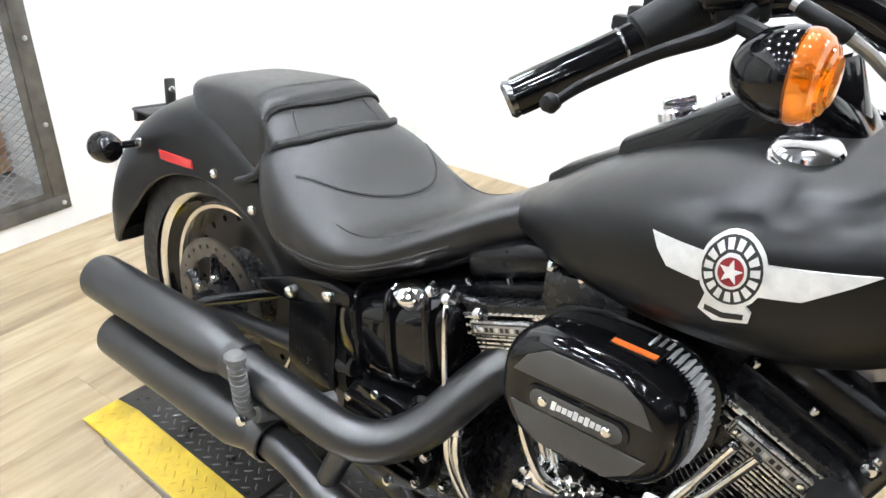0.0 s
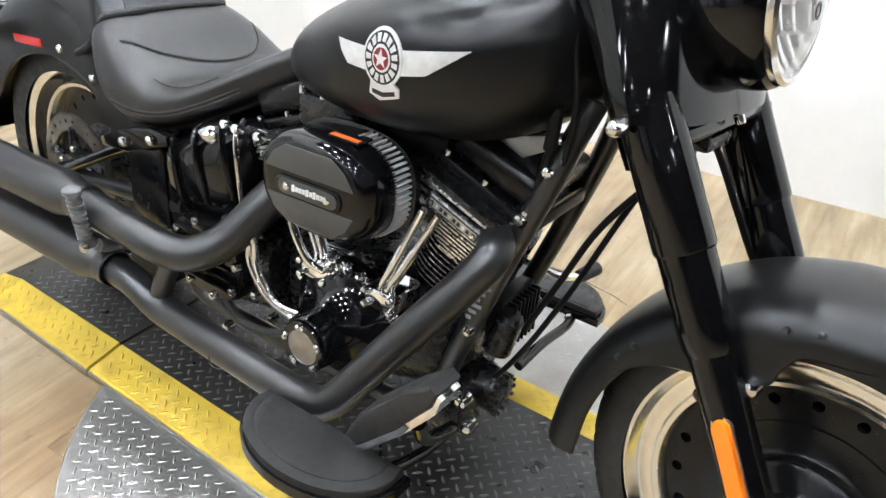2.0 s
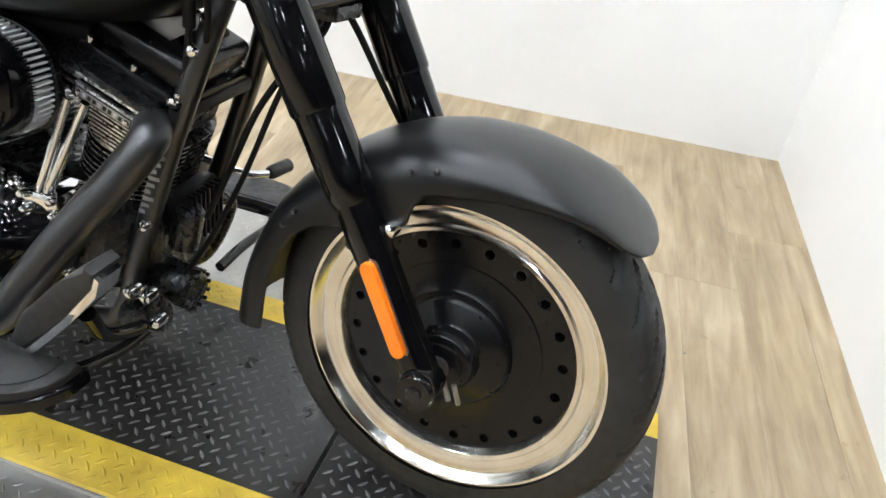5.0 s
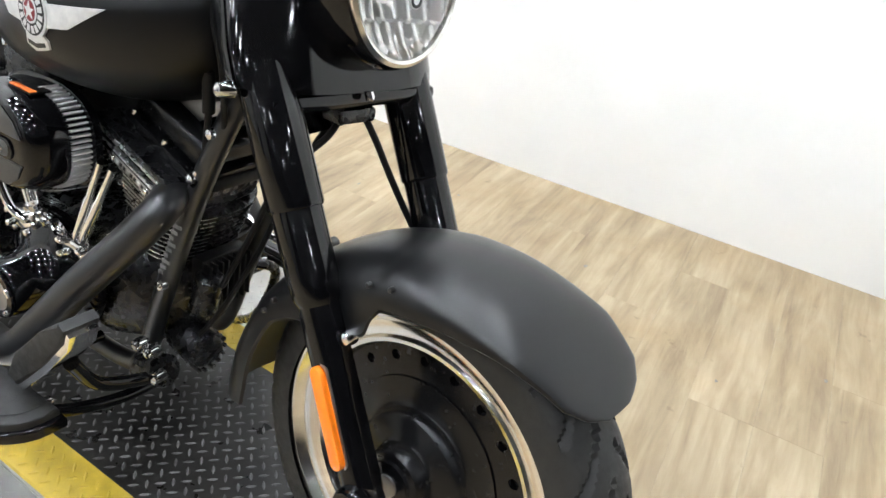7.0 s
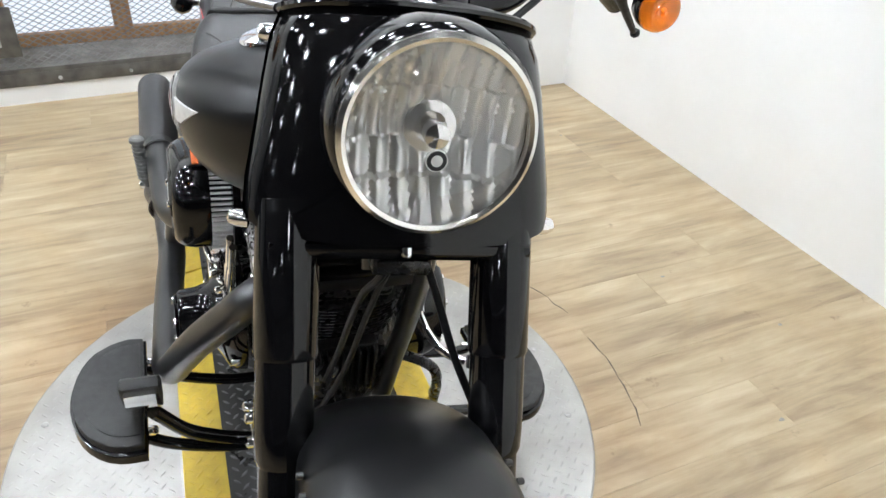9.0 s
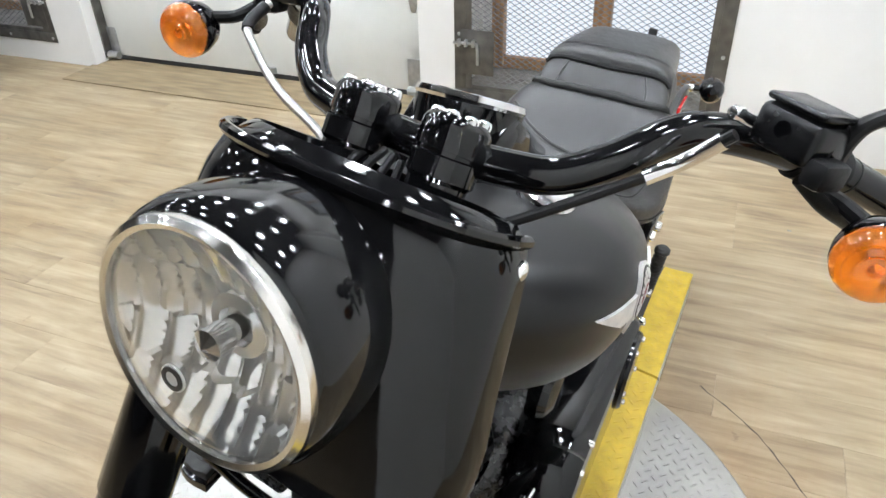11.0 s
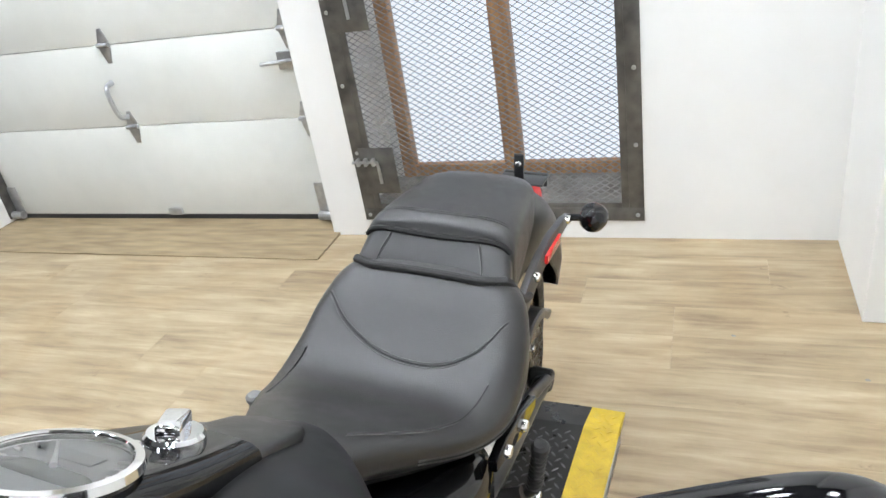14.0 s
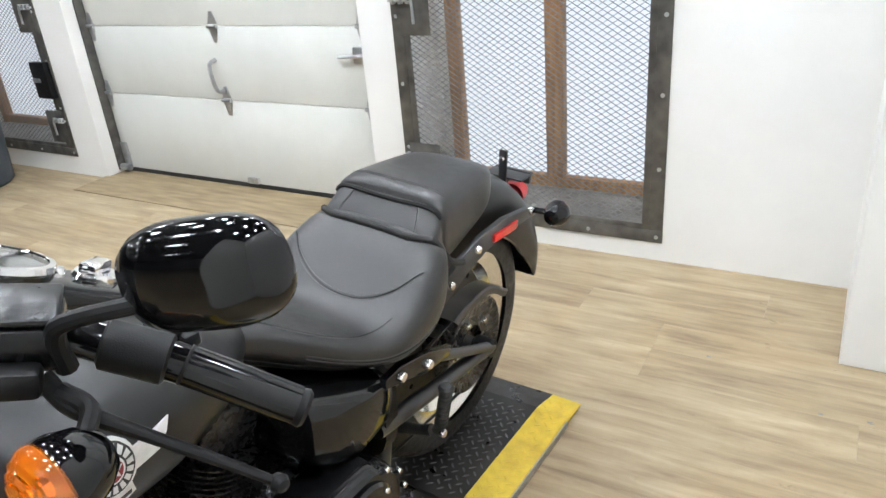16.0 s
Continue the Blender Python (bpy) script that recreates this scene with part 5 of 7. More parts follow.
bpart("tyre", tyre(blank(), RW, 0.336, 0.098, 0.235, 432, 22, 7.0), RUBBER, "wide black rear tyre", rw)
bpart("rim", lathe(blank(), [(0.184, -0.015), (0.187, -0.048), (0.194, -0.060), (0.202, -0.062), (0.205, -0.058), (0.214, -0.062), (0.226, -0.080), (0.238, -0.090), (0.246, -0.092), (0.248, -0.082), (0.24, -0.07), (0.24, 0.07), (0.247, 0.080), (0.246, 0.089), (0.236, 0.086), (0.224, 0.072), (0.204, 0.066), (0.184, 0.040), (0.184, -0.015)], RW, (0, 1, 0), 80), ALU, "polished aluminium rim", rw)
# gloss black band stands in for the tyre's reflection in the rim groove
bpart("rim_dark_band", lathe(blank(), [(0.2055, -0.0585), (0.2075, -0.0615), (0.2140, -0.0645), (0.2225, -0.0765), (0.2245, -0.0788)], RW, (0, 1, 0), 80), GLOSS, "rim groove with the tyre's dark reflection painted in", rw)
bpart("wheel_disc", holed_disc(blank(), RW, -0.024, -0.012, 0.10, 0.186, 20, 0.0085, 0.165), DENIM, "black wheel disc", rw)
bpart("wheel_disc", holed_disc(blank(), RW, 0.042, 0.03, 0.10, 0.187, 20, 0.0085, 0.165), DENIM, "", rw)
bpart("hub", lathe(blank(), [(0.10, -0.024), (0.06, -0.05), (0.045, -0.10), (0.045, -0.118), (0.02, -0.12), (0.0, -0.12)], RW, (0, 1, 0), 40), ENGINE, "", rw)
ROTOR = vary(node_mat("worn_brake_steel", (0.16, 0.15, 0.14), 0.4, 0.9), 14, (0.10, 0.092, 0.085), (0.21, 0.20, 0.185), (0.3, 0.5), 0.1, 200)
bpart("brake_rotor", holed_disc(blank(), RW, -0.100, -0.094, 0.098, 0.140, 26, 0.0050, 0.121), ROTOR, "drilled brake rotor", rw)
for k in range(5):
    a = 2 * math.pi * k / 5 + 0.3
    d = Vector((math.cos(a), 0, math.sin(a)))
    t = Vector((-math.sin(a), 0, math.cos(a)))
    bm = tube(blank(), [RW + d * 0.045 + Vector((0, -0.1, 0)), RW + d * 0.075 + t * 0.008 + Vector((0, -0.1, 0)), RW + d * 0.106 + Vector((0, -0.098, 0))], [0.016, 0.010, 0.014], 8, 4, True, 0.5)
    bpart("rotor_arm", bm, ENGINE, "", rw)
    bpart("rotor_bolt", bolt(blank(), RW + d * 0.058 + Vector((0, -0.106, 0)), (0, -1, 0), 0.009, 0.008), CHROME, "", rw)
bpart("belt_pulley", lathe(blank(), [(0.05, 0.10), (0.10, 0.104), (0.128, 0.104), (0.130, 0.100), (0.130, 0.135), (0.124, 0.137), (0.10, 0.128), (0.05, 0.125)], RW, (0, 1, 0), 60), ENGINE, "black belt pulley", rw)
for k in range(5):
    a = 2 * math.pi * k / 5
    bpart("pulley_bolt", bolt(blank(), RW + Vector((math.cos(a) * 0.07, 0.128, math.sin(a) * 0.07)), (0, 1, 0), 0.009, 0.008), CHROME, "", rw)
bm = tube(blank(), [RW + Vector((0.0, 0.12, 0.133)), RW + Vector((0.25, 0.13, 0.10)), RW + Vector((0.56, 0.14, 0.06))], 0.012, 8, 4, True, 0.3)
tube(bm, [RW + Vector((0.0, 0.12, -0.133)), RW + Vector((0.25, 0.13, -0.10)), RW + Vector((0.56, 0.14, -0.06))], 0.012, 8, 4, True, 0.3)
bpart("drive_belt", bm, RUBBER, "black toothed drive belt")
bm = blank()
secs = []
for k in range(15):
    a = radians(142 - 92 * k / 14)
    r = 0.152 if k < 11 else 0.152 + 0.006 * (k - 10)
    c = RW + Vector((math.cos(a) * r - (0.015 if k == 0 else 0), 0, math.sin(a) * r))
    secs.append([c + Vector((0, y, 0)) + Vector((math.cos(a), 0, math.sin(a))) * h for y, h in ((0.10, 0.0), (0.148, 0.0), (0.152, -0.012), (0.152, 0.004), (0.148, 0.008), (0.10, 0.008))])
rings(bm, secs)
bpart("belt_guard", bm, SATIN, "satin black curved belt guard")

# --- rear fender ---
def rear_fender_prof(a):
    crown = float(np.interp(a, [20, 60, 90, 130, 165, 182], [0.40, 0.415, 0.428, 0.436, 0.445, 0.462]))
    edge = float(np.interp(a, [20, 60, 100, 130, 150, 165, 182], [0.30, 0.292, 0.280, 0.285, 0.296, 0.330, 0.400]))
    w = float(np.interp(a, [20, 120, 165, 182], [0.128, 0.130, 0.122, 0.105]))
    out = []
    for k in range(-12, 13):
        t = k / 12
        s = abs(t)
        if s > 0.66:
            y, r = 1.0, crown - 0.075 - (crown - 0.075 - edge) * (s - 0.66) / 0.34
        else:
            b = s / 0.66 * math.pi / 2
            y, r = math.sin(b) ** 0.95, crown - 0.075 * (1 - math.cos(b) ** 0.9)
        out.append((math.copysign(y * w, t), r))
    return out


rf = bpart("rear_fender", shell(blank(), RW, 22, 179, 56, rear_fender_prof), DENIM, "matte black rear fender")
for s in (-1, 1):
    bm = blank()
    ol = [(0.205, 0.590), (0.175, 0.622), (0.115, 0.648), (0.03, 0.668), (-0.08, 0.668), (-0.20, 0.648), (-0.258, 0.628), (-0.26, 0.612), (-0.20, 0.618), (-0.10, 0.624), (0.0, 0.620), (0.08, 0.604), (0.14, 0.582), (0.19, 0.560)]
    prism(bm, ol, lambda u, v, w, s=s: Vector((u, s * (0.131 + w), v)), 0.014, 0.003)
    st = bpart("fender_strut", bm, SATIN, "black fender strut")
    for x, z in ((0.050, 0.643), (-0.215, 0.636), (0.162, 0.604)):
        bpart("strut_bolt", bolt(blank(), (x, s * 0.146, z), (0, s, 0), 0.0105, 0.009), CHROME, "chrome bolt", st)
    bm = blank()
    prism(bm, refine([(-0.135, 0.643), (-0.022, 0.650), (-0.020, 0.632), (-0.132, 0.624)], 0.02), lambda u, v, w, s=s: Vector((u, s * (0.1455 + w), v)), 0.007, 0.002)
    bpart("side_reflector", bm, RED, "red side reflector", st)
    c = Vector((-0.262, s * 0.196, 0.622))
    ts = bpart("turn_signal", lathe(blank(), [(0.004, -0.036), (0.020, -0.031), (0.030, -0.014), (0.033, 0.004), (0.033, 0.012)], c, (-1, 0, 0), 28), GLOSS, "black bullet rear turn signal")
    bpart("signal_lens", lathe(blank(), [(0.033, 0.010), (0.031, 0.020), (0.020, 0.030), (0.0, 0.034)], c, (-1, 0, 0), 28), node_mat("smoked_lens", (0.10, 0.03, 0.02), 0.1, 0, 0.5)[0], "smoked red lens", ts)
    bpart("signal_stalk", tube(blank(), [(-0.235, s * 0.14, 0.63), (-0.25, s * 0.17, 0.626), (-0.258, s * 0.18, 0.624)], 0.008, 10, 3), GLOSS, "", ts)
# plate bracket, docking post and tail lamp
bm = box(blank(), (-0.40, -0.055, 0.628), (-0.385, 0.055, 0.66), 0.002)
bpart("plate_bracket", bm, SATIN, "black plate bracket", rf)
bpart("plate_bracket", box(blank(), (-0.402, -0.058, 0.652), (-0.33, 0.058, 0.658), 0.002), SATIN, "", rf)
post = bpart("docking_post", box(blank(), (-0.335, -0.012, 0.640), (-0.325, 0.012, 0.734), 0.003), SATIN, "upright black bracket", rf)
bpart("docking_bolt", bolt(blank(), (-0.324, 0, 0.711), (1, 0, 0), 0.008, 0.008), CHROME, "", rf)
bpart("docking_bolt", bolt(blank(), (-0.336, 0, 0.711), (-1, 0, 0), 0.008, 0.008), CHROME, "", rf)
bpart("tail_lamp", lathe(blank(), [(0.0, 0.03), (0.02, 0.028), (0.032, 0.015), (0.034, 0.0), (0.034, -0.02)], (-0.415, 0, 0.585), (-1, 0, 0.2), 28), RED, "red tail lamp", rf)

# --- seat ---
SEAT = ((0.165, 0.690, 0.120, 0.048, 0.060), (0.195, 0.680, 0.158, 0.070, 0.090), (0.24, 0.664, 0.186, 0.092, 0.116), (0.30, 0.636, 0.202, 0.094, 0.094), (0.36, 0.616, 0.206, 0.074, 0.070), (0.42, 0.612, 0.204, 0.053, 0.052), (0.48, 0.627, 0.190, 0.042, 0.044), (0.54, 0.655, 0.168, 0.040, 0.044), (0.60, 0.690, 0.134, 0.040, 0.048), (0.66, 0.722, 0.099, 0.038, 0.044), (0.71, 0.748, 0.076, 0.032, 0.036), (0.745, 0.768, 0.060, 0.024, 0.026), (0.762, 0.780, 0.042, 0.010, 0.014))
secs = []
for x, z, w, u, d in densify(SEAT, 4):
    ring = super_ring(64, 0, z, w, u, d, x, 3.0)
    for v in ring:
        if v.z > z:
            f = max(0.0, 1 - (abs(v.y) / (w * 0.8)) ** 2)
            v.z -= 0.010 * f * math.exp(-((x - 0.42) / 0.13) ** 2)
    secs.append(ring)
bm = rings(blank(), secs)
bm.normal_update()
seat_tree = BVHTree.FromBMesh(bm)
seat = bpart("seat", bm, LEATHER, "wide black leather rider seat")
PILLION = ((-0.104, 0.748, 0.060, 0.012, 0.02), (-0.095, 0.752, 0.088, 0.034, 0.034), (-0.070, 0.752, 0.108, 0.044, 0.058), (-0.03, 0.752, 0.120, 0.054, 0.078), (0.05, 0.748, 0.130, 0.066, 0.092), (0.12, 0.742, 0.138, 0.077, 0.098), (0.158, 0.738, 0.142, 0.080, 0.096), (0.180, 0.733, 0.144, 0.078, 0.092), (0.190, 0.728, 0.142, 0.068, 0.090), (0.203, 0.722, 0.145, 0.060, 0.088), (0.224, 0.712, 0.148, 0.050, 0.080), (0.240, 0.704, 0.144, 0.038, 0.065), (0.250, 0.698, 0.12, 0.018, 0.04))
bm = rings(blank(), [super_ring(64, 0, z, w, u, d, x, 4.2) for x, z, w, u, d in densify(PILLION, 4)])
bm.normal_update()
pill_tree = BVHTree.FromBMesh(bm)
pillion = bpart("pillion_pad", bm, LEATHER, "black leather passenger pad")


def seam(name, tree, pts, parent, r=0.0011, gap=0.004, mat=None, label=""):
    """A double row of stitches, or a welt, pressed onto a surface from above."""
    for off in ((-gap, gap) if gap else (0,)):
        line = []
        for p in curve_pts([Vector((x, y, 0.95)) for x, y in pts], 10):
            hit = tree.ray_cast(Vector((p.x + off, p.y, 0.95)), Vector((0, 0, -1)))
            if hit[0] is not None:
                line.append(hit[0] + Vector((0, 0, r * 0.4)))
        if len(line) > 2:
            bpart(name, tube(blank(), line, r, 6, 1), mat or STITCH, label, parent)


GROOVE = node_mat("dark_seam", (0.004, 0.004, 0.004), 0.8)[0]


def side_seam(name, tree, pts, s, parent, offsets, r, mat, label=""):
    """Stitch lines pressed onto a side from outside; pts are (x, z)."""
    for off in offsets:
        line = []
        for p in curve_pts([Vector((x, 0, z + off)) for x, z in pts], 8):
            hit = tree.ray_cast(Vector((p.x, s * 0.5, p.z)), Vector((0, -s, 0)))
            if hit[0] is not None:
                line.append(hit[0] + Vector((0, s * r * 0.4, 0)))
        if len(line) > 2:
            bpart(name, tube(blank(), line, r, 6, 1), mat, label, parent)


def double_seam(tree, pts, parent, label=""):
    seam("seam", tree, pts, parent, 0.0014, 0, GROOVE, label)
    seam("stitching", tree, pts, parent, 0.0009, 0.0042)


double_seam(seat_tree, [(0.300, -0.164), (0.345, -0.115), (0.378, -0.05), (0.392, 0.02), (0.386, 0.085), (0.352, 0.135), (0.297, 0.168)], seat, "double seam across the seat")
double_seam(seat_tree, [(0.40, -0.165), (0.47, -0.158), (0.55, -0.138)], seat)
double_seam(seat_tree, [(0.40, 0.165), (0.50, 0.150), (0.58, 0.115), (0.645, 0.06)], seat)
for s in (-1, 1):
    side_seam("stitching", seat_tree, [(0.30, 0.600), (0.38, 0.600), (0.46, 0.612), (0.53, 0.640), (0.60, 0.678)], s, seat, (-0.004, 0.004), 0.0010, STITCH)
    side_seam("seam", seat_tree, [(0.30, 0.600), (0.38, 0.600), (0.46, 0.612), (0.53, 0.640), (0.60, 0.678)], s, seat, (0.0,), 0.0014, GROOVE)
seam("welt", seat_tree, [(0.705, -0.066), (0.725, -0.03), (0.732, 0.0), (0.725, 0.03), (0.705, 0.066)], seat, 0.0075, 0, LEATHER, "rolled leather front edge")
seam("welt", pill_tree, [(0.188, -0.138), (0.193, -0.07), (0.195, 0.0), (0.193, 0.07), (0.188, 0.138)], pillion, 0.0052, 0, GROOVE, "black welt below the padded top")
seam("stitching", pill_tree, [(0.150, -0.135), (0.154, 0.0), (0.150, 0.135)], pillion, 0.001, 0.003)
double_seam(pill_tree, [(0.197, -0.085), (0.215, -0.094), (0.238, -0.102)], pillion)
double_seam(pill_tree, [(0.197, 0.085), (0.215, 0.094), (0.238, 0.102)], pillion)
line = []
for k in range(-14, 15):
    y = 0.0105 * k
    x = 0.252 - 0.9 * max(0.0, abs(y) - 0.085) ** 2 * 8
    tops = [hit[0].z for hit in (tree.ray_cast(Vector((x, y, 0.95)), Vector((0, 0, -1))) for tree in (seat_tree, pill_tree)) if hit[0] is not None]
    line.append(Vector((x, y, max(tops) + 0.002)))
line = [Vector((0.13, -0.156, 0.652)), Vector((0.185, -0.158, 0.680))] + line + [Vector((0.185, 0.158, 0.680)), Vector((0.13, 0.156, 0.652))]
bpart("piping", tube(blank(), line, 0.0078, 10, 2), BLACKRUB, "thick black piping", pillion)
bpart("seat_pan", rings(blank(), [super_ring(24, 0, z - d * 0.86, w * 0.80, 0.012, 0.016, x, 3) for x, z, w, u, d in SEAT[1:-2]]), PLASTIC, "", seat)

# --- frame ---
fr = bpart("frame", tube(blank(), [(1.19, 0, 0.88), (1.05, 0, 0.80), (0.85, 0, 0.735), (0.62, 0, 0.68), (0.48, 0, 0.60)], 0.028, 14, 6), GLOSS, "black tubular steel frame")
for s in (-1, 1):
    bpart("down_tube", tube(blank(), [(1.238, s * 0.062, 0.80), (1.208, s * 0.092, 0.69), (1.162, s * 0.104, 0.55), (1.093, s * 0.102, 0.345), (1.05, s * 0.10, 0.205), (1.00, s * 0.10, 0.165), (0.85, s * 0.10, 0.155), (0.52, s * 0.11, 0.16), (0.42, s * 0.12, 0.20), (0.40, s * 0.13, 0.33), (0.41, s * 0.14, 0.47), (0.46, s * 0.09, 0.60)], 0.0185, 14, 8), SATIN, "satin black down tube", fr)
    bm = blank()
    prism(bm, [(0.245, 0.515), (0.33, 0.55), (0.42, 0.575), (0.47, 0.572), (0.47, 0.55), (0.40, 0.53), (0.345, 0.505), (0.25, 0.495)], lambda u, v, w, s=s: Vector((u, s * (0.185 + w), v)), 0.016, 0.003)
    bpart("seat_rail", bm, GLOSS, "", fr)
    for x, z in ((0.334, 0.525), (0.425, 0.553)):
        bpart("rail_bolt", bolt(blank(), (x, s * 0.202, z), (0, s, 0), 0.0115, 0.010), CHROME, "chrome bolt", fr)
    bpart("swingarm", tube(blank(), [(0.44, s * 0.145, 0.40), (0.25, s * 0.15, 0.375), (0.08, s * 0.150, 0.352), (0.0, s * 0.150, 0.345)], [0.020, 0.019, 0.018, 0.022], 14, 5), SATIN, "black swingarm tube", fr)
    bpart("swingarm", tube(blank(), [(-0.010, s * 0.160, 0.346), (0.18, s * 0.164, 0.441), (0.34, s * 0.168, 0.521)], 0.0125, 12, 2), GLOSS if s < 0 else SATIN, "", fr)
    bpart("axle_cap", lathe(blank(), [(0.0, 0.045), (0.022, 0.045), (0.026, 0.041), (0.026, 0.0), (0.018, -0.01)], (0.0, s * 0.125, 0.345), (0, s, 0), 24), PLASTIC, "black axle cap", fr)
# label on the right down tube
for k in range(9):
    bm = blank()
    f = 0.10 + 0.06 * k
    p = Vector((1.161, -0.1225, 0.548)).lerp(Vector((1.088, -0.1205, 0.335)), f)
    box(bm, p + Vector((-0.010, -0.0012, -0.0035)), p + Vector((0.008 - 0.004 * (k % 3), 0.0012, 0.0030)))
    bpart("label_bar", bm, LABEL_GREY, "grey warning print", fr, False, False)

# --- engine ---
eng = bpart("engine", rings(blank(), [super_ring(32, 0.0, z, w, u, d, x, 3.0) for x, z, w, u, d in ((0.66, 0.33, 0.08, 0.07, 0.08), (0.72, 0.33, 0.13, 0.10, 0.11), (0.85, 0.335, 0.155, 0.115, 0.135), (0.98, 0.335, 0.15, 0.115, 0.13), (1.06, 0.33, 0.11, 0.10, 0.11), (1.10, 0.32, 0.06, 0.06, 0.07))]), ENGINE, "black air-cooled twin engine")
bpart("gearbox", rings(blank(), [super_ring(28, -0.02, z, w, u, d, x, 3.5) for x, z, w, u, d in ((0.42, 0.33, 0.08, 0.06, 0.07), (0.46, 0.33, 0.14, 0.095, 0.10), (0.60, 0.335, 0.155, 0.10, 0.11), (0.69, 0.335, 0.14, 0.09, 0.10))]), ENGINE, "black gearbox case", eng)


def cylinder(base, lean, nm, off, e):
    """A finned barrel and head: base point, axis in the x-z plane."""
    ax = Vector((math.sin(radians(lean)), 0, math.cos(radians(lean))))
    dx = Vector((ax.z, 0, -ax.x))
    b = Vector(base)
    barrel = bpart(nm, lathe(blank(), [(0.060, 0.0), (0.060, 0.20)], b, ax, 28, True), ENGINE, "finned black cylinder", eng)
    for k in range(11):
        h = 0.018 + 0.0102 * k
        r = 0.092
        ring0, ring1, cut0, cut1 = [], [], [], []
        for q in range(44):
            a = 2 * math.pi * q / 44
            c, sn = math.cos(a), math.sin(a)
            px = math.copysign(abs(c) ** 0.75, c) * 0.080
            py = math.copysign(abs(sn) ** 0.75, sn) * 0.108
            ring0.append(b + ax * h + dx * px + Vector((0, py, 0)))
            ring1.append(b + ax * (h + 0.0026) + dx * px + Vector((0, py, 0)))
            cut0.append(b + ax * (h + 0.0002) + dx * px * 1.008 + Vector((0, py * 1.008, 0)))
            cut1.append(b + ax * (h + 0.0024) + dx * px * 1.008 + Vector((0, py * 1.008, 0)))
        bpart("cooling_fin", rings(blank(), [ring0, ring1]), ENGINE, "", barrel)
        keep = [i for i in range(44) if math.sin(2 * math.pi * i / 44) < -0.05]
        bpart("fin_edge", rings(blank(), [[cut0[i] for i in keep], [cut1[i] for i in keep]], False, False), FINCUT, "machined fin edge", barrel)
    # head: a row of long fins, a rounded stack of short ones under the badge, and the ribs beside it
    m = Matrix.Translation(b) @ Matrix.Rotation(radians(lean), 4, "Y")
    for k in range(9):
        h = 0.126 + 0.0066 * k
        half = 0.040 * math.sqrt(max(0.05, 1 - ((8 - k) / 9.0) ** 2))
        c = off + e * 0.038
        bm = box(blank(), (c - half, -0.148, h), (c + half, 0.060, h + 0.0030), 0.0008)
        bm.transform(m)
        bpart("head_fin", bm, ENGINE, "", barrel)
        bm = box(blank(), (c - half - 0.0006, -0.1496, h + 0.0003), (c + half + 0.0006, -0.1478, h + 0.0028))
        bm.transform(m)
        bpart("fin_edge", bm, FINCUT, "machined fin edge", barrel, False, False)
    for k in range(3):
        h = 0.180 + 0.0125 * k
        for u0, u1 in ((off - 0.088, off + e * 0.024 - 0.050), (off + e * 0.024 + 0.054, off + 0.088)):
            if u1 - u0 < 0.006:
                continue
            bm = box(blank(), (u0, -0.152, h), (u1, 0.070, h + 0.0050), 0.001)
            bm.transform(m)
            bpart("head_fin", bm, ENGINE, "", barrel)
            bm = box(blank(), (u0 - 0.0006, -0.1536, h + 0.0008), (u1 + 0.0006, -0.1515, h + 0.0044))
            bm.transform(m)
            bpart("fin_edge", bm, FINCUT, "", barrel, False, False)
    bm = box(blank(), (-0.062, -0.128, 0.126), (0.062, 0.075, 0.214), 0.008)
    bm.transform(m)
    bpart("head", bm, ENGINE, "", barrel)
    # long flange with a bright lower edge
    bm = box(blank(), (off - 0.089, -0.153, 0.2135), (off + 0.089, 0.075, 0.226), 0.002)
    bm.transform(m)
    bpart("head_flange", bm, ENGINE, "", barrel)
    bm = box(blank(), (off - 0.0895, -0.1552, 0.2110), (off + 0.0895, -0.1500, 0.2142), 0.0006)
    bm.transform(m)
    bpart("flange_edge", bm, FINCUT, "bright machined edge", barrel)
    # badge plate on the fins
    bo = off + e * 0.024
    bm = box(blank(), (bo - 0.053, -0.160, 0.1800), (bo + 0.053, -0.150, 0.2045), 0.003)
    bm.transform(m)
    bpart("head_badge", bm, FINCUT, "bare metal badge plate on the fins", barrel)
    bm = box(blank(), (bo - 0.049, -0.1610, 0.1838), (bo + 0.049, -0.1598, 0.2007), 0.0004)
    bm.transform(m)
    bpart("badge_field", bm, BADGE_DARK, "", barrel)
    bm = box(blank(), (bo - 0.0465, -0.1617, 0.1860), (bo + 0.0465, -0.1606, 0.1985), 0.0004)
    bm.transform(m)
    bpart("badge_panel", bm, STEEL, "", barrel)
    for k in range(8):
        bm = box(blank(), (bo - 0.034 + 0.0088 * k, -0.1624, 0.1890), (bo - 0.034 + 0.0088 * k + 0.0056, -0.1615, 0.1955), 0.0003)
        bm.transform(m)
        bpart("badge_bar", bm, BADGE_DARK if k % 3 else EMBLEM, "", barrel)
    for q in (-0.041, 0.041):
        bm = bolt(blank(), (bo + q, -0.1615, 0.1922), (0, -1, 0), 0.0052, 0.004)
        bm.transform(m)
        bpart("badge_bolt", bm, CHROME, "", barrel)
    # rocker box
    bm = box(blank(), (-0.088, -0.122, 0.2262), (0.088, 0.08, 0.246), 0.005)
    box(bm, (-0.080, -0.112, 0.248), (0.080, 0.07, 0.300), 0.016, None, 3)
    bm.transform(m)
    bpart("rocker_box", bm, CASTBLK, "black rocker box", barrel)
    for q in (-0.076, 0.0, 0.076):
        bm = bolt(blank(), (q, -0.114, 0.246), (0, 0, 1), 0.0060, 0.009)
        bm.transform(m)
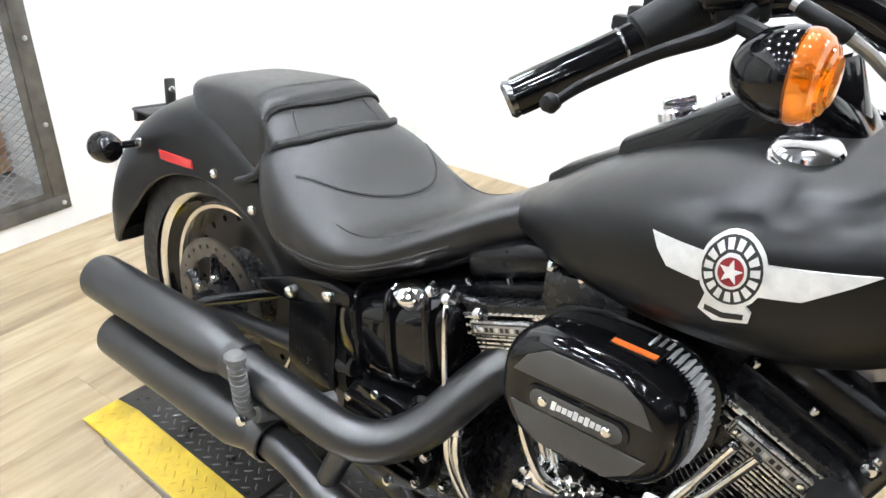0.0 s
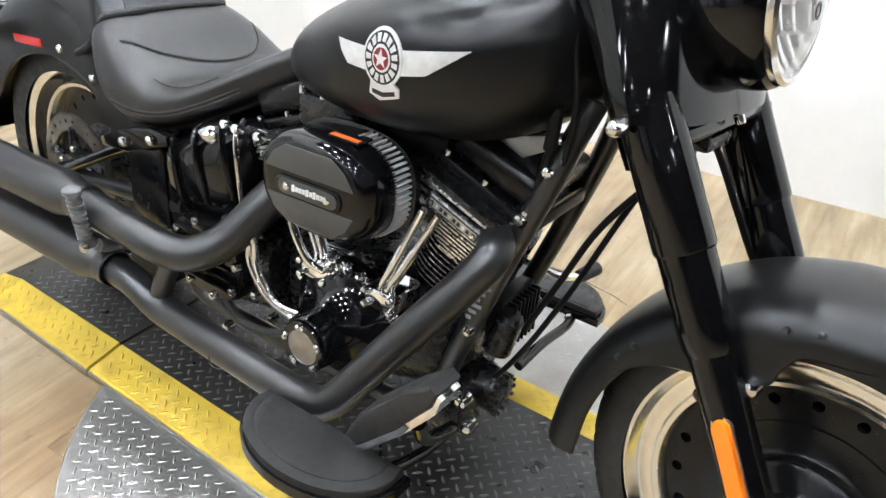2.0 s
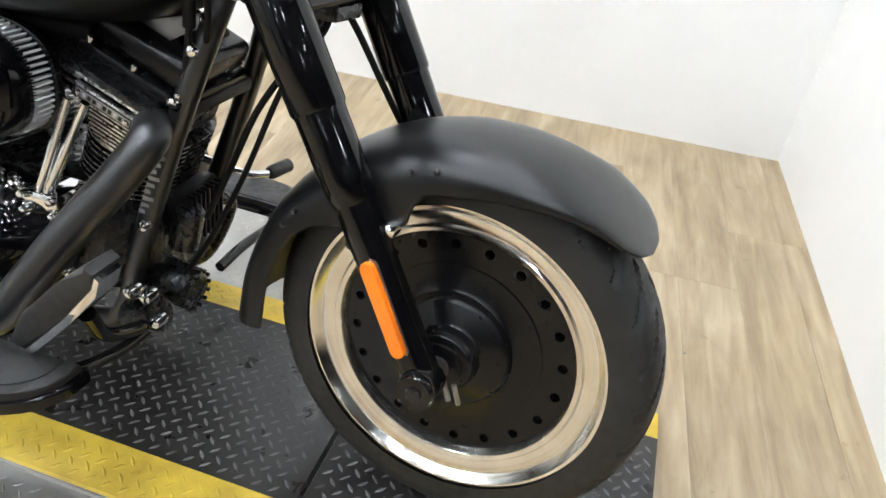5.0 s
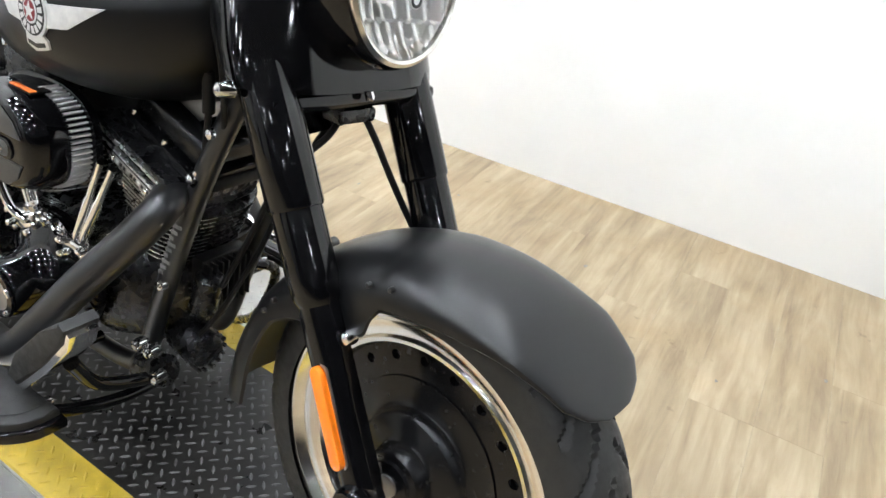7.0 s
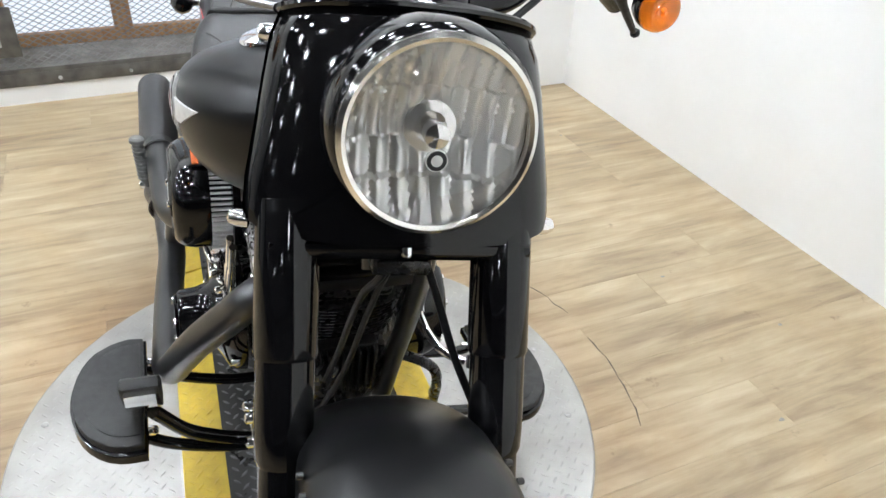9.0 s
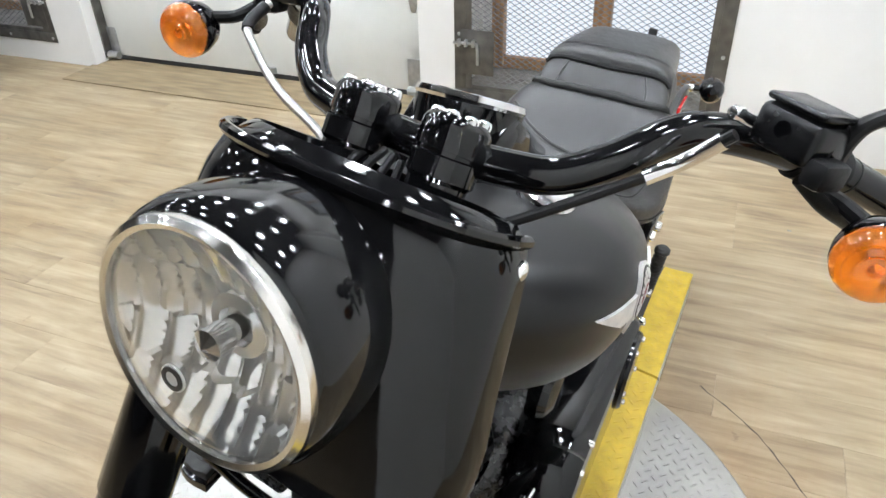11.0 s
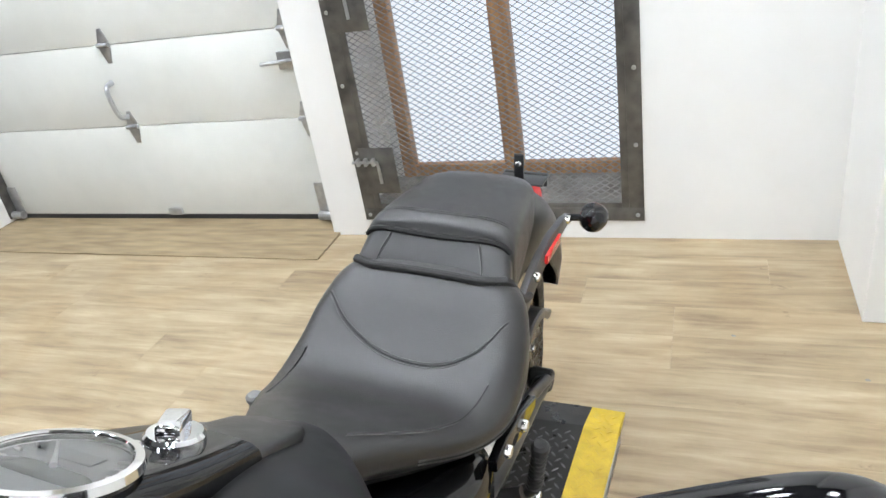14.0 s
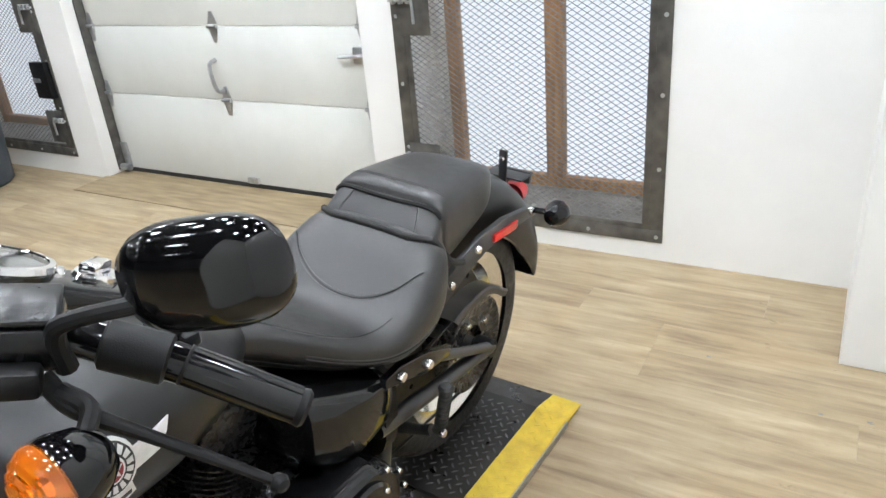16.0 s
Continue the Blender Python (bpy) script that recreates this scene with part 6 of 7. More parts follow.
        bpart("rocker_bolt", bm, CHROME, "chrome bolt", barrel)
    return barrel


cylinder((1.022, 0.0, 0.424), 21.0, "front_cylinder", -0.026, 1)
cylinder((0.790, 0.0, 0.425), -21.0, "rear_cylinder", 0.026, -1)
# gearbox side cover with ribs and bolts
gc = bpart("gear_cover", rings(blank(), [[Vector((0.555 + math.copysign(abs(math.cos(2 * math.pi * k / 36)) ** 0.7, math.cos(2 * math.pi * k / 36)) * 0.10 * f, y, 0.345 + math.copysign(abs(math.sin(2 * math.pi * k / 36)) ** 0.7, math.sin(2 * math.pi * k / 36)) * 0.085 * f)) for k in range(36)] for y, f in ((-0.15, 1.0), (-0.185, 1.0), (-0.198, 0.93), (-0.20, 0.80))]), GLOSS, "gloss black gearbox end cover", eng)
for k in range(5):
    bpart("cover_rib", box(blank(), (0.475, -0.207, 0.295 + 0.024 * k), (0.63, -0.196, 0.303 + 0.024 * k), 0.003), GLOSS, "", gc)
for k in range(8):
    a = 2 * math.pi * k / 8 + 0.2
    bpart("cover_bolt", bolt(blank(), (0.555 + math.cos(a) * 0.092, -0.197, 0.345 + math.sin(a) * 0.078), (0, -1, 0), 0.009, 0.010), CHROME, "chrome bolt", gc)
for x, y, z in ((0.67, -0.17, 0.30), (0.70, -0.18, 0.39), (0.72, -0.175, 0.27), (0.665, -0.16, 0.42), (0.62, -0.20, 0.22), (0.76, -0.17, 0.245)):
    bpart("case_bolt", bolt(blank(), (x, y, z), (0, -1, 0), 0.010, 0.016), CHROME, "chrome bolt", eng)
bpart("starter", tube(blank(), [(0.64, -0.12, 0.435), (0.64, -0.20, 0.435), (0.64, -0.206, 0.435)], [0.034, 0.034, 0.026], 20, 1), GLOSS, "black starter motor", eng)
bpart("oil_hose", tube(blank(), [(0.60, -0.19, 0.27), (0.66, -0.205, 0.25), (0.74, -0.21, 0.262), (0.80, -0.20, 0.285)], 0.009, 10, 6), RUBBER, "black rubber hose", eng)
# pushrod tubes
for x0, x1, z1, y in ((0.984, 1.056, 0.618, -0.188), (0.998, 1.082, 0.616, -0.186), (0.855, 0.800, 0.60, -0.175), (0.838, 0.775, 0.59, -0.172)):
    zb = 0.452 if x0 > 0.9 else 0.44
    pr = bpart("pushrod_tube", tube(blank(), [(x0, y, zb), (x0 + (x1 - x0) * 0.55, y, zb + (z1 - zb) * 0.55), (x0 + (x1 - x0) * 0.57, y, zb + (z1 - zb) * 0.57), (x1, y, z1)], [0.0080, 0.0080, 0.0062, 0.0062], 14, 1), CHROME, "chrome pushrod tube", eng)
for x in (0.990, 0.845):
    lb = bpart("lifter_block", box(blank(), (x - 0.032, -0.200, 0.415), (x + 0.032, -0.125, 0.455), 0.008), CHROME, "chrome lifter block", eng)
    for dx in (-0.026, 0.026):
        for dz in (0.422, 0.448):
            bpart("lifter_bolt", bolt(blank(), (x + dx, -0.201, dz), (0, -1, 0), 0.007, 0.010), CHROME, "", lb)
# cam cover
cam_cover = bpart("cam_cover", lathe(blank(), [(0.118, 0.0), (0.116, 0.02), (0.104, 0.034), (0.080, 0.046), (0.062, 0.060), (0.053, 0.085), (0.050, 0.112), (0.047, 0.118), (0.0, 0.118)], (0.900, -0.158, 0.348), (0, -1, 0), 48), GLOSS, "gloss black cam cover", eng)
bpart("timer_cover", lathe(blank(), [(0.046, 0.0), (0.047, 0.003), (0.045, 0.006), (0.032, 0.006), (0.030, 0.004)], (0.900, -0.2765, 0.344), (0, -1, 0), 40), GLOSS, "", cam_cover)
for k in range(5):
    a = 2 * math.pi * k / 5 + 0.3
    bpart("timer_bolt", bolt(blank(), (0.900 + math.cos(a) * 0.0385, -0.2815, 0.344 + math.sin(a) * 0.0385), (0, -1, 0), 0.0048, 0.004), CHROME, "", cam_cover)
bpart("timer_disc", lathe(blank(), [(0.0, 0.0045), (0.030, 0.0045), (0.031, 0.006), (0.0325, 0.005)], (0.900, -0.2765, 0.344), (0, -1, 0), 36), STEEL, "round bare metal disc", cam_cover)
for k in range(5):
    a = 2 * math.pi * k / 5 + 0.5
    bpart("cover_bolt", bolt(blank(), (0.900 + math.cos(a) * 0.039, -0.2825, 0.344 + math.sin(a) * 0.039), (0, -1, 0), 0.0052, 0.005), CHROME, "", cam_cover)
for x, z in ((0.80, 0.40), (0.79, 0.30), (0.86, 0.455), (0.955, 0.445), (1.005, 0.40), (1.01, 0.31), (0.95, 0.255), (0.85, 0.25)):
    bpart("case_bolt", bolt(blank(), (x, -0.178, z), (0, -1, 0), 0.0085, 0.012), CHROME, "chrome bolt", cam_cover)
for x0, z0, x1, z1 in ((0.955, 0.43, 0.92, 0.40), (1.0, 0.40, 0.95, 0.375), (1.005, 0.32, 0.955, 0.335)):
    bpart("cover_rib", tube(blank(), [(x0, -0.175, z0), (x1, -0.205, z1)], [0.012, 0.010], 10, 1), GLOSS, "", cam_cover)
# chrome oil lines
for k in range(2):
    o = 0.017 * k
    low = [(0.668 + o, -0.196, 0.49), (0.680 + o, -0.198, 0.44), (0.692 + o, -0.202, 0.385), (0.735 + o, -0.203, 0.335), (0.80 + o, -0.20, 0.315 + o), (0.845 + o * 0.4, -0.195, 0.312 + o)]
    line = bpart("oil_line", tube(blank(), low, 0.0070, 12, 8), CHROME, "bent chrome oil line", eng)
    bpart("line_collar", lathe(blank(), [(0.0072, -0.007), (0.0090, -0.005), (0.0090, 0.005), (0.0072, 0.007)], low[1], Vector(low[1]) - Vector(low[0]), 16), CHROME, "", line)
bpart("vent_line", tube(blank(), [(0.640, -0.160, 0.640), (0.646, -0.186, 0.615), (0.658, -0.192, 0.53), (0.668, -0.196, 0.485)], 0.0045, 10, 6), CHROME, "thin chrome vent line", eng)
bpart("breather_line", tube(blank(), [(0.80, -0.20, 0.56), (0.812, -0.215, 0.52), (0.845, -0.215, 0.465), (0.872, -0.205, 0.448)], 0.0075, 12, 6), CHROME, "chrome breather line", eng)
for x, z, r in ((0.872, 0.452, 0.012), (0.89, 0.462, 0.016), (0.905, 0.455, 0.012), (0.92, 0.462, 0.010), (0.948, 0.455, 0.011), (0.885, 0.438, 0.010)):
    bpart("fitting", lathe(blank(), [(0.0, 0.020), (r * 0.6, 0.020), (r * 0.62, 0.008), (r * 0.9, 0.006), (r * 0.9, -0.006), (r * 0.6, -0.008), (r * 0.6, -0.03)], (x, -0.195, z + 0.004), (0.25 * (x - 0.9) * 8, -0.35, 1), 8), CHROME, "chrome hose fitting", eng)
# air cleaner
AC = Vector((0.905, -0.19, 0.624))
AC_TILT = 0.03


def ac_ring(y, f, cx=0.0, wx=0.115, hz=0.080, p=2.75, rot=2.0):
    out = []
    for k in range(56):
        a = 2 * math.pi * k / 56
        c, sn = math.cos(a), math.sin(a)
        u, v = math.copysign(abs(c) ** (2 / p), c) * wx * f, math.copysign(abs(sn) ** (2 / p), sn) * hz * f
        r = radians(rot)
        out.append(Vector((AC.x + cx + u * math.cos(r) - v * math.sin(r), y, AC.z + u * math.sin(r) + v * math.cos(r))))
    return out


ac = bpart("air_cleaner", rings(blank(), [ac_ring(y, f) for y, f in ((-0.212, 1.0), (-0.240, 1.0), (-0.254, 0.965), (-0.265, 0.90), (-0.2705, 0.82), (-0.2715, 0.70))]), GLOSS, "oval gloss black air cleaner cover")
bpart("backing_plate", rings(blank(), [ac_ring(y, f, 0.006, 0.121, 0.085) for y, f in ((-0.166, 0.9), (-0.166, 1.0), (-0.178, 1.0), (-0.180, 0.95))]), GLOSS, "", ac)
bpart("filter_core", rings(blank(), [ac_ring(y, 0.965, 0.002) for y in (-0.179, -0.213)]), PLASTIC, "", ac)
ring = ac_ring(0, 0.985, 0.003)
pl = blank()
cum = [0.0]
for a, b in zip(ring, ring[1:] + ring[:1]):
    cum.append(cum[-1] + (b - a).length)
for k in range(72):
    d = cum[-1] * (k + 0.5) / 72
    i = max(j for j in range(56) if cum[j] <= d)
    f = (d - cum[i]) / (cum[i + 1] - cum[i])
    p = ring[i].lerp(ring[(i + 1) % 56], f)
    if p.x < AC.x + 0.035:
        continue
    n = (p - Vector((AC.x + 0.01, 0, AC.z))).normalized()
    t = Vector((-n.z, 0, n.x))
    base = len(pl.verts)
    vs = [pl.verts.new(p + n * h + t * q + Vector((0, y, 0))) for y in (-0.180, -0.2125) for h, q in ((-0.006, -0.0024), (0.005, -0.0015), (0.005, 0.0015), (-0.006, 0.0024))]
    for q in range(4):
        pl.faces.new((vs[q], vs[(q + 1) % 4], vs[4 + (q + 1) % 4], vs[4 + q]))
bpart("filter_pleats", pl, PLEAT, "grey pleated filter", ac)
lobe = lambda sgn: [(-0.088, sgn * 0.021), (-0.072, sgn * 0.046), (-0.044, sgn * 0.063), (0.046, sgn * 0.063), (0.072, sgn * 0.046), (0.088, sgn * 0.021)]
for sgn in (1, -1):
    bm = blank()
    prism(bm, lobe(sgn), lambda u, v, w: Vector((AC.x + u * 0.99 - v * AC_TILT, -0.2718 - w, AC.z + v * 0.99 + u * AC_TILT)), 0.0022, 0.0012)
    bpart("cover_panel", bm, CHARCOAL, "charcoal recessed panel", ac)
pill_shape = [(0.047 + 0.0125 * math.cos(t), 0.0125 * math.sin(t)) for t in np.linspace(-math.pi / 2, math.pi / 2, 9)] + [(-0.047 - 0.0125 * math.cos(t), 0.0125 * math.sin(t)) for t in np.linspace(math.pi / 2, -math.pi / 2, 9)]
to_ac = lambda base: (lambda u, v, w: Vector((AC.x - 0.001 + u * 0.99 - v * AC_TILT, base - w, AC.z - 0.003 + v * 0.99 + u * AC_TILT)))
bm = blank()
prism(bm, [(u * 1.12, v * 1.35) for u, v in pill_shape], to_ac(-0.2716), 0.003, 0.001)
bpart("cover_badge", bm, GLOSS, "black badge strip", ac)
bm = blank()
prism(bm, pill_shape, to_ac(-0.2744), 0.0015, 0.0008)
bpart("badge_plate", bm, CHARCOAL, "", ac)
for k in range(9):
    x = -0.030 + 0.0072 * k
    h = 0.0065 if k in (0, 4, 6) else 0.0045
    bm = blank()
    prism(bm, [(x, -h * 0.7), (x + 0.0055, -h * 0.7), (x + 0.0068, h), (x + 0.0013, h)], to_ac(-0.2757), 0.0012)
    bpart("badge_bar", bm, EMBLEM, "", ac)
for q in (-0.041, 0.041):
    c = to_ac(-0.2757)(q, 0, 0)
    bpart("badge_bolt", bolt(blank(), c, (0, -1, 0), 0.0065, 0.004), CHROME, "", ac)
bm = blank()
box(bm, (0.911, -0.238, 0.7035), (0.968, -0.205, 0.7065))
bpart("warning_label", bm, PLASTIC, "", ac, False, False)
bpart("warning_label", box(blank(), (0.913, -0.2365, 0.7060), (0.966, -0.2265, 0.7080)), LABEL_ORANGE, "orange strip of a warning label", ac, False, False)
bpart("intake_box", box(blank(), (0.78, -0.17, 0.672), (0.90, -0.06, 0.728), 0.01), ENGINE, "black intake housing", eng)
for x in (0.79, 0.835, 0.88):
    bpart("case_bolt", bolt(blank(), (x, -0.165, 0.73), (0, 0, 1), 0.008, 0.010), CHROME, "", eng)

# black fill added so that the gap below the tank stays dark
bpart("intake_fill", rings(blank(), [super_ring(24, -0.02, 0.665, w, u, u, x, 3.0) for x, w, u in ((0.865, 0.05, 0.03), (0.88, 0.085, 0.055), (0.95, 0.09, 0.060), (1.03, 0.085, 0.055), (1.05, 0.05, 0.03))]), PLASTIC, "black intake body added to fill the gap between the cylinders", eng)
# --- oil tank, battery side, primary ---
secs = []
for x, z, w, u, d in ((0.406, 0.488, 0.120, 0.03, 0.05), (0.414, 0.495, 0.170, 0.045, 0.080), (0.45, 0.508, 0.188, 0.058, 0.098), (0.53, 0.522, 0.197, 0.078, 0.118), (0.60, 0.535, 0.194, 0.088, 0.112), (0.645, 0.553, 0.178, 0.084, 0.090), (0.661, 0.560, 0.130, 0.060, 0.060)):
    secs.append(super_ring(36, 0, z, w, u, d, x, 4.0))
ot = bpart("oil_tank", rings(blank(), secs), GLOSS, "wrap-around gloss black oil tank")
for x in (0.470, 0.545, 0.612):
    hw = 0.191 if x < 0.5 else 0.197 if x < 0.6 else 0.191
    zt = 0.552 + (x - 0.45) * 0.42
    bpart("tank_fold", tube(blank(), [(x - 0.004, -hw * 0.88, zt + 0.018), (x, -hw + 0.003, zt), (x + 0.010, -hw - 0.001, zt - 0.060), (x + 0.020, -hw + 0.002, zt - 0.115), (x + 0.026, -hw * 0.9, zt - 0.145)], [0.004, 0.007, 0.008, 0.007, 0.004], 10, 5), GLOSS, "raised fold in the tank side", ot)
bpart("oil_cap", lathe(blank(), [(0.024, -0.015), (0.027, 0.0), (0.025, 0.005), (0.015, 0.009), (0.0, 0.010)], (0.568, -0.172, 0.606), (0, -0.35, 0.93), 28), CHROME, "domed chrome oil cap", ot)
bm = tube(blank(), [(0.60, -0.15, 0.612), (0.66, -0.15, 0.622), (0.69, -0.14, 0.62)], 0.008, 10, 4)
bpart("oil_hose", bm, ENGINE, "", ot)
for x in (0.615, 0.645, 0.70):
    bpart("tank_bolt", bolt(blank(), (x, -0.178, 0.628), (0, -1, 0.4), 0.010, 0.012), CHROME, "chrome bolt", ot)
secs = []
for x, z, w, d in ((0.372, 0.44, 0.13, 0.14), (0.385, 0.44, 0.160, 0.15), (0.43, 0.45, 0.165, 0.15)):
    secs.append(super_ring(24, 0, z, w, 0.09, d, x, 4.0))
inner_fender = bpart("inner_fender", rings(blank(), secs), PLASTIC, "black inner fender")
secs = []
for x, hz, hw in ((0.286, 0.050, 0.006), (0.290, 0.068, 0.011), (0.32, 0.082, 0.013), (0.37, 0.092, 0.013), (0.400, 0.094, 0.012), (0.406, 0.086, 0.008)):
    secs.append(super_ring(24, -0.160, 0.415 + (x - 0.286) * 0.15, hw, hz, hz, x, 4.0))
bpart("side_cover", rings(blank(), secs), CASTBLK, "smooth black side cover", inner_fender)
pr_secs = []
for y, f in ((0.13, 0.96), (0.14, 1.0), (0.205, 1.0), (0.228, 0.95), (0.238, 0.86), (0.240, 0.6)):
    ring = []
    for k in range(64):
        a = 2 * math.pi * k / 64
        c, sn = math.cos(a), math.sin(a)
        r = (0.105 if c < 0 else 0.125)
        ring.append(Vector(((0.58 if c < 0 else 0.90) + c * r * f, y, 0.335 + math.copysign(abs(sn) ** 0.9, sn) * (r if abs(c) > 0.35 else 0.115) * f)))
    pr_secs.append(ring)
prim = bpart("primary_cover", rings(blank(), pr_secs), GLOSS, "long gloss black primary cover")
bpart("derby_cover", lathe(blank(), [(0.082, 0.0), (0.082, 0.006), (0.076, 0.012), (0.0, 0.014)], (0.60, 0.238, 0.345), (0, 1, 0), 48), GLOSS, "round black clutch cover", prim)
for k in range(5):
    a = 2 * math.pi * k / 5
    bpart("cover_bolt", bolt(blank(), (0.60 + math.cos(a) * 0.07, 0.25, 0.345 + math.sin(a) * 0.07), (0, 1, 0), 0.006, 0.005), CHROME, "", prim)
for k in range(12):
    a = 2 * math.pi * k / 12
    x = (0.58 if math.cos(a) < 0 else 0.90) + math.cos(a) * 0.105
    bpart("cover_bolt", bolt(blank(), (x, 0.236, 0.335 + math.sin(a) * 0.098), (0, 1, 0), 0.0065, 0.008), CHROME, "", prim)
bm = tube(blank(), [(1.05, 0.10, 0.33), (1.09, 0.19, 0.30), (1.0, 0.245, 0.12), (0.87, 0.30, 0.006)], 0.011, 10, 6)
bpart("side_stand", bm, ENGINE, "black side stand")

# --- exhaust ---
ex = bpart("exhaust", tube(blank(), [(0.735, -0.12, 0.555), (0.70, -0.165, 0.505), (0.655, -0.215, 0.435), (0.605, -0.255, 0.398), (0.545, -0.277, 0.392), (0.45, -0.285, 0.402), (0.36, -0.288, 0.409), (0.27, -0.288, 0.415)], 0.0335, 24, 8), SATIN, "satin black twin exhaust")
bpart("header_pipe", tube(blank(), [(1.135, -0.115, 0.585), (1.168, -0.165, 0.578), (1.145, -0.196, 0.530), (1.082, -0.243, 0.436), (1.022, -0.277, 0.345), (0.983, -0.295, 0.288), (0.945, -0.302, 0.267), (0.88, -0.300, 0.260), (0.71, -0.292, 0.256), (0.57, -0.282, 0.250), (0.515, -0.280, 0.252), (0.475, -0.281, 0.266), (0.43, -0.284, 0.284), (0.34, -0.288, 0.292)], [0.0285, 0.0285, 0.0285, 0.0285, 0.0285, 0.029, 0.030, 0.0305, 0.0305, 0.0305, 0.0305, 0.0305, 0.0305, 0.0305], 24, 8), SATIN, "satin black front header pipe", ex)
bpart("pipe_seam", lathe(blank(), [(0.0305, -0.003), (0.0320, -0.001), (0.0320, 0.001), (0.0305, 0.003)], (0.71, -0.292, 0.248), (1, 0, 0.1), 28), SATIN, "", ex)
bpart("crossover", tube(blank(), [(0.50, -0.275, 0.25), (0.53, -0.27, 0.33), (0.56, -0.262, 0.385)], 0.020, 14, 4), SATIN, "", ex)
for x0, x1, z0, z1 in ((0.30, -0.140, 0.4135, 0.400), (0.365, -0.098, 0.292, 0.286)):
    a, b = Vector((x0, -0.289, z0)), Vector((x1, -0.292, z1))
    mf = bpart("muffler", tube(blank(), [a, a.lerp(b, 0.03), a.lerp(b, 0.13), a.lerp(b, 0.97), a.lerp(b, 0.995), b, b + Vector((0.02, 0, 0)), b + Vector((0.10, 0, 0))], [0.034, 0.036, 0.0475, 0.0475, 0.0470, 0.045, 0.041, 0.041], 36, 1, False), SATIN, "long satin black muffler", ex)
    bpart("muffler_clamp", lathe(blank(), [(0.0355, -0.016), (0.038, -0.014), (0.038, 0.014), (0.0355, 0.016)], a + Vector((0.01, 0, 0)), (1, 0, 0), 32), SATIN, "", ex)
    bpart("muffler_baffle", lathe(blank(), [(0.041, 0.0), (0.02, 0.0), (0.02, 0.05)], b + Vector((0.06, 0, 0)), (1, 0, 0), 24), PLASTIC, "", mf)

# --- pegs, boards and pedals ---
def moved(bm, m):
    bm.transform(m)
    return bm


for s in (-1, 1):
    px, py = (0.012, 0.0) if s < 0 else (-0.052, -0.115)
    shift = Matrix.Translation((px, py, -0.02 if s > 0 else 0.0))
    pg = bpart("passenger_peg", moved(tube(blank(), [(0.358, s * 0.318, 0.352), (0.358, s * 0.330, 0.375), (0.352, s * 0.338, 0.462), (0.352, s * 0.339, 0.470)], [0.011, 0.0125, 0.0130, 0.011], 20, 1), shift), PEGRUB if s < 0 else RUBBER, "folded ribbed grey rubber passenger peg" if s < 0 else "folded ribbed black rubber passenger peg")
    for k in range(9):
        z = 0.372 + 0.0098 * k
        bpart("peg_rib", moved(lathe(blank(), [(0.0122, -0.0032), (0.0150, -0.0018), (0.0150, 0.0018), (0.0122, 0.0032)], (0.3575 - 0.0006 * k, s * (0.329 + 0.001 * k), z), (0, 0, 1), 20), shift), PEGRUB if s < 0 else RUBBER, "", pg)
    bpart("peg_cap", moved(lathe(blank(), [(0.0, 0.012), (0.012, 0.011), (0.0175, 0.006), (0.0175, -0.002), (0.012, -0.006)], (0.352, s * 0.3385, 0.466), (0, 0, 1), 20), shift), PEGRUB if s < 0 else RUBBER, "", pg)
    bpart("peg_clevis", moved(tube(blank(), [(0.358, s * 0.305, 0.345), (0.365, s * 0.27, 0.335), (0.40, s * 0.17, 0.33)], [0.014, 0.013, 0.016], 12, 4), shift), PEGRUB if s < 0 else RUBBER, "", pg)
    bpart("peg_bolt", moved(bolt(blank(), (0.360, s * 0.335, 0.352), (0, s, 0), 0.010, 0.008), shift), CHROME, "", pg)
    # half-moon floorboard
    ol = [(0.882, 0.340), (0.882, 0.368)]
    for k in range(19):
        t = math.pi * (1 - k / 18)
        ol.append((1.029 + 0.147 * math.cos(t), 0.368 + 0.098 * math.sin(t)))
    ol += [(1.176, 0.340)]
    fb = bpart("floorboard", prism(blank(), ol, lambda u, v, w, s=s: Vector((u, s * v, 0.230 - s * 0.033 + w)), 0.018, 0.004), GLOSS, "half-moon black rider footboard")
    ol2 = [(1.019 + (u - 1.019) * 0.94, 0.35 + (v - 0.345) * 0.92) for u, v in ol]
    bpart("board_pad", prism(blank(), ol2, lambda u, v, w, s=s: Vector((u, s * v, 0.2485 - s * 0.033 + w)), 0.013, 0.004), RUBBER, "black rubber footboard pad", fb)
    ol3 = [(1.019 + (u - 1.019) * 0.80, 0.355 + (v - 0.345) * 0.74) for u, v in ol]
    bpart("pad_inset", prism(blank(), ol3, lambda u, v, w, s=s: Vector((u, s * v, 0.2618 - s * 0.033 + w)), 0.0016, 0.0008), RUBBER, "", fb)
    for x in (0.93, 1.11):
        bpart("board_arm", tube(blank(), [(x, s * 0.36, 0.230 - s * 0.033), (x + 0.01, s * 0.30, 0.215 - s * 0.02), (x + 0.005, s * 0.20, 0.20), (x, s * 0.11, 0.19)], 0.011, 12, 5), GLOSS, "", fb)
        bpart("board_bolt", bolt(blank(), (x, s * 0.335, 0.231 - s * 0.033), (0, -s, 0), 0.010, 0.012), CHROME, "", fb)
# brake pedal
pad = [(1.005, 0.255), (1.03, 0.250), (1.10, 0.305), (1.150, 0.352), (1.158, 0.372), (1.145, 0.378), (1.10, 0.350), (1.03, 0.295)]
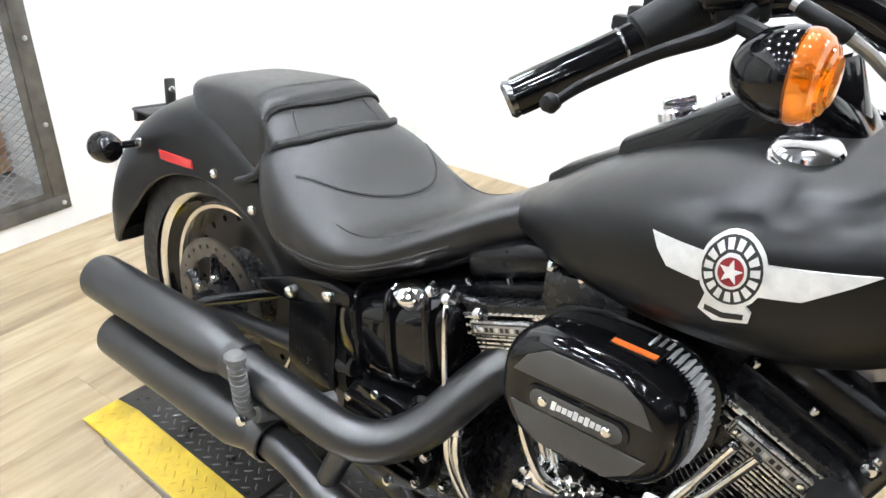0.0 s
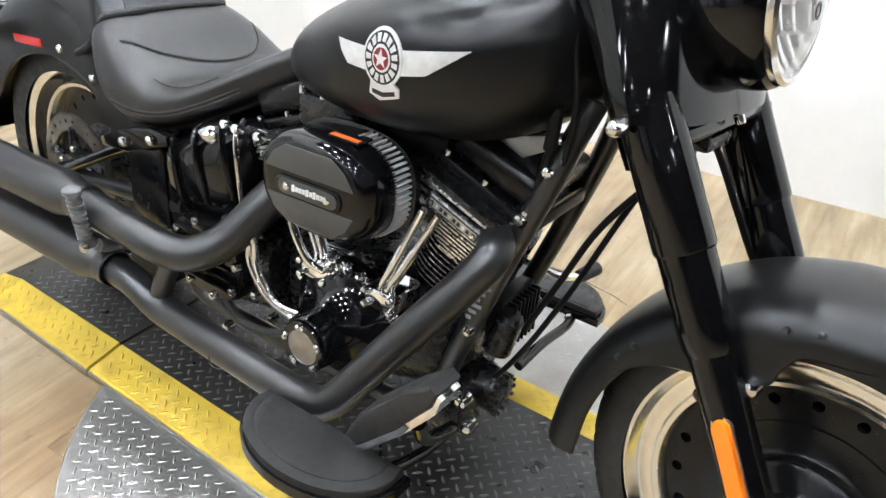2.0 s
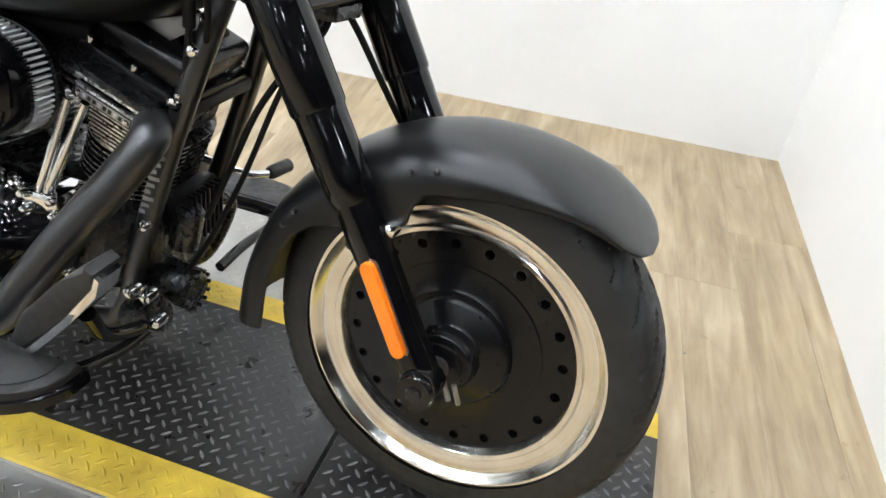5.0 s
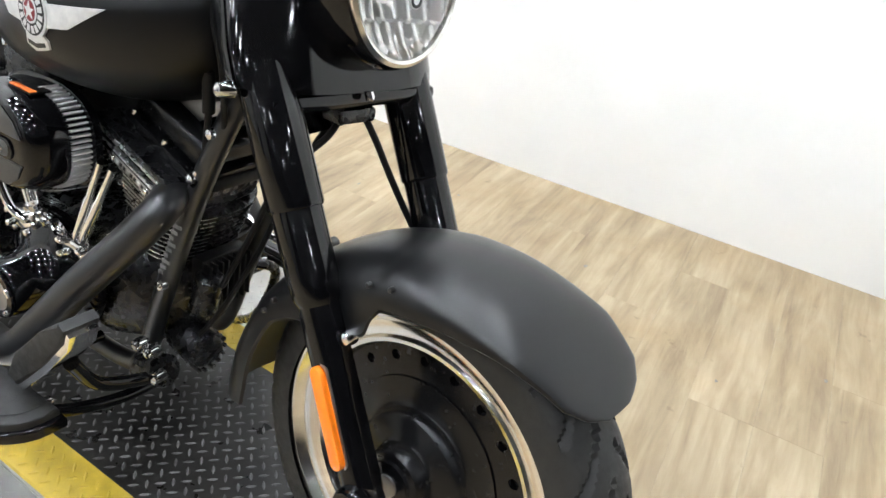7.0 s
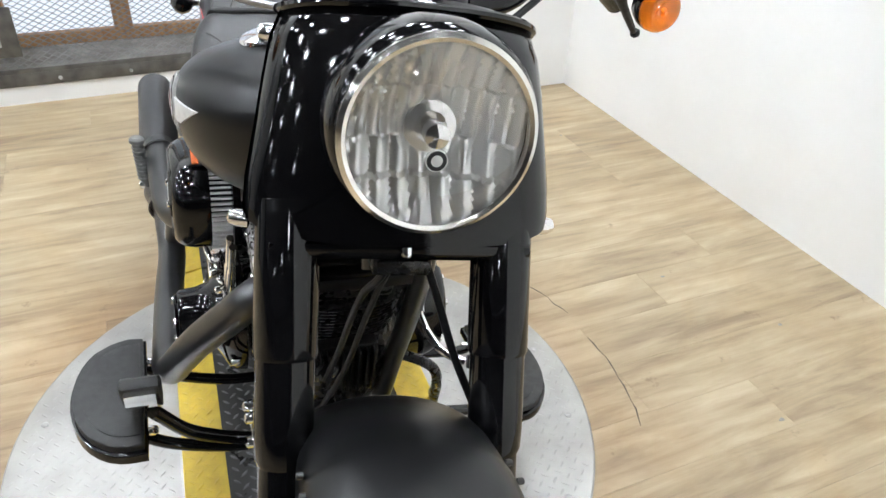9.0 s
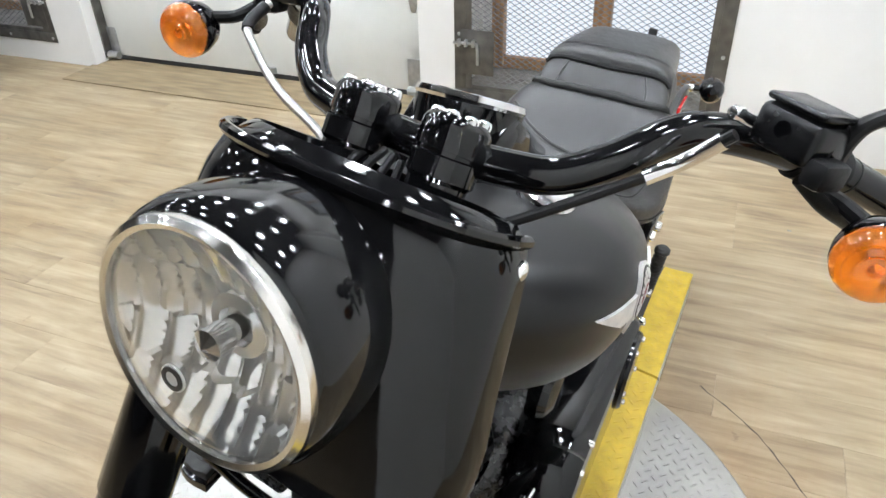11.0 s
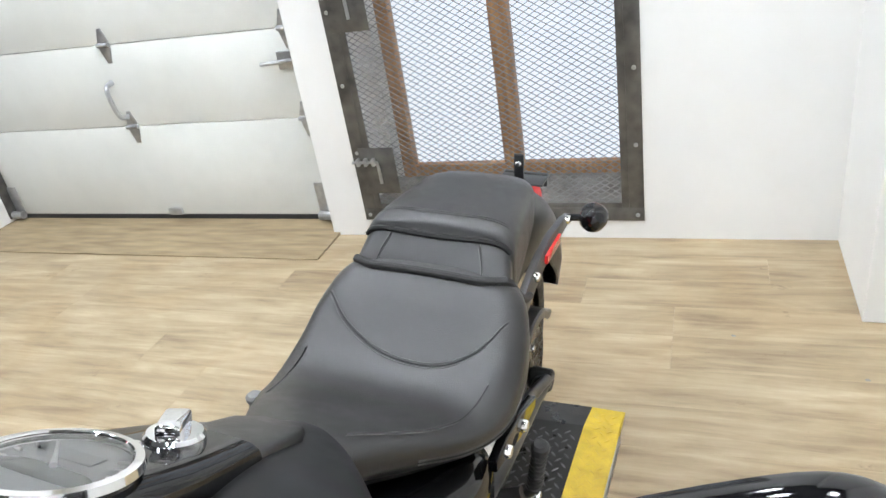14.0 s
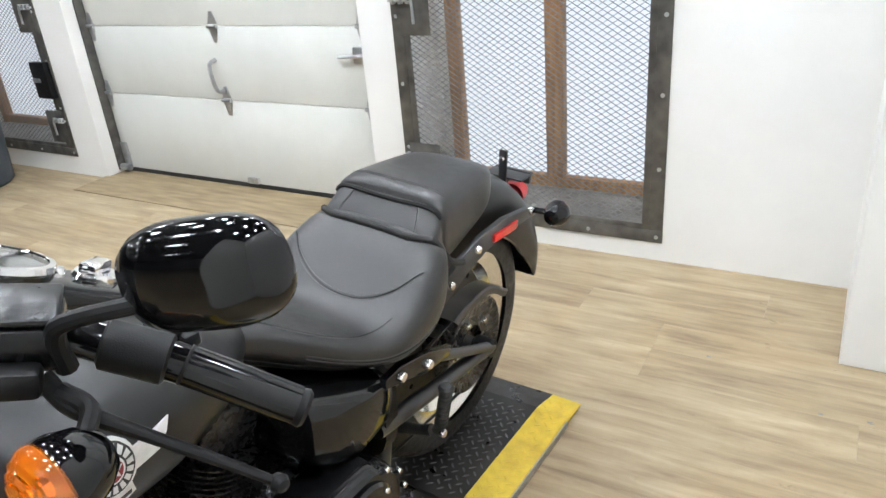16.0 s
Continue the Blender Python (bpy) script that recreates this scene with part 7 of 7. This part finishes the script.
bp_ = bpart("brake_pedal", prism(blank(), pad, lambda u, v, w: Vector((u + 0.064, -0.312 - w, v * 1.35 - 0.030)), 0.055, 0.006), RUBBER, "large rubber brake pedal pad")
bpart("pedal_plate", prism(blank(), [(u + 0.004, v - 0.008) for u, v in pad], lambda u, v, w: Vector((u + 0.064, -0.316 - w, v * 1.35 - 0.031)), 0.045, 0.001), CHROME, "chrome pedal plate", bp_)
bpart("pedal_arm", tube(blank(), [(1.17, -0.325, 0.37), (1.15, -0.27, 0.29), (1.14, -0.19, 0.245), (1.13, -0.14, 0.225)], 0.012, 12, 5), GLOSS, "", bp_)
for x, z in ((1.15, 0.30), (1.165, 0.255), (1.135, 0.235), (1.12, 0.30)):
    bpart("pedal_bolt", bolt(blank(), (x, -0.16, z), (0, -1, 0), 0.012, 0.022), CHROME, "", bp_)
bpart("master_cylinder_rear", tube(blank(), [(1.09, -0.135, 0.22), (1.15, -0.14, 0.245)], 0.030, 16, 1), ENGINE, "black rear brake cylinder")
# shifter
sh = bpart("shift_lever", tube(blank(), [(1.02, 0.17, 0.395), (1.08, 0.172, 0.385), (1.125, 0.19, 0.372), (1.152, 0.225, 0.366)], 0.008, 12, 5), CHROME, "chrome shift lever")
bpart("shift_peg", tube(blank(), [(1.153, 0.228, 0.366), (1.155, 0.234, 0.366), (1.166, 0.286, 0.366), (1.167, 0.290, 0.366)], [0.012, 0.0145, 0.0145, 0.011], 16, 1), RUBBER, "ribbed rubber shift peg", sh)
bpart("shift_rod", tube(blank(), [(1.03, 0.175, 0.395), (0.92, 0.19, 0.42), (0.75, 0.19, 0.42)], 0.006, 10, 3), CHROME, "", sh)
# oil filter, regulator and horn
of = bpart("oil_filter", lathe(blank(), [(0.0, 0.075), (0.030, 0.075), (0.038, 0.068), (0.040, 0.055), (0.040, 0.0), (0.034, -0.01)], (1.09, -0.045, 0.255), (1, -0.1, -0.15), 24), ENGINE, "black oil filter")
for k in range(14):
    a = 2 * math.pi * k / 14
    bpart("filter_rib", box(blank(), Vector((1.155, -0.052 + math.cos(a) * 0.037 - 0.003, 0.246 + math.sin(a) * 0.037 - 0.003)), Vector((1.168, -0.052 + math.cos(a) * 0.037 + 0.003, 0.246 + math.sin(a) * 0.037 + 0.003)), 0.001), ENGINE, "", of)
reg = bpart("regulator", box(blank(), (1.110, -0.055, 0.33), (1.140, 0.055, 0.43), 0.006), PLASTIC, "finned black regulator")
for k in range(8):
    bpart("regulator_fin", box(blank(), (1.140, -0.052 + 0.0135 * k, 0.335), (1.158, -0.048 + 0.0135 * k, 0.425), 0.001), PLASTIC, "", reg)
bpart("horn", lathe(blank(), [(0.0, 0.02), (0.03, 0.02), (0.045, 0.012), (0.05, 0.0), (0.045, -0.02), (0.0, -0.03)], (0.93, 0.155, 0.54), (0, 1, 0), 36), GLOSS, "round black horn cover")
bpart("coil_cover", box(blank(), (1.115, -0.05, 0.60), (1.175, 0.05, 0.70), 0.012), PLASTIC, "black coil cover")
bpart("tube_clamp", box(blank(), (1.170, -0.085, 0.590), (1.192, 0.085, 0.612), 0.005), PLASTIC, "black frame clamp")
bpart("canister", tube(blank(), [(1.135, -0.045, 0.33), (1.150, -0.045, 0.40), (1.153, -0.045, 0.41)], [0.026, 0.026, 0.018], 16, 1), ENGINE, "black canister on the frame")
for x, y, z in ((1.215, -0.085, 0.742), (1.205, -0.105, 0.70), (1.178, -0.115, 0.62), (1.118, -0.12, 0.40)):
    bpart("frame_bolt", bolt(blank(), (x, y, z), (0, -1, 0), 0.010, 0.012), CHROME, "chrome bolt", fr)
bm = blank()
prism(bm, [(1.09, 0.715), (1.20, 0.745), (1.21, 0.73), (1.15, 0.70), (1.12, 0.66), (1.09, 0.66)], lambda u, v, w: Vector((u, -0.06 - w, v)), 0.02, 0.002)
bpart("engine_mount", bm, STEEL, "bare metal top engine mount")

# --- hoses and cables ---
for nm, line, r in (("brake_hose", [(1.375, 0.02, 0.775), (1.40, 0.035, 0.73), (1.435, 0.055, 0.66), (1.47, 0.085, 0.585), (1.515, 0.115, 0.51), (1.56, 0.125, 0.44)], 0.0055),
                    ("wire_loom", [(1.375, -0.02, 0.775), (1.36, -0.03, 0.735), (1.315, -0.035, 0.68), (1.265, -0.035, 0.60), (1.225, -0.04, 0.50), (1.185, -0.05, 0.40)], 0.0055),
                    ("wire_loom", [(1.365, 0.0, 0.775), (1.33, -0.01, 0.72), (1.29, -0.02, 0.62), (1.24, -0.03, 0.48), (1.18, -0.05, 0.34), (1.12, -0.07, 0.24)], 0.005),
                    ("throttle_cable", [(1.20, -0.08, 0.95), (1.205, -0.12, 0.90), (1.215, -0.125, 0.82), (1.205, -0.115, 0.74), (1.19, -0.105, 0.66)], 0.0055),
                    ("throttle_cable", [(1.19, -0.10, 0.95), (1.225, -0.135, 0.89), (1.235, -0.12, 0.80), (1.215, -0.095, 0.70), (1.16, -0.07, 0.67)], 0.005)):
    bpart(nm, tube(blank(), line, r, 10, 8), PLASTIC, "black hose")
bpart("hose_joint", box(blank(), (1.36, -0.035, 0.762), (1.40, 0.04, 0.785), 0.006), ENGINE, "", None, True)
bpart("cable_sleeve", tube(blank(), [(1.212, -0.124, 0.80), (1.204, -0.114, 0.735)], 0.0095, 12, 1), PLASTIC, "black cable sleeve")

# ---- floor planks ----
PW, PL = 0.166, 1.22
plank_meshes = {}


def plank_mesh(length):
    key = round(length, 3)
    if key not in plank_meshes:
        bm = blank()
        box(bm, (0.0002, 0.0002, -0.006), (PW - 0.0002, length - 0.0002, 0.0), 0.0003, None, 1)
        me = bpy.data.meshes.new("plank")
        bm.to_mesh(me)
        bm.free()
        me.materials.append(PLANK)
        plank_meshes[key] = me
    return plank_meshes[key]


rng = random.Random(4)
row, x = 0, REAR - 0.02
while x < 3.4:
    y = SIDE - rng.choice((0.31, 0.61, 0.92, 1.22))
    y_top = SIDE
    while y_top > FAR:
        y = max(y, FAR)
        if y_top - y > 0.02:
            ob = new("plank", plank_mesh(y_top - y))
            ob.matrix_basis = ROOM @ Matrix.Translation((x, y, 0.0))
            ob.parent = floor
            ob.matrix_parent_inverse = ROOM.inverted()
        y_top, y = y, y - PL
    x += PW
